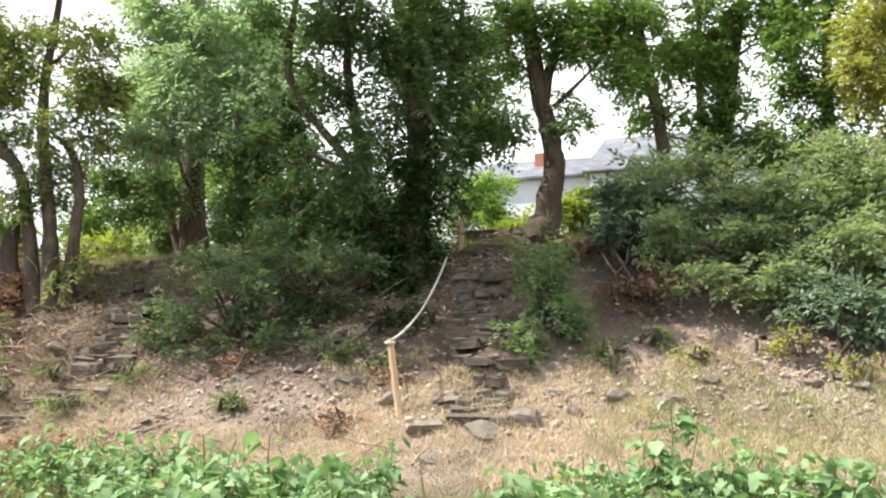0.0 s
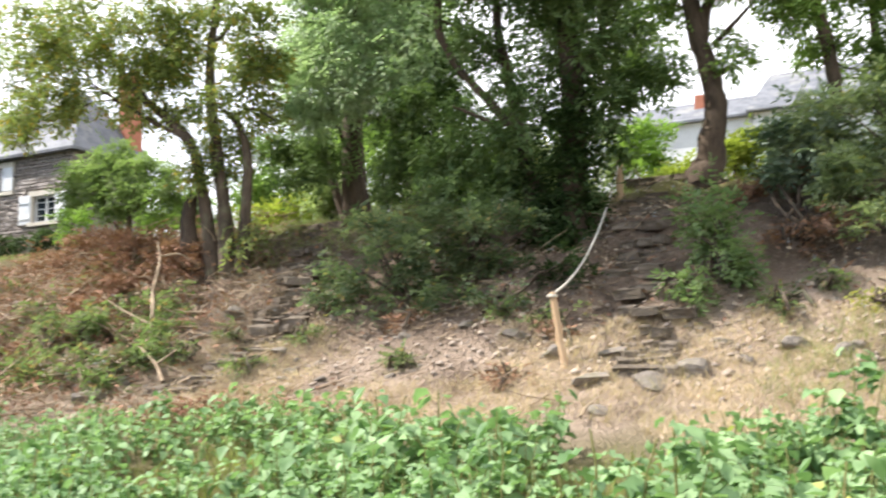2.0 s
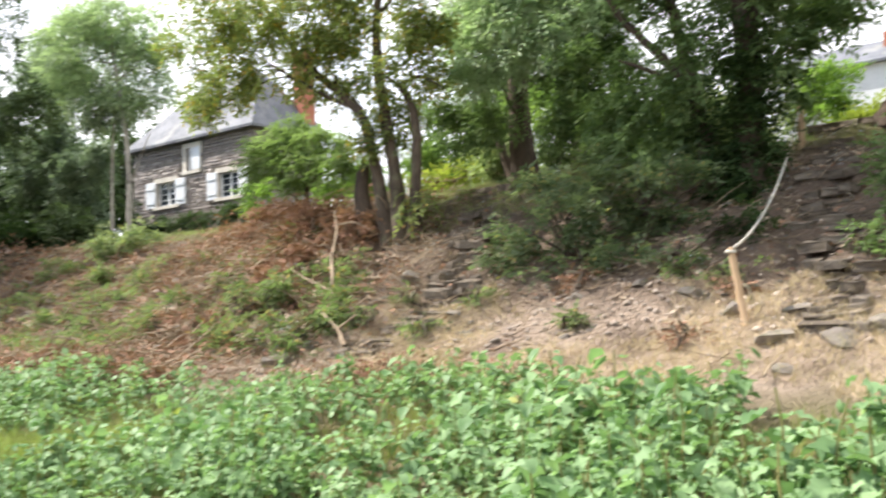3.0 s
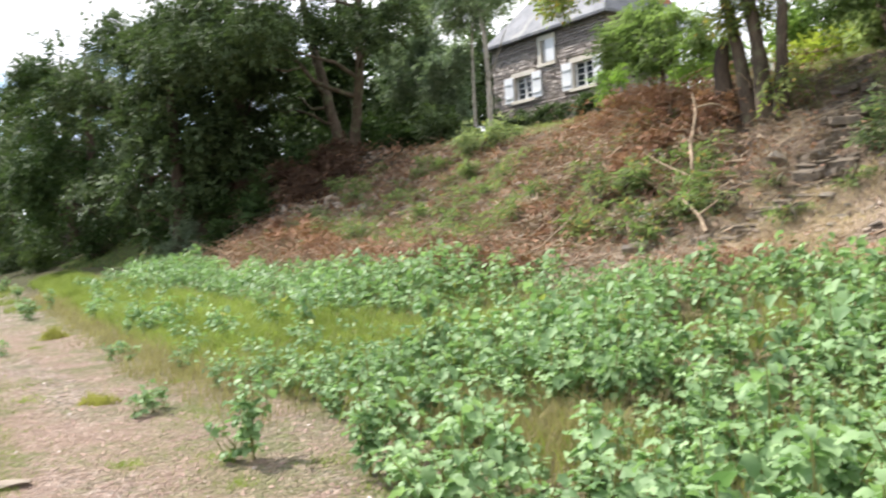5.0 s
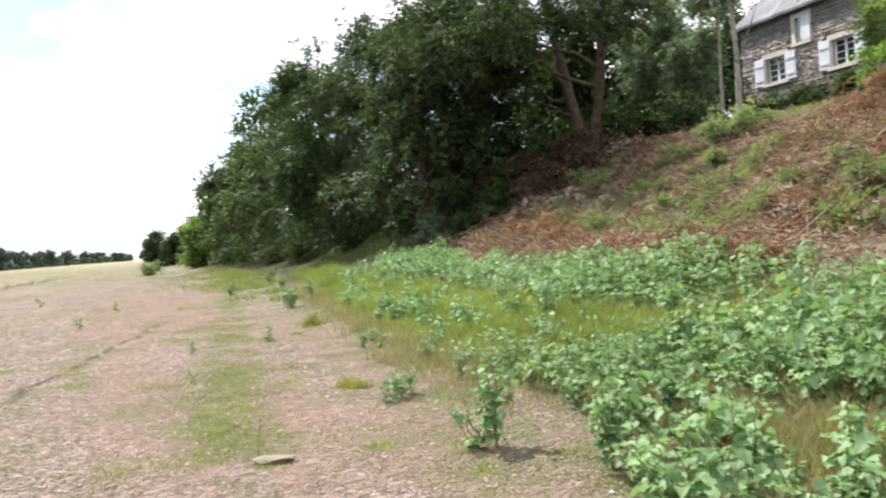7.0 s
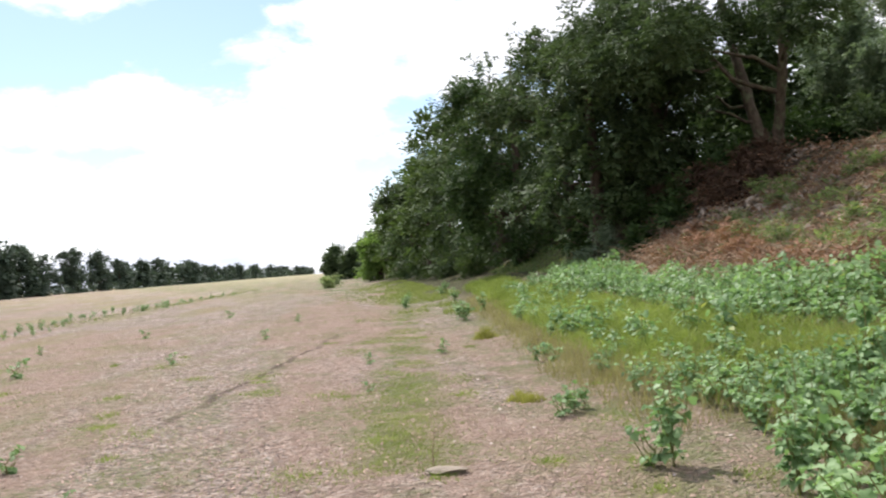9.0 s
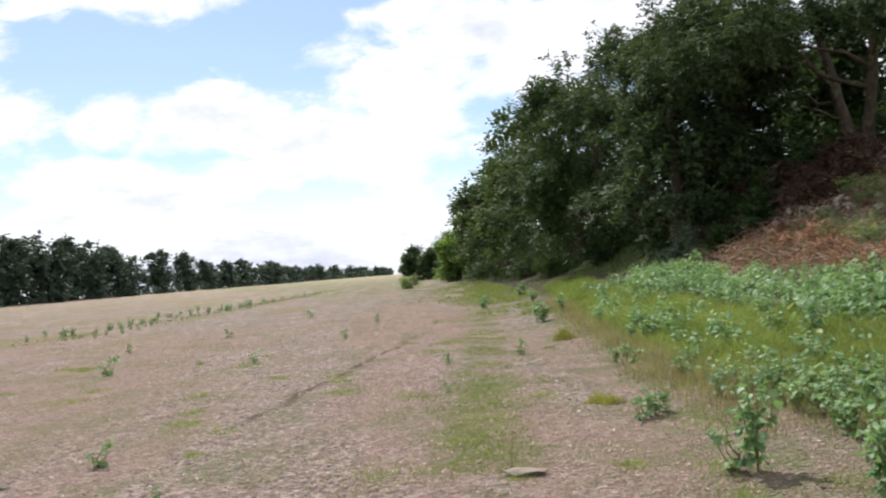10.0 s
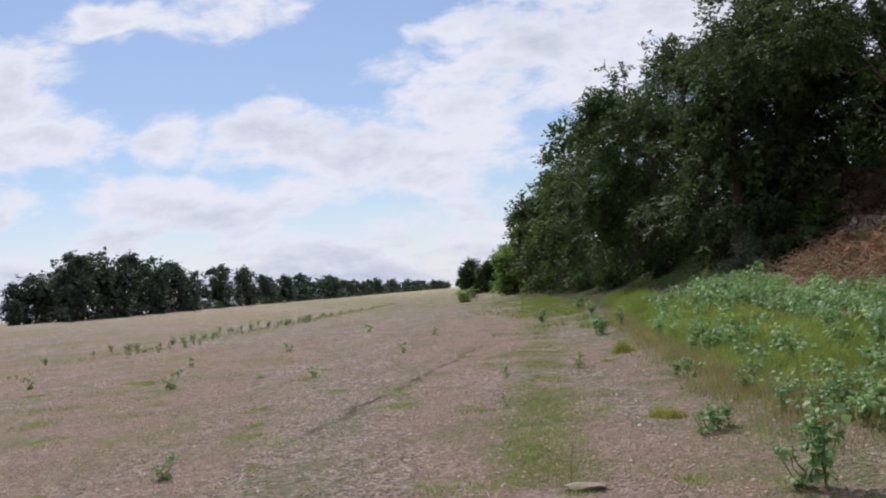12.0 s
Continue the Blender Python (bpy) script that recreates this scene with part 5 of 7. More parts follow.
for pts, blobs, seed in (
    ([[(-32.6, 16.5, 4.3, 0.27), (-32.45, 16.5, 5.0, 0.21), (-32.1, 16.5, 6.16, 0.19), (-31.6, 16.5, 7.77, 0.17), (-31.4, 16.5, 9.8, 0.15), (-31.4, 16.5, 15.0, 0.05)]], [(-29.26, 15.65, 8.68, 1.21, 0.97, 0.81, 69), (-33.35, 15.88, 9.83, 1.57, 1.26, 0.9, 101), (-26.92, 15.45, 8.5, 0.94, 0.75, 0.75, 51), (-32.0, 17.0, 11.8, 2.4, 2.0, 1.2, 60), (-31.0, 12.8, 9.2, 1.8, 1.5, 0.8, 45), (-31.8, 16.6, 13.6, 2.0, 1.8, 1.2, 50), (-29.6, 13.8, 10.8, 2.0, 1.7, 0.8, 36), (-28.6, 11.2, 9.6, 1.6, 1.3, 0.7, 36), (-32.4, 10.4, 9.4, 1.6, 1.3, 0.8, 36), (-30.5, 10.6, 7.9, 1.8, 1.3, 0.9, 150), (-28.4, 11.3, 8.2, 1.7, 1.2, 0.8, 100), (-33.0, 9.8, 8.4, 1.5, 1.1, 1.1, 110)], 90),
    ([[(-33.2, 16.5, 4.3, 0.28), (-33.5, 16.5, 5.04, 0.22), (-34.4, 16.5, 6.72, 0.2), (-35.4, 16.5, 8.95, 0.18), (-36.2, 16.5, 11.0, 0.15), (-37.0, 16.5, 15.0, 0.05)], [(-34.6, 16.5, 7.2, 0.1), (-34.7, 15.4, 8.6, 0.08), (-34.2, 13.8, 9.6, 0.05)]], [(-37.63, 13.73, 8.65, 1.21, 0.96, 0.96, 115), (-33.7, 13.62, 8.99, 1.32, 1.06, 0.99, 50), (-40.78, 14.03, 10.5, 1.44, 1.15, 1.18, 60), (-35.53, 13.69, 6.92, 1.14, 0.91, 0.91, 84), (-36.6, 15.81, 9.65, 1.21, 0.97, 1.21, 44), (-37.0, 17.4, 12.5, 2.6, 2.2, 1.5, 26), (-33.2, 11.8, 9.6, 2.2, 1.7, 1.1, 70), (-31.4, 11.4, 9.6, 2.2, 1.7, 1.0, 60), (-35.6, 14.0, 8.6, 2.0, 1.6, 1.0, 64), (-29.2, 12.6, 10.4, 1.7, 1.5, 0.7, 30)], 91),
):
    tree("bank_tree", "tall tree with a bare reddish trunk at the wood's edge", pts, blobs, M_BARK, M_LEAF_OAK, 0.17, 35, 0.3, 8, seed)
for i, (x, y, z, rx, rz, mat) in enumerate(((-35, 13.3, 3.2, 2.0, 1.2, M_LEAF_DARK), (-39, 12.0, 2.6, 2.2, 1.6, M_LEAF_DARK), (-31.8, 12.8, 2.6, 1.4, 0.6, M_LEAF_DARK), (-31.5, 11.0, 1.6, 0.8, 0.5, M_LEAF_DARK), (-43, 15, 5, 2.4, 1.6, M_LEAF_DARK), (-36.5, 16.3, 5.0, 1.4, 0.8, M_LEAF_DARK), (-38.5, 22, 6.6, 2.2, 1.6, M_LEAF_DARK), (-43.5, 21.5, 6.4, 2.6, 1.8, M_LEAF_DARK), (-36.3, 24, 7.2, 1.5, 1.5, M_LEAF_DARK), (-41, 27, 7.2, 2.8, 2.0, M_LEAF_DARK), (-47, 23, 6.6, 3.0, 2.2, M_LEAF_DARK), (-33.0, 19.5, 5.8, 1.2, 1.0, M_LEAF_OAK), (-57, 9.0, 1.6, 2.4, 1.2, M_LEAF_WOOD), (-40.5, 12.0, 3.0, 2.2, 1.7, M_LEAF_DARK), (-44, 11.2, 2.8, 2.4, 1.8, M_LEAF_DARK), (-48, 10.6, 2.6, 2.4, 1.7, M_LEAF_DARK), (-38.0, 11.0, 2.5, 1.8, 1.3, M_LEAF_DARK), (-36.0, 14.6, 4.6, 1.6, 1.3, M_LEAF_DARK), (-34.6, 17.6, 5.6, 1.2, 1.2, M_LEAF_DARK), (-39.5, 16.0, 5.2, 2.0, 1.6, M_LEAF_DARK), (-31.6, 17.8, 5.2, 0.9, 0.7, M_LEAF_DARK), (-36.8, 12.9, 3.0, 1.6, 1.1, M_LEAF_DARK), (-33.4, 18.6, 5.6, 1.5, 1.1, M_LEAF_DARK), (-36.0, 19.2, 5.9, 1.7, 1.4, M_LEAF_DARK), (-38.5, 18.4, 5.8, 1.6, 1.3, M_LEAF_DARK), (-41.5, 18.6, 6.0, 2.0, 1.6, M_LEAF_DARK), (-45, 18.4, 6.2, 2.2, 1.8, M_LEAF_DARK), (-49, 17.5, 6.0, 2.4, 2.0, M_LEAF_DARK), (-30.2, 18.8, 5.5, 1.3, 0.8, M_LEAF_OAK), (-47.5, 13.5, 4.2, 2.2, 1.6, M_LEAF_DARK), (-66, 8.9, 1.8, 2.6, 1.4, M_LEAF_OAK), (-76, 8.6, 1.8, 2.6, 1.5, M_LEAF_WOOD), (-88, 8.2, 1.8, 2.6, 1.5, M_LEAF_OAK), (-100, 8.2, 1.9, 2.4, 1.6, M_LEAF_WOOD), (-33.0, 14.6, 3.8, 1.3, 0.7, M_LEAF_DARK), (-30.8, 12.2, 2.6, 1.2, 0.5, M_LEAF_DARK), (-31.4, 13.8, 3.6, 1.3, 0.6, M_LEAF_DARK), (-33.5, 12.3, 2.7, 1.4, 0.8, M_LEAF_DARK))):
    bush("undergrowth_bush", "shaded dark green undergrowth below the wood", (x, y, Z(x, y)), [(x, y, z, rx, rx * 0.7, rz, 110), (x, y, Z(x, y) + 0.3, rx, rx * 0.7, 0.5, 60)], mat, 0.2, 16, 0.24, 8, 200 + i)

big_tree(-35.6, 10.6, 9.3, 2.7, 98, M_LEAF_OAK, "broad dark green tree leaning out over the bank", 36, 0.34, size=0.2)
big_tree(-35.0, 12.9, 12.2, 2.7, 97, M_LEAF_OAK, "broad dark green tree leaning out over the bank", 40, 0.33, size=0.19, airy=0.3)

# trees on the far bank of the river
far_kinds = []
for i, (w, h, x, y) in enumerate(((7.0, 20.2, -263.8, -107), (7.6, 21.2, -284.2, -109), (6.6, 19.5, -359.1, -109), (8.0, 20.6, -332.0, -107))):
    z0 = Z(x, y) - 0.2
    far_kinds.append(tree("poplar", "dark rounded tree on the far river bank", [[(x, y, z0, 0.4), (x, y, z0 + h * 0.5, 0.25), (x, y, z0 + h * 0.9, 0.08)]],
                          [(x, y, z0 + h * 0.34, w * 0.9, w * 0.9, h * 0.34, 120), (x, y, z0 + h * 0.68, w * 0.78, w * 0.78, h * 0.27, 105), (x + w * 0.5, y, z0 + h * 0.45, w * 0.6, w * 0.6, h * 0.25, 34)],
                          M_BARK_DARK, M_LEAF_FAR, 1.15, 8, 0.7, 4, 300 + i, "trees on the far river bank", aspect=0.95))
rng_far = np.random.default_rng(77)
FAR_HEIGHTS = (20.2, 21.2, 19.5, 20.6)
for i, (fx, fy, h) in enumerate(((-258, -122, 11.8), (-262.6, -118, 14.2), (-292, -126, 13.6), (-294.9, -107, 19.7), (-320, -110, 21.4), (-310, -115, 17.5), (-346, -112, 18.0), (-372.8, -107, 18.4),
                                 (-388, -112, 14.0), (-405, -111, 13.5), (-427, -108, 20.2), (-448, -112, 16.0), (-475, -107, 19.7), (-500, -112, 16.0), (-530, -109, 17.2), (-555, -112, 16.5), (-581, -107, 17.1),
                                 (-615, -111, 17.0), (-653, -110, 19.8), (-695, -112, 17.5), (-274, -112, 16.0), (-270, -121, 15.0), (-282, -118, 16.5), (-246, -124, 9.0), (-250, -118, 7.0))):
    k = (i * 7 + 2) % 4
    copy_thing(far_kinds[k], pose(fx, fy, Z(fx, fy) - 0.2, 0, 0, i * 137) @ Matrix.Scale(h / FAR_HEIGHTS[k], 4))
fx = -715.0
while fx > -2300:
    fx -= rng_far.uniform(9, 18) * (1.6 if fx > -1100 else 4.0)
    s = rng_far.uniform(0.78, 1.0)
    fy = -106 - rng_far.uniform(0, 16) + max(0.0, -fx - 650) * 0.05
    copy_thing(far_kinds[int(rng_far.integers(4))], pose(fx, fy, Z(fx, fy) - 0.2, 0, 0, rng_far.uniform(0, 360)) @ Matrix.Scale(s, 4))
for i in range(26):
    fx = -170 - 26 * i - rng_far.uniform(0, 12)
    fy = 11 + rng_far.uniform(-2, 9)
    copy_thing(far_kinds[i % 4], pose(fx, fy, Z(fx, fy) - 0.3, 0, 0, i * 77) @ Matrix.Scale(rng_far.uniform(0.26, 0.44), 4))
rng_u = np.random.default_rng(88)
ux = -252 - 1050 * rng_u.random(420) ** 1.5
uy = -105.5 - rng_u.uniform(0, 4, 420) + np.maximum(0.0, -ux - 650) * 0.05
c = np.stack([ux, uy, land(ux, uy) + rng_u.uniform(0.0, 3.2, 420)], 1)
v, f = leaf_cloud(c, 16, 1.3, 1.3, rng_u, 0.75)
tagged(mesh_object("far_undergrowth", v, f, M_LEAF_FAR), "dark scrub along the foot of the far river bank", "scrub", kind="stuff")


# the wooded skyline far down the reach
rng_s = np.random.default_rng(89)
ux = -560 - 1800 * rng_s.random(620) ** 1.3
uy = -108 - rng_s.uniform(0, 14, 620) + np.maximum(0.0, -ux - 650) * 0.05
top = 7 + 7 * field_noise(ux, uy, 0.03, 19)
c = np.stack([ux, uy, land(ux, uy) + top * rng_s.random(620) ** 0.7], 1)
v, f = leaf_cloud(c, 12, 2.6, 3.0, rng_s, 0.8)
tagged(mesh_object("far_wood", v, f, M_LEAF_FAR), "continuous belt of distant trees along the far bank", "trees", kind="stuff")

# ---------------------------------------------------------------- houses
def glass_mat():
    k = Nodes("window_glass_dark")
    k.surface((0.03, 0.04, 0.05), 0.05, None, 0.6)
    return k.m


M_GLASS = glass_mat()


def casement(parent, x, z, w, h, shutters=True, bars=(2, 4)):
    """A window in a front that faces -y at y = 0: stone surround, frame, bars, shutters folded open."""
    win = part("window", join_bm(box_bm(w + 0.44, 0.14, 0.22, (x, -0.03, z + h)), box_bm(w + 0.5, 0.2, 0.14, (x, -0.05, z - 0.14)),
                                 box_bm(0.22, 0.12, h, (x - w / 2 - 0.11, -0.03, z)), box_bm(0.22, 0.12, h, (x + w / 2 + 0.11, -0.03, z))), M_TUFA, parent, "pale cut-stone window surround")
    part("pane", box_bm(w, 0.02, h, (x, 0.14, z)), M_GLASS, win, "dark window glass")
    part("frame", join_bm(box_bm(0.07, 0.06, h, (x - w / 2 + 0.035, 0.1, z)), box_bm(0.07, 0.06, h, (x + w / 2 - 0.035, 0.1, z)), box_bm(0.09, 0.06, h, (x, 0.1, z)),
                          box_bm(w, 0.05, 0.07, (x, 0.1, z)), box_bm(w, 0.05, 0.07, (x, 0.1, z + h - 0.07))), M_SHUTTER, win, "white painted casement frame")
    for i in range(1, bars[1]):
        part("glazing_bar", box_bm(w, 0.035, 0.03, (x, 0.11, z + h * i / bars[1])), M_SHUTTER, win)
    if shutters:
        for s in (-1, 1):
            part("shutter", join_bm(box_bm(w * 0.52, 0.045, h + 0.1, (x + s * (w * 0.78 + 0.03), -0.12, z - 0.05), 0.008), box_bm(w * 0.46, 0.03, 0.1, (x + s * (w * 0.78 + 0.03), -0.155, z + 0.15)), box_bm(w * 0.46, 0.03, 0.1, (x + s * (w * 0.78 + 0.03), -0.155, z + h - 0.28))), M_SHUTTER, win, "white boarded shutter folded open")


def front_with_openings(L, H, thick, windows):
    """A front wall of boxes that leave the window openings free."""
    xs = sorted({0.0, L, *(x + s * w / 2 for x, z, w, h in windows for s in (-1, 1))})
    zs = sorted({0.0, H, *(q for x, z, w, h in windows for q in (z, z + h))})
    bms = []
    for a, b in zip(xs[:-1], xs[1:]):
        for c, d in zip(zs[:-1], zs[1:]):
            if not any(abs((a + b) / 2 - x) < w / 2 and z < (c + d) / 2 < z + h for x, z, w, h in windows):
                bms.append(box_bm(b - a, thick, d - c, ((a + b) / 2, thick / 2, c)))
    return join_bm(*bms)


def hip_roof(parent, L, D, h0, h1, in_l, in_r, over=0.35):
    bm = bmesh.new()
    vs = [bm.verts.new(p) for p in ((-over, -over, h0 - 0.12), (L + over, -over, h0 - 0.12), (L + over, D + over, h0 - 0.12), (-over, D + over, h0 - 0.12), (in_l, D / 2, h1), (L - in_r, D / 2, h1),
                                    (-over, -over, h0 - 0.24), (L + over, -over, h0 - 0.24), (L + over, D + over, h0 - 0.24), (-over, D + over, h0 - 0.24))]
    for f in ((0, 1, 5, 4), (1, 2, 5), (2, 3, 4, 5), (3, 0, 4), (0, 6, 7, 1), (1, 7, 8, 2), (2, 8, 9, 3), (3, 9, 6, 0), (9, 8, 7, 6)):
        bm.faces.new([vs[i] for i in f])
    roof = part("roof", bm, M_SLATE, parent, "grey slate roof")
    return roof


def stone_house():
    x0, y0, z0, L, D, eave, ridge = -38.5, 27.5, 5.6, 8.3, 4.2, 10.55, 13.5
    th = thing("stone_house", (x0, y0, z0), "grey rubble-stone house with white shutters and slate roof", "house")
    H = eave - z0
    windows = ((2.45, 7.55 - z0, 1.35, 1.1), (6.75, 7.5 - z0, 1.3, 1.1), (4.3, 8.95 - z0, 0.8, 1.05))
    wall = part("wall", join_bm(front_with_openings(L, H, 0.4, windows), box_bm(0.4, D - 0.4, H, (0.2, D / 2 + 0.2, 0)), box_bm(0.4, D - 0.4, H, (L - 0.2, D / 2 + 0.2, 0)), box_bm(L - 0.8, 0.4, H, (L / 2, D - 0.2, 0)), box_bm(L - 0.8, D - 0.8, 0.2, (L / 2, D / 2, H - 0.4))), M_MORTAR, th, "rubble stone wall in lime mortar")
    for i, (x, z, w, h) in enumerate(windows):
        casement(wall, x, z, w, h, i < 2, (2, 4) if i < 2 else (2, 3))
    part("upper_shutter", box_bm(0.62, 0.05, 1.0, (4.62, -0.11, 8.98 - z0), 0.008), M_SHUTTER, wall, "white painted shutter half open")
    roof = hip_roof(th, L, D, H, ridge - z0, 2.6, 1.7)
    ch = part("chimney", box_bm(0.72, 0.7, 14.3 - eave + 0.6, (L - 0.36, 3.5, eave - 0.6 - z0), 0.02), M_BRICK, th, "tall red brick chimney")
    part("chimney_cap", box_bm(0.86, 0.84, 0.15, (L - 0.36, 3.5, 14.3 - z0 - 0.3), 0.02), M_BRICK, ch)
    # the front's single stones, in rough courses, left out at the windows
    rng = np.random.default_rng(5)
    kinds = []
    for i in range(6):
        bm = box_bm(1, 0.12, 1, (0, 0, -0.5))
        bmesh.ops.bevel(bm, geom=bm.edges[:], offset=0.04, segments=1, affect="EDGES")
        for v in bm.verts:
            v.co += Vector((rng.normal() * 0.03, rng.normal() * 0.012, rng.normal() * 0.05))
        me = bpy.data.meshes.new("wall_stone")
        bm.to_mesh(me)
        bm.free()
        me.materials.append(M_WALLSTONE)
        kinds.append(me)
    rest = []
    z, count = 1.0, 0
    while z < H - 0.2:
        ch_ = rng.uniform(0.09, 0.16)
        x = 0.02
        while x < L - 0.1:
            w = min(rng.uniform(0.14, 0.46), L - x)
            cx, cz = x + w / 2, z + ch_ / 2
            x += w
            if any(abs(cx - a) < ww / 2 + 0.26 + w / 2 - 0.05 and b - 0.2 < cz < b + hh + 0.28 for a, b, ww, hh in windows):
                continue
            m = pose(cx, -0.02, cz, 0, rng.normal() * 2, 0) @ Matrix.Diagonal((w - 0.022, 1, ch_ - 0.02, 1))
            me = kinds[int(rng.integers(6))]
            if count < 290 and 1.7 < z:
                ob = new("wall_stone", me)
                ob.parent = wall
                ob.matrix_local = m
                count += 1
            else:
                rest.append((me, m))
        z += ch_
    vs, fs, k = [], [], 0
    for me, m in rest:
        co = np.array([m @ v.co for v in me.vertices])
        vs.append(co)
        for p in me.polygons:
            if len(p.vertices) == 4:
                fs.append([i + k for i in p.vertices])
        k += len(co)
    tagged(mesh_object("masonry", np.concatenate(vs), np.array(fs), M_WALLSTONE, wall), "grey and brown rubble stones", kind="stuff")
    return th


stone_house()


def white_house():
    x0, y0, z0, L, D = -15.0, 48.0, 8.6, 19.0, 8.0
    th = thing("white_house", (x0, y0, z0), "long white rendered house with grey slate roof", "house")
    part("wall", box_bm(8.6, D - 1, 13.5 - z0, (4.3, D / 2 + 0.3, 0)), M_PLASTER, th)
    part("wall", box_bm(10.4, D, 13.45 - z0, (8.6 + 5.2, D / 2, 0)), M_PLASTER, th)
    low = hip_roof(th, 8.6, D - 1, 13.5 - z0, 15.2 - z0, 0.3, -0.2)
    low.location = (0, 0.8, 0)
    high = hip_roof(th, 10.4, D, 13.45 - z0, 16.1 - z0, 0.4, 2.0)
    high.location = (8.6, 0, 0.004)
    c = part("chimney", box_bm(0.5, 0.45, 1.0, (5.45, 3.0, 14.25 - z0), 0.02), M_BRICK, th, "red brick chimney")
    part("gutter", box_bm(10.9, 0.12, 0.1, (8.6 + 5.2, -0.43, 13.2 - z0), 0.02), M_SLATE, th, "grey roof gutter")


white_house()

# garden edge: hedge, low wall, iron railing, garden shed walls
bush("hedge", "clipped dark green hedge before the stone house", (-33.0, 25.0, Z(-33, 25)), [(-34.5 + 1.3 * i, 25.0, 6.15, 0.8, 0.6, 0.4, 40) for i in range(6)], M_LEAF_OAK, 0.16, 30, 0.16, 8, 170)
bush("garden_shrub", "dark hedge beside the stone house", (-41.0, 25.0, Z(-41, 25)), [(-42.5 + 1.5 * i, 25.0, 7.0, 1.0, 0.7, 0.9, 50) for i in range(3)], M_LEAF_DARK, 0.18, 30, 0.2, 6, 171)


def low_wall():
    th = thing("garden_wall", (-4.1, 17.6, Z(-4.1, 17.6)), "low pale stone wall at the head of the steps", "wall")
    rng = np.random.default_rng(8)
    for row in range(3):
        for i in range(4):
            ob = new("wall_stone", step_meshes[int(rng.integers(7))])
            ob.parent = th
            ob.matrix_local = pose(-0.5 + i * 0.3 + (row % 2) * 0.12, 0, 0.05 + row * 0.13, 0, 0, rng.normal() * 4) @ Matrix.Diagonal((0.29, 0.3, 0.13, 1))


def railing():
    z = Z(-9.7, 18.2)
    th = thing("iron_railing", (-9.7, 18.2, z), "short dark iron railing beyond the bank edge", "railing")
    for h in (0.25, 0.75):
        part("rail", box_bm(1.6, 0.03, 0.04, (0, 0, h)), M_DARKWOOD, th)
    for i in range(13):
        part("bar", box_bm(0.025, 0.025, 0.95, (-0.75 + i * 0.125, 0.0, -0.03)), M_DARKWOOD, th)

# ---------------------------------------------------------------- steps, post and rope
step_meshes = []
for i in range(7):
    rng = np.random.default_rng(400 + i)
    bm = box_bm(1, 1, 1, (0, 0, -1))
    bmesh.ops.bevel(bm, geom=bm.edges[:], offset=0.09, segments=2, affect="EDGES", profile=0.6)
    for v in bm.verts:
        v.co += Vector(rng.normal(size=3) * 0.06)
    me = bpy.data.meshes.new("step_stone")
    bm.to_mesh(me)
    bm.free()
    me.materials.append(M_STEP)
    step_meshes.append(me)


def stone_steps(label, way, count, width, seed, thick=(0.13, 0.17), proud=0.05):
    """A flight of rough slabs; way: (x, y, z) knots of its middle line from foot to head."""
    rng = np.random.default_rng(seed)
    way = np.array(way, float)
    th = thing("stone_steps", way[0], label, "steps")
    o = way[0]
    t = np.linspace(0, 1, count)
    k = np.linspace(0, 1, len(way))
    for i in range(count):
        c = np.array([np.interp(t[i], k, way[:, q]) for q in range(3)])
        w = width * rng.uniform(0.7, 1.15)
        c[0] += rng.normal() * 0.1
        cuts = sorted([0, 1] + list(rng.uniform(0.3, 0.7, int(rng.integers(1, 3)))))
        for a, b in zip(cuts[:-1], cuts[1:]):
            if b - a < 0.12:
                continue
            ob = new("step_stone", step_meshes[int(rng.integers(len(step_meshes)))])
            ob.parent = th
            sx, sy, sz = (b - a) * w * 0.95, rng.uniform(0.26, 0.36), rng.uniform(*thick)
            ob.matrix_local = pose(c[0] - o[0] - w / 2 + (a + b) / 2 * w, c[1] - o[1] + rng.normal() * 0.03, land1(c[0], c[1]) - o[2] + proud + rng.normal() * 0.02,
                                   6 + rng.normal() * 4, rng.normal() * 3, rng.normal() * 10) @ Matrix.Diagonal((sx, sy, sz, 1))


stone_steps("worn flight of rough stone steps up the shaded bank",
            [(-2.75, 10.5, 1.50), (-2.85, 11.5, 2.12), (-3.1, 12.4, 2.62), (-3.35, 13.4, 3.15), (-3.6, 14.4, 3.72), (-3.85, 15.5, 4.3)], 23, 0.82, 1, (0.10, 0.13), 0.03)
stone_steps("crooked flight of broken stone steps beside the three-stemmed tree",
            [(-9.1, 10.2, 1.3), (-8.5, 11.2, 2.0), (-8.75, 12.1, 2.52), (-9.2, 13.1, 3.1), (-9.7, 14.2, 3.68), (-10.2, 15.4, 4.3)], 25, 0.95, 2, (0.10, 0.14), 0.06)


def round_post(name, label, foot, top, r):
    th = thing(name, foot, label, "post")
    p = curve_pts((0, 0, -0.1), Vector(top) - Vector(foot), 8)
    p[1:-1] += np.random.default_rng(3).normal(size=(6, 3)) * 0.0015
    v, f = tube(p, np.array([1.05, 1.02, 1.0, 1.03, 0.98, 1.0, 0.97, 0.9]) * r, 12, 5, 0.03)
    mesh_object("shaft", v, f, M_POST, th, smooth=True)
    part("end_grain", box_bm(r * 1.25, r * 1.25, 0.012, tuple(Vector(top) - Vector(foot) - Vector((0, 0, 0.006))), 0.005), M_POST, th, "pale sawn post end")
    return th


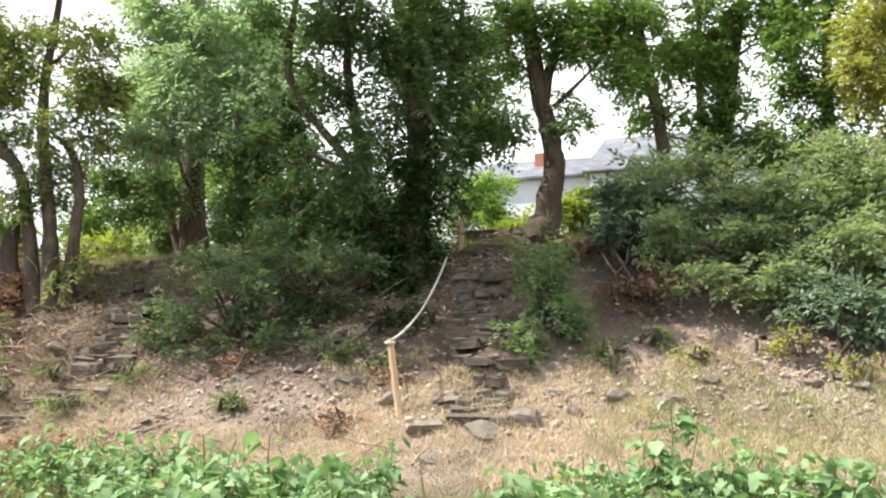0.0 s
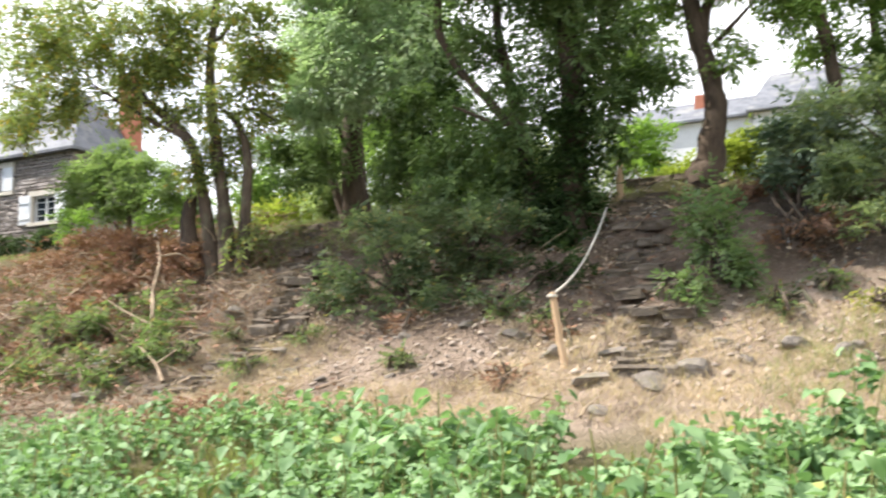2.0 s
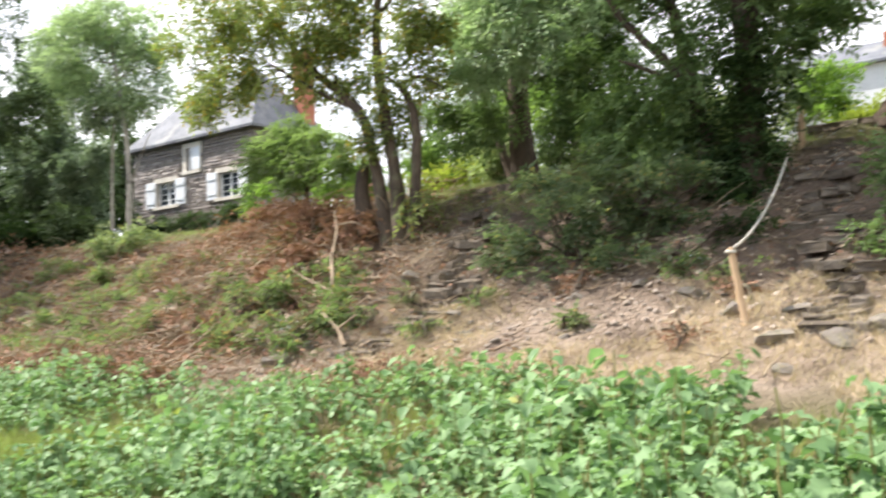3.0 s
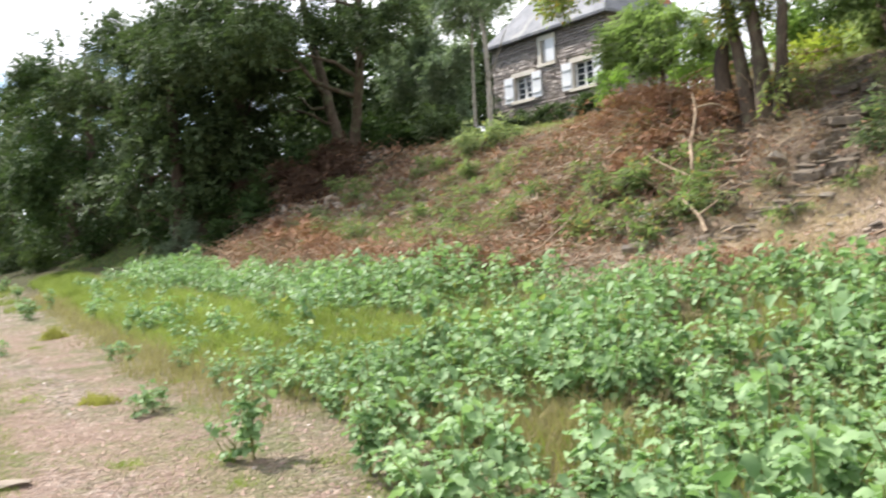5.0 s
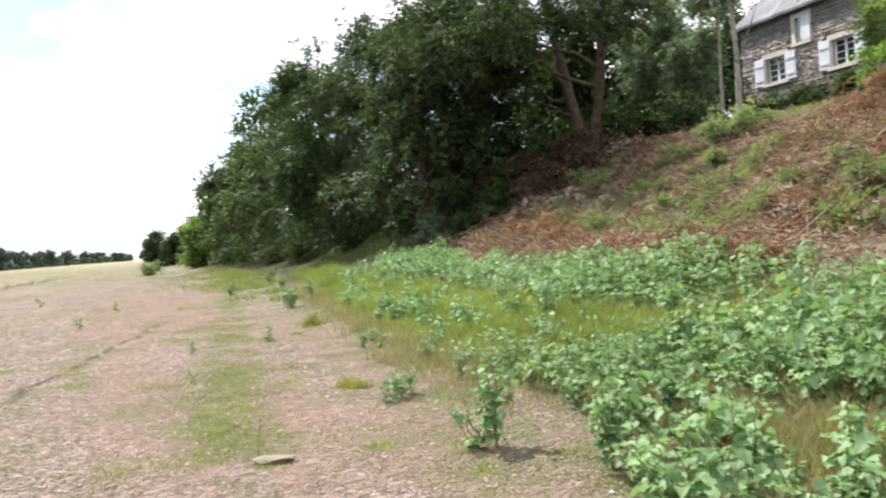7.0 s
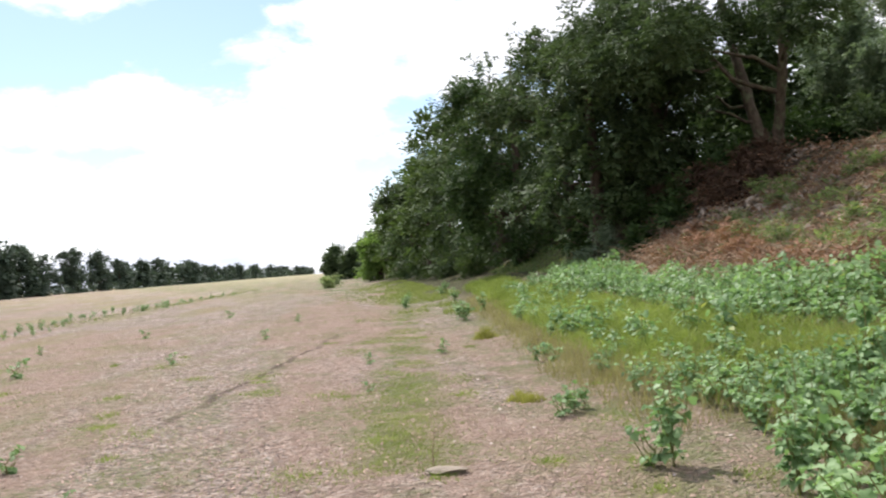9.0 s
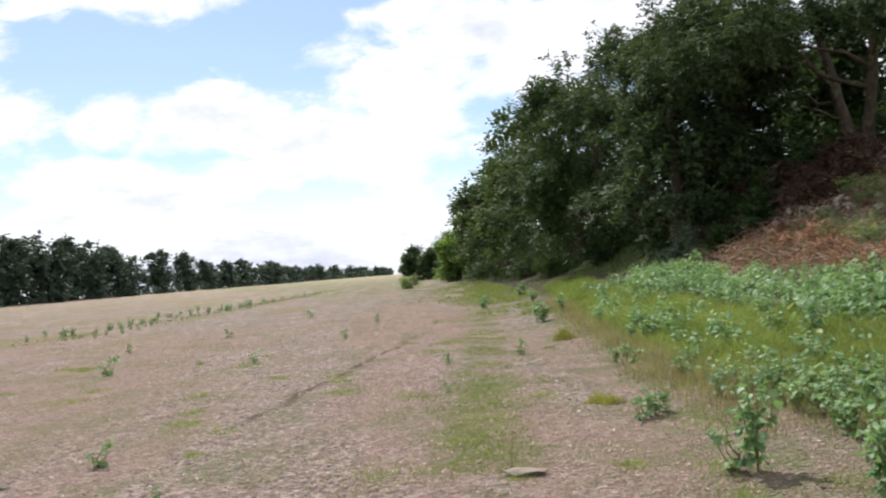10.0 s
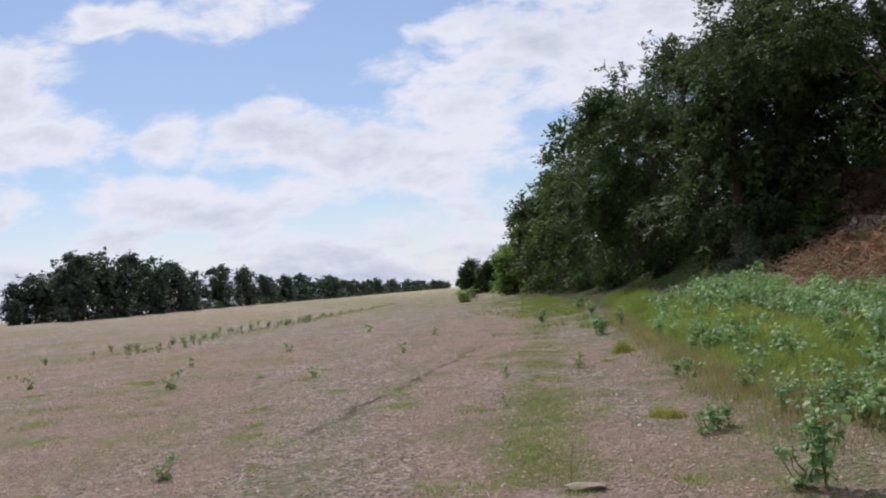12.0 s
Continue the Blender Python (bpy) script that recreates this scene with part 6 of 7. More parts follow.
POST_FOOT, POST_TOP = (-3.67, 10.6, Z(-3.67, 10.6)), (-3.8, 10.6, 2.33)
round_post("wooden_post", "peeled round wooden post leaning at the foot of the steps", POST_FOOT, POST_TOP, 0.042)
UP_FOOT, UP_TOP = (-4.3, 15.5, Z(-4.3, 15.5)), (-4.28, 15.5, 4.83)
round_post("wooden_post", "short wooden post at the head of the steps", UP_FOOT, UP_TOP, 0.06)


def rope():
    th = thing("hand_rope", POST_TOP, "pale sagging rope strung between two wooden posts", "rope")
    a, b = Vector((0, 0, -0.02)), Vector(UP_TOP) - Vector(POST_TOP) + Vector((0, -0.05, -0.06))
    p = curve_pts(a, b, 40, 0.38)
    v, f = tube(p, np.full(40, 0.016), 8, 1)
    mesh_object("strand", v, f, M_ROPE, th, smooth=True)
    ang = np.linspace(0, 4 * np.pi, 40)
    ring = np.stack([np.cos(ang) * 0.052, np.sin(ang) * 0.052, -0.03 - 0.02 * np.linspace(0, 1, 40)], 1)
    v, f = tube(ring, np.full(40, 0.014), 6, 1)
    mesh_object("knot", v, f, M_ROPE, th, smooth=True)


rope()

# ---------------------------------------------------------------- stones
rocks = [rock_mesh("boulder", 500 + i, M_ROCK if i < 6 else M_ROCK_PALE, 9 + i % 4) for i in range(7)]


def boulder(x, y, s, rng, flat=0.45, label="grey weathered stone half sunk in the bank", group="stones at the foot of the bank"):
    ob = new("boulder", rocks[int(rng.integers(5 if "grey" in label else 7))])
    ob.matrix_world = pose(x, y, land1(x, y) + s * flat * 0.02, rng.uniform(-15, 15), rng.uniform(-15, 15), rng.uniform(0, 360)) @ Matrix.Diagonal((s, s * rng.uniform(0.6, 1.0), s * flat, 1))
    return tagged(ob, label, "stone", group)


rng_b = np.random.default_rng(9)
for x, y, s in ((-2.15, 10.6, 0.75), (-2.6, 10.25, 0.8), (-3.3, 10.3, 0.7), (-3.9, 10.9, 0.6), (-3.2, 10.9, 0.5), (-2.0, 11.2, 0.45), (-1.7, 10.9, 0.4), (-1.2, 11.1, 0.6), (-0.7, 10.9, 0.55), (-0.2, 11.2, 0.35), (0.3, 11.6, 0.3),
                (0.9, 11.3, 0.4), (-4.6, 11.3, 0.5), (-5.4, 11.6, 0.4), (-9.7, 12.2, 0.9), (-9.9, 11.7, 0.5), (-8.0, 11.0, 0.45), (-7.6, 10.7, 0.4), (-10.4, 9.9, 0.8), (-10.2, 10.4, 0.5), (-9.0, 9.7, 0.5), (-3.0, 9.6, 0.5)):
    boulder(x, y, s * 0.72, rng_b)
for _ in range(30):
    x = rng_b.uniform(-9, 3)
    boulder(x, rng_b.uniform(10.3, 11.8), rng_b.uniform(0.10, 0.26), rng_b, 0.5, "small grey stone lying on the dry bank")
for _ in range(60):
    x = rng_b.uniform(-29.5, -14)
    y = 11.5 + (x + 29) * 0.11 + rng_b.normal() * 0.7
    boulder(x, y, rng_b.uniform(0.15, 0.42), rng_b, 0.5, "pale angular rubble stone on the bare slope", "rubble on the bare slope")

r = np.random.default_rng(21)
n = 2400
x, y = r.uniform(-9.5, 1.5, n), r.normal(11.0, 0.55, n)
scatter_solid("rubble", "broken stone and gravel at the foot of the bank", "rubble", x, y, 0.025 + 0.12 * r.random(n) ** 3, M_RUBBLE, 22)
n = 6000
x = r.uniform(-31, -12, n)
y = 12.0 + (x + 29) * 0.08 + r.normal(size=n) * 1.1
scatter_solid("rubble", "pale stone rubble spilled down the cleared slope", "rubble", x, y, 0.03 + 0.2 * r.random(n) ** 3, M_RUBBLE, 23)
# pebbles, thinning out with distance from the walked bar
n = 40000
u = r.random(n)
x = -3.5 - 34 * u ** 1.7
y = r.uniform(-1, 1, n) * (3.0 + 0.42 * -x) - 2.0
keep = y < 3.4
x, y = x[keep], y[keep]
scatter_solid("gravel", "pinkish tan river pebbles on the dry bar", "gravel", x, y, (0.010 + 0.028 * r.random(len(x)) ** 2.5) * (1 + -x * 0.04), M_PEBBLE, 24, 0.8, 0.35, True)

slab = new("flat_stone", rocks[0].copy())
slab.data.materials[0] = M_ROCK_PALE
slab.matrix_world = pose(-7.32, 0.82, 0.02, 0, 0, 70) @ Matrix.Diagonal((0.34, 0.24, 0.05, 1))
tagged(slab, "flat pale grey stone lying on the gravel", "stone")
stalk = thing("dry_stalk", (-7.55, 0.75, 0.0), "thin dry brown stalk with a bent side shoot in the gravel", "stalk")
for name, pts, rad in (("stem", [(0, 0, -0.03), (0.01, 0.0, 0.12), (-0.01, 0.02, 0.22), (0.02, 0.03, 0.30)], 0.006), ("shoot", [(0.0, 0.01, 0.1), (0.03, 0.07, 0.16), (0.03, 0.1, 0.2)], 0.004)):
    v, f = tube(np.array(pts), np.linspace(rad, rad * 0.5, len(pts)), 5, 5, 0.08)
    mesh_object(name, v, f, M_TWIG, stalk, smooth=True)
stone2 = new("flat_stone", rocks[4])
stone2.matrix_world = pose(-8.4, -3.6, 0.02, 0, 0, 80) @ Matrix.Diagonal((0.22, 0.15, 0.06, 1))
tagged(stone2, "small dark stone lying on the gravel", "stone")

# ---------------------------------------------------------------- cleared slope: brush, litter, weeds
def patch(cx, cy, sx, sy, n, rr):
    return cx + rr.normal(size=n) * sx, cy + rr.normal(size=n) * sy


rr = np.random.default_rng(31)
for i, (cx, cy, sx, sy, n) in enumerate(((-14.3, 14.0, 1.7, 0.8, 1100), (-25.5, 10.4, 2.6, 0.6, 1200), (-20.5, 12.6, 3.8, 1.3, 1500), (-17.0, 11.0, 3.0, 0.9, 1200), (-13.0, 11.6, 1.8, 0.9, 800),
                                         (-14.5, 9.1, 1.8, 0.35, 600), (-19.5, 9.5, 2.2, 0.4, 600), (-18.0, 14.2, 2.8, 0.7, 700), (-31.0, 13.4, 2.0, 1.1, 700))):
    x, y = patch(cx, cy, sx, sy, n, rr)
    sticks("brushwood", "tangle of dry cut branches on the cleared slope", "brushwood", x, y, 0.5, 0.011, M_TWIG if i < 8 else M_BARK_DARK, 600 + i, 0.45 if i in (0, 1, 5, 6, 8) else 0.2)
    x, y = patch(cx, cy, sx, sy, n * 4, rr)
    c = np.stack([x, y, land(x, y) + rr.uniform(0.02, 0.5 if i in (0, 1, 5, 6, 8) else 0.22, len(x))], 1)
    v, f = leaf_cloud(c, 1, 0.03, 0.10, rr, 0.5, twig=1)
    tagged(mesh_object("leaf_litter", v, f, M_DEAD), "withered red-brown leaves on cut brush", "dead leaves", kind="stuff")
n = 10000
x, y = rr.uniform(-27.5, 3, n), rr.uniform(9.6, 15.6, n)
x, y = x[(y > 11.4) | (x < -9)], y[(y > 11.4) | (x < -9)]
c = np.stack([x, y, land(x, y) + 0.02], 1)
v, f = leaf_cloud(c, 1, 0.02, 0.075, rr, 0.5, twig=1)
tagged(mesh_object("leaf_litter", v, f, M_DEAD), "scattered dry brown leaves on the slope", "dead leaves", kind="stuff")
n = 2300
x, y = rr.uniform(-27, -3.5, n), rr.uniform(9.4, 15.8, n)
sticks("brushwood", "scattered pale twigs on the slope", "brushwood", x, y, 0.42, 0.006, M_TWIG, 620, 0.12)


n = 26000
x, y = rr.uniform(-31, 3, n), rr.uniform(9.2, 15.8, n)
k = ((x > -26.5) | (y < 11.2)) & (field_noise(x, y, 0.7, 51) > 0.3) & ((y > 10.8 + rr.random(n)) | (x < -9))
c = np.stack([x, y, land(x, y) + 0.03 + 0.07 * rr.random(n)], 1)[k]
v, f = leaf_cloud(c, 1, 0.02, 0.085, rr, 0.38, twig=1)
tagged(mesh_object("leaf_litter", v, f, M_LITTER), "pale tan dry leaf and bark litter on the slope", "litter", kind="stuff")


x, y = patch(-7.9, 9.25, 0.9, 0.35, 1800, rr)
c = np.stack([x, y, land(x, y) + 0.03 + 0.08 * rr.random(len(x))], 1)
v, f = leaf_cloud(c, 1, 0.02, 0.09, rr, 0.5, twig=1)
tagged(mesh_object("leaf_litter", v, f, M_DEAD), "patch of withered red-brown leaves at the foot of the bank", "dead leaves", kind="stuff")


def dead_branch(label, knots, forks, r):
    th = thing("dead_branch", knots[0], label, "branch")
    o = np.array(knots[0])
    for name, k, rad in (("limb", knots, r), *((("fork", q, r * 0.55)) for q in forks)):
        k = np.array(k, float)
        t = np.linspace(0, len(k) - 1, (len(k) - 1) * 4 + 1)
        p = np.stack([np.interp(t, np.arange(len(k)), k[:, c]) for c in range(3)], 1)
        p[1:-1] = (p[:-2] + 2 * p[1:-1] + p[2:]) / 4
        v, f = tube(p - o, np.linspace(rad, rad * 0.45, len(p)), 7, 3, 0.06)
        mesh_object(name, v, f, M_TWIG, th, smooth=True)


dead_branch("pale crooked dead branch standing in the slope", [(-10.75, 11.4, 1.95), (-10.9, 11.6, 2.5), (-11.3, 12.0, 2.75), (-11.35, 12.2, 3.2), (-11.6, 12.5, 3.45), (-11.75, 12.6, 3.72)],
            [[(-11.6, 12.5, 3.45), (-11.35, 12.7, 3.5), (-11.1, 12.9, 3.3)], [(-10.8, 11.5, 2.2), (-11.6, 11.6, 2.5), (-12.2, 11.8, 2.75)]], 0.035)
dead_branch("pale fallen branch at the foot of the slope", [(-9.3, 10.1, 1.35), (-9.7, 10.4, 1.6), (-10.3, 10.7, 1.85)], [[(-9.7, 10.4, 1.6), (-9.5, 10.6, 1.8)]], 0.035)
dead_branch("crooked fallen stick on the path", [(-3.05, 9.2, 0.98), (-3.1, 9.5, 1.05), (-3.05, 9.8, 1.14)], [], 0.018)

stump = thing("tree_stump", (-11.9, 13.6, Z(-11.9, 13.6)), "broken dark stump of a dead tree", "stump")
v, f = tube(np.array([(0, 0, -0.15), (0.02, 0, 0.4), (-0.05, 0, 0.85), (-0.02, 0, 1.15), (0.05, 0.02, 1.35)]), (0.24, 0.19, 0.16, 0.14, 0.05), 9, 7, 0.14)
mesh_object("trunk", v, f, M_BARK_DARK, stump, smooth=True)

for i, (x, y, s) in enumerate(((-12.7, 11.2, 0.8), (-12.0, 11.5, 0.5), (-14.6, 11.0, 0.7), (-16.5, 11.2, 0.6), (-11.3, 10.9, 0.45), (-10.4, 10.9, 0.35), (-22.0, 11.0, 0.8), (-19.0, 10.6, 0.6), (-12.4, 12.6, 0.45), (-9.6, 10.9, 0.3), (-1.3, 11.7, 0.3), (-17.8, 12.4, 0.5), (-14.0, 12.3, 0.5), (-24.0, 11.2, 0.6), (-15.4, 11.7, 0.55), (-18.5, 11.4, 0.5), (-20.5, 11.9, 0.45), (-13.3, 13.2, 0.4), (-16.3, 13.4, 0.4), (-26.5, 11.8, 0.7), (-21.0, 13.6, 0.4), (-8.3, 10.6, 0.25), (-6.0, 10.9, 0.25))):
    bush("weed_clump", "low green weeds among dry brush on the slope", (x, y, Z(x, y)), [(x, y, Z(x, y) + 0.16 * s / 0.5, s * 1.1, s * 0.8, 0.22 * s / 0.5, int(50 * s))], M_WEED, 0.075, 30, 0.14, 7, 700 + i, "weeds on the slope")

n = 2600
x, y = rr.uniform(-30, -14, n), rr.uniform(11.0, 15.4, n)
k = field_noise(x, y, 0.5, 95) > 0.35
scatter_solid("rubble", "broken stones showing through the cleared slope", "rubble", x[k], y[k], 0.05 + 0.22 * rr.random(k.sum()) ** 2, M_RUBBLE, 27)
n = 12000
x, y = rr.uniform(-31, -12, n), rr.uniform(10.6, 15.9, n)
k = field_noise(x, y, 0.6, 96) > 0.3
c = np.stack([x, y, land(x, y) + 0.02 + 0.12 * rr.random(n)], 1)[k]
v, f = leaf_cloud(c, 1, 0.03, 0.12, rr, 0.5, twig=1)
tagged(mesh_object("leaf_litter", v, f, M_DEAD), "curled brown leaves over the cleared slope", "dead leaves", kind="stuff")

# knee-high tangles all over the cleared slope, withered or green
for i in range(64):
    x = -27.5 + 17.0 * rr.random()
    y = 10.2 + 4.4 * rr.random() + 0.03 * (x + 18)
    s = 0.28 + 0.34 * rr.random()
    dead = field_noise(x, y, 0.35, 91) + 0.25 * rr.random() > 0.5
    mat = (M_DEAD if rr.random() < 0.6 else M_LITTER) if dead else M_WEED
    bush("weed_clump", "low withered brown tangle on the cleared slope" if dead else "low green tangle of weeds on the cleared slope", (x, y, Z(x, y)),
         [(x, y, Z(x, y) + 0.28 * s, s * 1.2, s * 0.9, s * 0.5, int(60 * s))], mat, 0.085, 21, 0.14, 5, 1700 + i, "weeds on the slope", bark=M_TWIG)

# straggling weeds over the slope
n = 1100
x, y = rr.uniform(-27, -10, n), rr.uniform(9.9, 13.8, n)
k = field_noise(x, y, 0.45, 71) + 0.3 * field_noise(x, y, 1.8, 72) > 0.66 + 0.04 * (y - 9.9)
c = np.stack([x, y, land(x, y) + rr.uniform(0.03, 0.3, n)], 1)[k]
v, f = leaf_cloud(c, 46, 0.2, 0.10, rr, 0.4, 0.0)
tagged(mesh_object("slope_weeds", v, f, M_WEED), "straggling low green weeds on the cleared slope", "weeds", kind="stuff")
n = 900
x = rr.uniform(-27, -15, n)
y = 12.4 + (x + 27) * -0.03 + rr.normal(size=n) * 0.4
scatter_solid("rubble", "line of pale broken stone across the slope", "rubble", x, y, 0.07 + 0.3 * rr.random(n) ** 2, M_RUBBLE, 26)


def brush_heap(x, y, blobs, seed, bark=M_TWIG, leaf=M_DEAD):
    bush("brush_heap", "heap of cut branches with withered red-brown leaves" if leaf is M_DEAD else "heap of withered brushwood coloured dark for shade below the wood", (x, y, Z(x, y)), blobs, leaf, 0.085, 26, 0.15, 10, seed, "heaps of cut brush", bark=bark)


brush_heap(-13.6, 14.0, [(-13.4, 13.8, 3.8, 1.4, 0.8, 0.5, 120), (-12.4, 13.3, 3.4, 0.9, 0.6, 0.4, 60), (-15.0, 14.3, 4.0, 1.0, 0.6, 0.4, 50)], 771)
brush_heap(-24.6, 10.3, [(-24.6, 10.3, 1.6, 1.8, 0.6, 0.5, 90), (-22.3, 10.0, 1.4, 1.2, 0.5, 0.42, 60), (-26.6, 10.7, 1.6, 1.0, 0.5, 0.4, 40)], 772)
brush_heap(-17.6, 9.6, [(-17.8, 9.6, 1.15, 1.3, 0.5, 0.36, 60), (-15.9, 9.7, 1.15, 0.9, 0.4, 0.3, 34)], 773)
brush_heap(-13.6, 8.9, [(-13.6, 8.9, 0.95, 1.1, 0.4, 0.3, 60), (-15.2, 9.0, 1.0, 0.9, 0.4, 0.35, 50), (-12.2, 9.0, 0.9, 0.7, 0.35, 0.22, 30)], 776)
brush_heap(-19.6, 9.5, [(-19.6, 9.5, 1.15, 1.2, 0.45, 0.36, 60), (-21.4, 9.8, 1.3, 1.0, 0.4, 0.34, 46)], 777)
brush_heap(-12.0, 13.2, [(-12.0, 13.2, 3.3, 0.8, 0.5, 0.35, 60), (-13.0, 12.6, 2.9, 0.9, 0.5, 0.3, 50), (-16.4, 14.4, 3.9, 1.1, 0.5, 0.3, 56)], 778)
# heaps below the wood, coloured dark in place of its shade
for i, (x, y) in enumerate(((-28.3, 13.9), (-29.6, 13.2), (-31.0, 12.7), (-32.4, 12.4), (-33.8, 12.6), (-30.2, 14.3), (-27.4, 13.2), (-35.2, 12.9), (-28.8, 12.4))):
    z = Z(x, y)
    brush_heap(x, y, [(x, y, z + 0.35, 0.95, 0.7, 0.45, 80), (x + 0.4, y + 0.2, z + 0.7, 0.5, 0.4, 0.3, 26)], 1780 + i, M_BARK_DARK, M_SHADE_BRUSH)
brush_heap(-26.0, 11.3, [(-26.0, 11.3, 2.0, 1.6, 0.6, 0.4, 70)], 774)
brush_heap(-1.3, 13.3, [(-1.3, 13.2, 3.05, 0.7, 0.5, 0.35, 46), (-1.7, 14.9, 4.2, 0.7, 0.5, 0.25, 36)], 775, M_BARK_DARK)
for i, (x, y, s, mat) in enumerate(((-0.4, 11.6, 0.22, M_LEAF_YELLOW), (0.6, 11.9, 0.25, M_LEAF_YELLOW), (-0.9, 12.0, 0.3, M_WEED), (1.3, 11.2, 0.2, M_LEAF_YELLOW), (2.4, 11.0, 0.5, M_WEED), (-4.2, 11.6, 0.3, M_WEED), (-3.9, 11.2, 0.22, M_DEAD), (-6.2, 11.6, 0.4, M_DEAD), (-5.0, 11.9, 0.4, M_WEED), (-7.9, 11.4, 0.3, M_WEED), (-4.3, 10.3, 0.25, M_DEAD), (-9.2, 11.4, 0.2, M_WEED))):
    bush("weed_clump", "small clump of weeds and dry leaves on the bank", (x, y, Z(x, y)), [(x, y, Z(x, y) + 0.09, s * 1.2, s * 0.8, 0.11, int(36 * s) + 5)], mat, 0.065, 20, 0.11, 4, 740 + i, "weeds on the slope")

# ---------------------------------------------------------------- grass
rg = np.random.default_rng(41)


def masked(n, x0, x1, y0, y1, scale, cut, seed):
    x, y = rg.uniform(x0, x1, n), rg.uniform(y0, y1, n)
    k = field_noise(x, y, scale, seed) + 0.35 * field_noise(x, y, scale * 4, seed + 1) > cut + 0.25 * rg.random(n)
    return x[k], y[k]


x, y = masked(50000, -9.5, 5.0, 8.4, 11.6, 0.8, 0.50, 1)
blades("dry_grass", "sun-bleached straw-coloured grass at the foot of the bank", "grass", x, y, 0.12, 0.005, M_STRAW, 801, 1.0)
x, y = masked(46000, -1.5, 9.0, 5.0, 11.4, 0.7, 0.42, 3)
blades("meadow_grass", "short half-dry meadow grass", "grass", x, y, 0.13, 0.0045, M_MEADOW, 802, 0.8)
n = 46000
x = -8.0 - 38 * rg.random(n) ** 1.25
lo = np.interp(-x, (8, 10, 12, 17, 24, 38, 46), (4.6, 4.2, 3.9, 4.2, 4.9, 6.2, 7.0))
hi = np.interp(-x, (8, 10, 13, 19, 25, 40, 46), (7.2, 7.0, 6.3, 6.5, 7.0, 7.8, 8.4))
y = lo + (hi - lo) * rg.random(n) + rg.normal(size=n) * 0.2
k = field_noise(x, y, 0.5, 5) + 0.4 * field_noise(x, y, 2.0, 6) > 0.3 + 0.25 * rg.random(n)
blades("river_grass", "fresh yellow-green grass along the edge of the weeds", "grass", x[k], y[k], 0.18 + 0.2 * field_noise(x[k], y[k], 0.9, 8), 0.0085, M_GRASS, 803, 0.6)
n = 6000
x = -9.0 - 26 * rg.random(n) ** 1.2
y = np.interp(-x, (8, 10, 12, 17, 24, 38), (4.2, 3.8, 3.5, 3.8, 4.5, 5.8)) + rg.normal(size=n) * 0.28
blades("dry_grass", "brown seeding grass at the edge of the gravel", "grass", x, y, 0.2, 0.005, M_STALK, 812, 0.5)
n = 6000
x = -33 - 20 * rg.random(n)
y = rg.uniform(9.2, 11.0, n)
blades("bank_grass", "green grass on the slope in the shade of the wood", "grass", x, y, 0.2, 0.012, M_WEED, 813, 0.5, simple=True)
x, y = masked(15000, -13, 1.0, 2.8, 8.2, 0.6, 0.4, 7)
blades("dry_grass", "dry brown stalks and straw beneath the green weeds", "grass", x, y, 0.26, 0.004, M_STALK, 804, 0.5)
x, y = masked(34000, -18, 0.5, 3.0, 8.2, 0.7, 0.5, 17)
k = y > 3.3 + np.clip(-x - 7, 0, 20) * 0.085 + 0.5 * rg.random(len(x))
x, y = x[k], y[k]
blades("river_grass", "tall green grass among the broad-leaved weeds", "grass", x, y, 0.24, 0.005, M_GRASS, 808, 0.4)
x, y = masked(26000, -26.5, -9.0, 9.4, 13.6, 0.7, 0.44, 23)
blades("dry_grass", "dry tan grass tufts on the cleared slope", "grass", x, y, 0.17, 0.005, M_LITTER, 810, 0.9)
n = 2600
x, y = -5.8 + rg.normal(size=n) * 0.75, 4.1 + rg.normal(size=n) * 0.3
blades("dry_grass", "patch of brown withered stalks between the weeds", "grass", x, y, 0.28, 0.005, M_STALK, 815, 0.5)
n = 15000
x = -28 - 66 * rg.random(n) ** 1.2
y = np.interp(-x, (34, 94), (5.8, 7.2)) - 2.0 * np.abs(rg.normal(size=n))
k = field_noise(x * 0.5, y, 0.7, 28) + 0.4 * field_noise(x, y, 2.2, 29) > 0.55 + 0.4 * np.clip((x + 55) / 25, 0, 1)
blades("river_grass", "low green growth at the foot of the wood up river", "grass", x[k], y[k], 0.16, 0.02, M_TURF, 816, 0.6, simple=True)
# worn turf strip and tufts on the gravel
n = 52000
x = -5.5 - 60 * rg.random(n) ** 1.7
y = -0.1 + -x * 0.083 + rg.normal(size=n) * (0.2 + -x * 0.009)
k = field_noise(x * 0.7, y, 1.3, 9) + 0.3 * field_noise(x, y, 4.0, 10) > 0.58
blades("turf", "thin short green turf along a wheel track in the gravel", "grass", x[k], y[k], 0.045, 0.004, M_TURF, 805, 0.8, simple=True)
n = 60000
x = -5.0 - 45 * rg.random(n) ** 1.6
y = rg.uniform(-1, 1, n) * (3.0 + 0.4 * -x) - 1.0
k = (field_noise(x * 0.45, y, 1.0, 12) + 0.4 * field_noise(x, y, 3.2, 13) > 0.78) & (y < 3.6 + np.clip(-x - 8, 0, 20) * 0.07)
blades("turf", "scattered short turf on the gravel bar", "grass", x[k], y[k], 0.04, 0.004, M_TURF, 806, 0.8, simple=True)
x, y = masked(20000, -24, 6, 15.2, 18.0, 0.6, 0.3, 15)
blades("bank_grass", "dry grass along the top of the bank", "grass", x, y, 0.13, 0.005, M_MEADOW, 807, 0.6, simple=True)
n = 7000
x, y = rg.uniform(-13, -6.5, n), rg.uniform(14.0, 16.2, n)
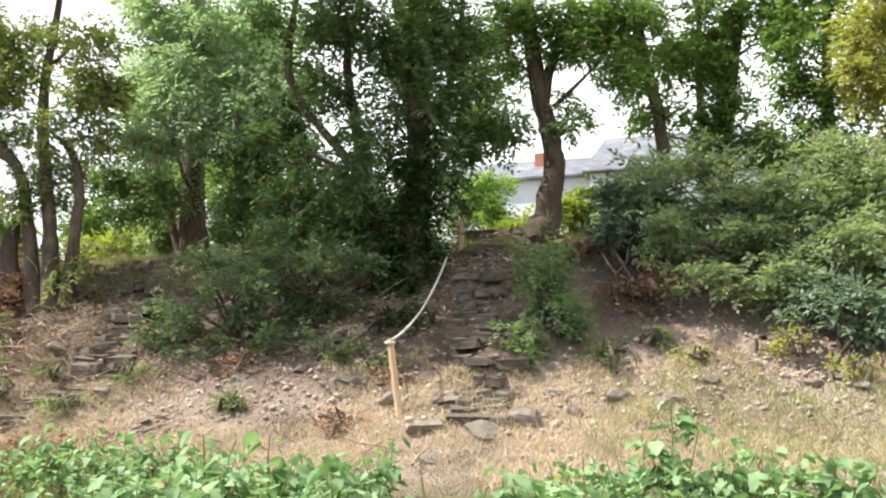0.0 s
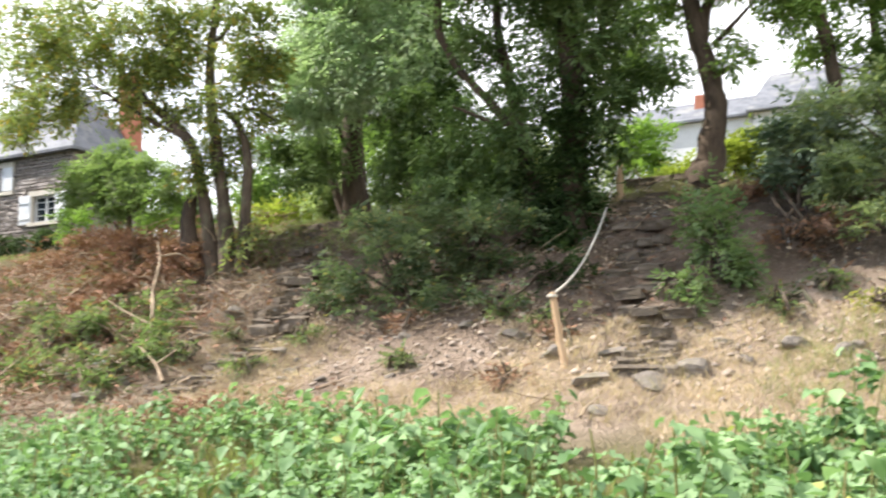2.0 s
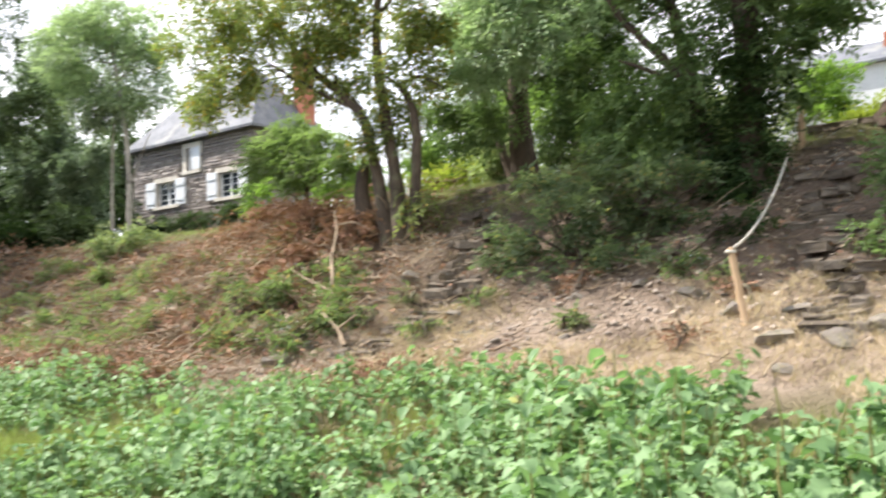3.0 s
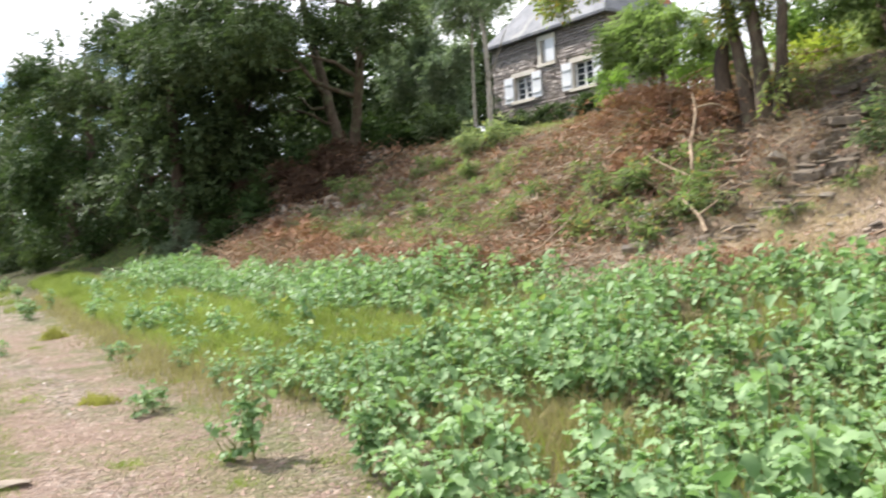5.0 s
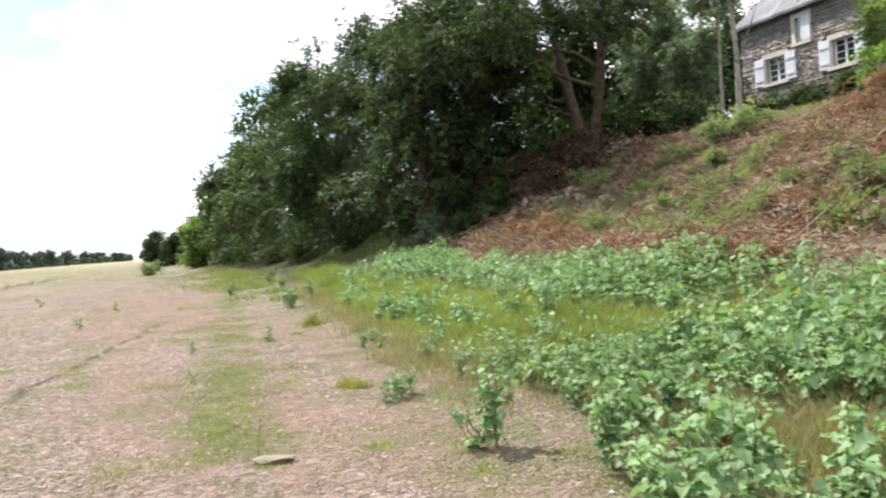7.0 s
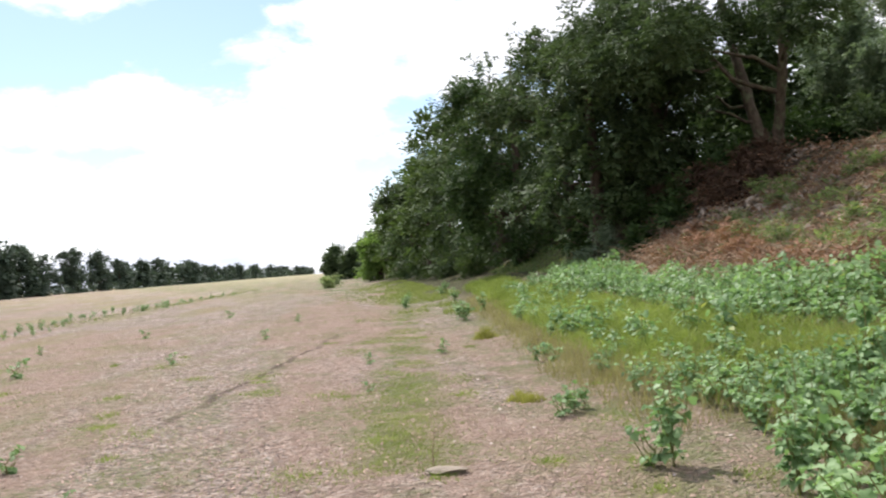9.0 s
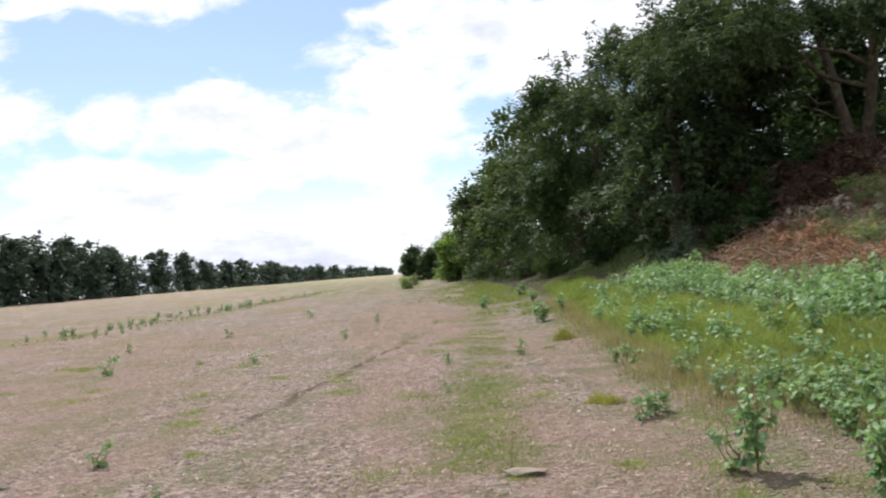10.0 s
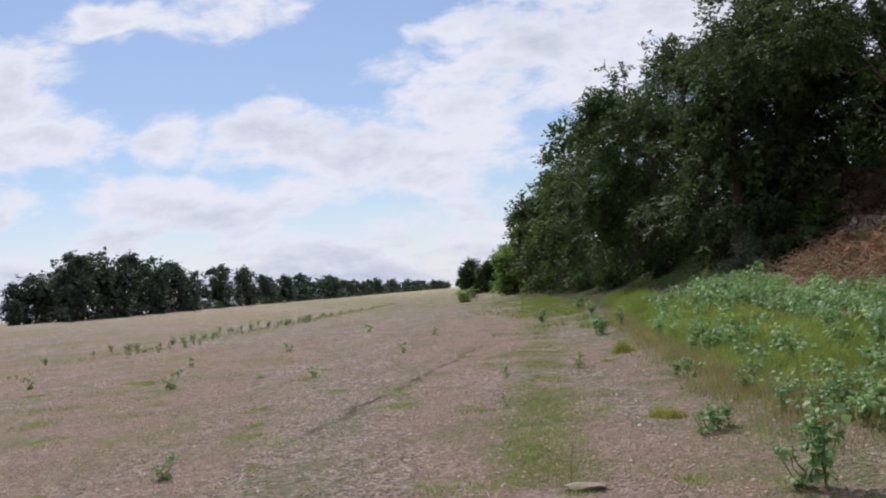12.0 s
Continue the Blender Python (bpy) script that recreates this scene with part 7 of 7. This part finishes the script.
k = field_noise(x, y, 0.9, 46) > 0.3
blades("bank_grass", "bleached grass on the shoulder of the bank", "grass", x[k], y[k], 0.16, 0.006, M_MEADOW, 814, 0.7, simple=True)
tx = -5.2 - 17 * rg.random(70) ** 1.3
ty = rg.uniform(-1, 1, 70) * (2.4 + 0.36 * -tx) - 0.8
tr = rg.uniform(0.06, 0.3, 70)
who = np.repeat(np.arange(70), (tr * 900).astype(int) + 40)
x = tx[who] + rg.normal(size=len(who)) * tr[who]
y = ty[who] + rg.normal(size=len(who)) * tr[who] * 0.7
k = y < 3.4
blades("turf", "small fresh green tufts dotted over the gravel", "grass", x[k], y[k], 0.055, 0.005, M_GRASS, 811, 0.7, simple=True)
n = 3000
x = -19 - 105 * rg.random(n) ** 1.2
y = -14.6 - x * 0.045 + rg.normal(size=n) * 0.7
k = field_noise(x, y, 0.35, 61) + np.clip((-x - 20) / 120, 0, 0.3) > 0.66
blades("turf", "row of low green weeds across the gravel bar", "grass", x[k], y[k], 0.12, 0.02, M_TURF, 809, 0.7, simple=True)
low_wall()
railing()

# ---------------------------------------------------------------- broad-leaved weeds
HALF = ((-0.12, 0.20, 0.03), (0.02, 0.42, 0.0), (0.20, 0.38, 0.09), (0.38, 0.53, 0.05), (0.56, 0.35, 0.10), (0.80, 0.24, 0.0))
LEAF = np.array([(0, 0, 0), (0.3, 0, -0.04), (0.62, 0, -0.03), (1, 0, -0.16), *HALF, *((x, -y, z) for x, y, z in HALF)], float)
LEAF_F = np.array([(0, 1, 5, 4), (1, 7, 6, 5), (1, 2, 8, 7), (2, 3, 9, 8), (0, 10, 11, 1), (1, 11, 12, 13), (1, 13, 14, 2), (2, 14, 15, 3)])


PLAIN = np.array([(-0.08, 0, 0), (0.2, 0.45, 0.06), (0.3, 0, -0.04), (0.2, -0.45, 0.06), (0.7, 0.25, 0.0), (1, 0, -0.14), (0.7, -0.25, 0.0)], float)
PLAIN_F = np.array([(2, 5, 4, 1), (2, 3, 6, 5), (0, 3, 2, 1)])


def weed_arrays(seed, height, width, leaves, size, shape=LEAF, faces=LEAF_F):
    """Stalk and leaves of one cocklebur plant as arrays."""
    r = np.random.default_rng(seed)
    stems, tips = [], []
    top = np.array([r.normal() * 0.05, r.normal() * 0.05, height])
    main = curve_pts((0, 0, -0.03), top, 6, 0, 0.015, r)
    stems.append(tube(main, np.linspace(0.011, 0.004, 6), 5, seed))
    axes = [main]
    for b in range(4):
        t = r.uniform(0.04, 0.55)
        a = r.uniform(0, 6.283)
        s = np.array([np.interp(t * 5, np.arange(6), main[:, c]) for c in range(3)])
        e = s + np.array([math.cos(a) * width * r.uniform(0.5, 1.0), math.sin(a) * width * r.uniform(0.5, 1.0), (height - s[2]) * r.uniform(0.5, 0.95)])
        br = curve_pts(s, e, 5, 0.03, 0.012, r)
        stems.append(tube(br, np.linspace(0.007, 0.003, 5), 4, seed + b))
        axes.append(br)
    lv, lf = [], []
    for i in range(leaves):
        ax = axes[int(r.integers(len(axes)))]
        t = r.uniform(0.0, 1.0) ** 0.85 * (len(ax) - 1)
        s = np.array([np.interp(t, np.arange(len(ax)), ax[:, c]) for c in range(3)])
        a = r.uniform(0, 6.283)
        pet = np.array([math.cos(a), math.sin(a), r.uniform(0.1, 0.7)]) * size * r.uniform(0.3, 0.8)
        c = s + pet
        d = np.array([math.cos(a), math.sin(a), r.uniform(-1.1, 0.25)])
        d /= np.linalg.norm(d)
        w = np.cross((0, 0, 1), d) + r.normal(size=3) * 0.25
        w -= d * (w @ d)
        w /= np.linalg.norm(w)
        k = size * r.uniform(0.55, 1.25)
        nrm = np.cross(d, w)
        lf.append(faces + len(shape) * i)
        crinkle = shape[:, 2:] + r.normal(size=(len(shape), 1)) * 0.085
        lv.append(c + k * (shape[:, :1] * d + shape[:, 1:2] * w * 0.95 + crinkle * nrm))
    return stems, (np.concatenate(lv), np.concatenate(lf))


WEEDS = [weed_arrays(900 + i, h, w, int(n * 1.15), s * 0.98) for i, (h, w, n, s) in enumerate(((0.62, 0.27, 74, 0.092), (0.5, 0.25, 60, 0.086), (0.78, 0.26, 84, 0.094), (0.56, 0.30, 72, 0.094), (0.42, 0.23, 48, 0.082), (0.68, 0.22, 70, 0.09), (0.3, 0.17, 28, 0.07)))]
WEEDS_PLAIN = [weed_arrays(900 + i, h, w, n, s * 1.25, PLAIN, PLAIN_F) for i, (h, w, n, s) in enumerate(((0.56, 0.27, 60, 0.092), (0.46, 0.25, 50, 0.086), (0.66, 0.26, 66, 0.094), (0.5, 0.30, 60, 0.094), (0.42, 0.23, 42, 0.082), (0.6, 0.22, 56, 0.09)))]
WEED_OBS = {}


def weed(kind, x, y, s, turn, label="cocklebur plant with broad light green leaves", group="weeds at the foot of the bank"):
    m = pose(x, y, land1(x, y), 0, 0, turn) @ Matrix.Scale(s, 4)
    if kind in WEED_OBS:
        return tagged(copy_thing(WEED_OBS[kind], m), label, "plant", group)
    th = thing("cocklebur", (x, y, land1(x, y)), label, "plant", group)
    st, (lv, lf) = WEEDS[kind]
    for i, (sv, sf) in enumerate(st):
        mesh_object("branch" if i else "stalk", sv, sf, M_STEM, th, smooth=True)
    mesh_object("foliage", lv, lf, M_LEAF_BURR, th)
    th.matrix_world = pose(x, y, land1(x, y), 0, 0, turn)
    WEED_OBS[kind] = th
    return th


def front_edge(x):
    return np.interp(-x, (-6, 0, 3, 5, 7, 12.5, 25, 40), (3.2, 2.6, 2.3, 2.6, 3.35, 3.95, 5.1, 7.2))


def back_edge(x):
    return np.interp(-x, (-6, -2, 0, 1.6, 2.0, 2.6, 3.0, 8, 14, 20, 24, 30, 40), (6.0, 7.4, 8.3, 8.0, 5.5, 5.5, 8.6, 8.9, 8.8, 8.8, 8.7, 9.1, 9.3))


rw = np.random.default_rng(55)


def spacing(x, y):
    """How far apart the weeds stand; nothing where it is None."""
    f0, b0 = float(front_edge(x)), float(back_edge(x))
    edge = 0.5 * (field_noise(x, y, 0.8, 35) - 0.5)
    if not f0 + edge < y < b0 + edge:
        return None
    g = 0.30
    # a grassy strip parts the front plants from the stand along the foot of the bank
    strip = float(np.interp(-x, (7.5, 10, 13, 19, 25, 40), (6.9, 6.6, 6.0, 6.3, 6.8, 7.6)))
    wide = float(np.interp(-x, (7.5, 9, 12), (0.0, 0.4, 0.5)))
    if x < -12 and y < strip:
        g = 0.75 if y > f0 + 0.7 else 0.5
    elif abs(y - strip) < wide:
        g = 0.75
    if (x + 5.8) ** 2 / 1.2 + (y - 4.1) ** 2 / 0.2 < 1:
        g = 0.62
    if x > -1.2 and y < 5.0:
        g = 0.36
    q = field_noise(x, y, 0.8, 31)
    if q < 0.38:
        g *= 1.6 if -13 < x < -3.5 else 1.2
    return g


spots, grid = [], {}
for _ in range(46000):
    x, y = -36 + 41 * rw.random() ** 0.8, rw.uniform(2.2, 10.4)
    gap = spacing(x, y)
    if gap is None:
        continue
    c = (int(math.floor(x / 0.5)), int(math.floor(y / 0.5)))
    near = (q for i in range(-4, 5) for j in range(-4, 5) for q in grid.get((c[0] + i, c[1] + j), ()))
    if any((x - p) ** 2 + (y - q) ** 2 < gap * gap for p, q in near):
        continue
    grid.setdefault(c, []).append((x, y))
    spots.append((x, y))
spots.sort(key=lambda p: (p[0] + 4) ** 2 * 0.5 + p[1] ** 2)
rest_v, rest_f, rest_sv, rest_sf, nv, ns = [], [], [], [], 0, 0
for i, (x, y) in enumerate(spots):
    kind = int(rw.integers(6))
    s = (0.5 + 0.72 * field_noise(x, y, 0.55, 33)) * rw.uniform(0.85, 1.15) * (1.1 if y > 5.5 and -9 < x < -2.6 else 0.9 if y > 7.2 and -12 < x < -1.5 else 0.8 if x < -9 and y < 6.3 else 1.0 if x < -14 else 1.05)
    if x > -1.6:
        s *= 1.45 if y > 5.0 else 1.3
    turn = rw.uniform(0, 360)
    if i < 165:
        weed(kind, x, y, s, turn)
        continue
    a = math.radians(turn)
    rot = np.array([(math.cos(a), -math.sin(a), 0), (math.sin(a), math.cos(a), 0), (0, 0, 1)]) * s
    o = np.array([x, y, land1(x, y)])
    st, (lv, lf) = WEEDS_PLAIN[kind]
    sv, sf = merge(st if x > -14 else st[:2])
    rest_v.append(lv @ rot.T + o)
    rest_f.append(lf + nv)
    nv += len(lv)
    rest_sv.append(sv @ rot.T + o)
    rest_sf.append(sf + ns)
    ns += len(sv)
tagged(mesh_object("cocklebur_stand", np.concatenate(rest_v), np.concatenate(rest_f), M_LEAF_BURR), "dense stand of broad-leaved green weeds", "plants", kind="stuff")
tagged(mesh_object("weed_stalk", np.concatenate(rest_sv), np.concatenate(rest_sf), M_STEM), "green stalks of a dense stand of weeds", "plants", kind="stuff")

# the tallest plants, beside the trodden way to the steps
for x, y, k, s in ((-0.42, 7.6, 2, 1.45), (-0.7, 7.3, 5, 1.3), (-0.1, 7.5, 0, 1.35), (-1.05, 7.2, 2, 1.05), (0.25, 7.0, 3, 1.3), (-1.3, 6.9, 1, 1.25), (-0.4, 6.9, 0, 1.2), (-0.85, 6.7, 3, 1.15), (0.1, 6.4, 1, 1.3), (-1.5, 6.4, 0, 1.0), (0.5, 6.5, 5, 1.1), (-0.3, 6.2, 3, 1.15), (0.55, 5.8, 0, 1.0), (0.2, 5.5, 3, 1.0), (-1.0, 6.1, 5, 1.0)):
    weed(k, x, y, s, rw.uniform(0, 360))

# single plants on the gravel
for x, y, k, s in ((-6.7, 2.42, 5, 1.0), (-6.75, 2.3, 6, 1.1), (-9.4, 2.4, 3, 0.55), (-9.55, 2.55, 1, 0.5), (-9.25, 2.25, 6, 0.8), (-9.06, -2.97, 6, 0.8), (-25.4, 3.5, 0, 0.9), (-25.7, 3.7, 3, 0.9), (-25.1, 3.6, 2, 0.7), (-7.4, -2.0, 6, 0.4),
                   (-14.2, 3.1, 1, 0.6), (-14.0, 3.35, 6, 1.0), (-14.5, 3.3, 4, 0.6), (-17.1, 2.0, 6, 0.9), (-16.1, 0.67, 6, 0.7), (-22.2, 4.6, 3, 0.8), (-22.5, 4.5, 1, 0.8), (-21.9, 4.75, 4, 0.8), (-17.4, 4.1, 1, 0.7), (-17.0, 4.3, 3, 0.7), (-28, 4.6, 2, 0.8), (-34, 4.6, 0, 1.0), (-44, 5.5, 0, 1.0), (-43.4, 5.3, 3, 0.9), (-36.4, 3.0, 3, 0.8),
                   (-36.8, 3.1, 1, 0.9), (-40, 3.4, 0, 0.8), (-32.5, -1.0, 6, 0.9), (-24.9, -1.6, 6, 0.9), (-19.4, -3.1, 6, 0.8), (-19.2, -6.0, 6, 1.3), (-12.6, 0.5, 6, 0.5), (-11.8, 3.4, 4, 0.7), (-12.6, 3.7, 1, 0.7), (-10.2, 3.3, 1, 0.7), (-8.6, 3.1, 6, 0.9), (-9.5, 3.37, 4, 0.7), (-22.2, -10.2, 6, 1.0), (-30, -5.5, 6, 1.0), (-41, -4.0, 6, 1.1), (-26, -7.5, 6, 0.8)):
    weed(k, x, y, s, rw.uniform(0, 360), "single green weed standing in the gravel", "weeds on the gravel bar")
for i, (cx, cy, m) in enumerate(((-33.7, -14.5, 2), (-39, -15.0, 2), (-36.3, -12.6, 4), (-38.4, -12.1, 4), (-41.3, -12.0, 3), (-45, -12.4, 4), (-49, -12.9, 4), (-53, -13.1, 5), (-57, -12.8, 4), (-60.5, -12.5, 6), (-64, -11.9, 6), (-67, -11.2, 6), (-72, -11.0, 5), (-78, -10.8, 5), (-87, -10.6, 5), (-95, -9.8, 5))):
    for _ in range(m):
        weed(int(rw.integers(7)), cx + rw.normal() * 0.9, cy + rw.normal() * 0.5, rw.uniform(0.4, 0.8), rw.uniform(0, 360), "single green weed standing in the gravel", "weeds on the gravel bar")
bush("weed_clump", "round green bush alone on the gravel bar", (-97, 0.3, Z(-97, 0.3)), [(-97, 0.3, 0.75, 1.3, 1.3, 0.75, 60)], M_LEAF_ELM, 0.25, 26, 0.25, 5, 760)
for i, (x, y) in enumerate(((-19.4, 3.2), (-10.7, 2.1), (-10.5, 2.2))):
    n = 520 if i == 0 else 260
    c = np.array([x, y]) + rw.normal(size=(n, 2)) * (0.14 if i == 0 else 0.09)
    blades("yellow_tuft", "small tuft of yellow-green grass on the gravel", "grass", c[:, 0], c[:, 1], (0.30 if i == 0 else 0.15) * np.exp(-((c - np.array([x, y])) ** 2).sum(1) / (0.05 if i == 0 else 0.02)), 0.006, M_TUFT, 820 + i, 0.35)
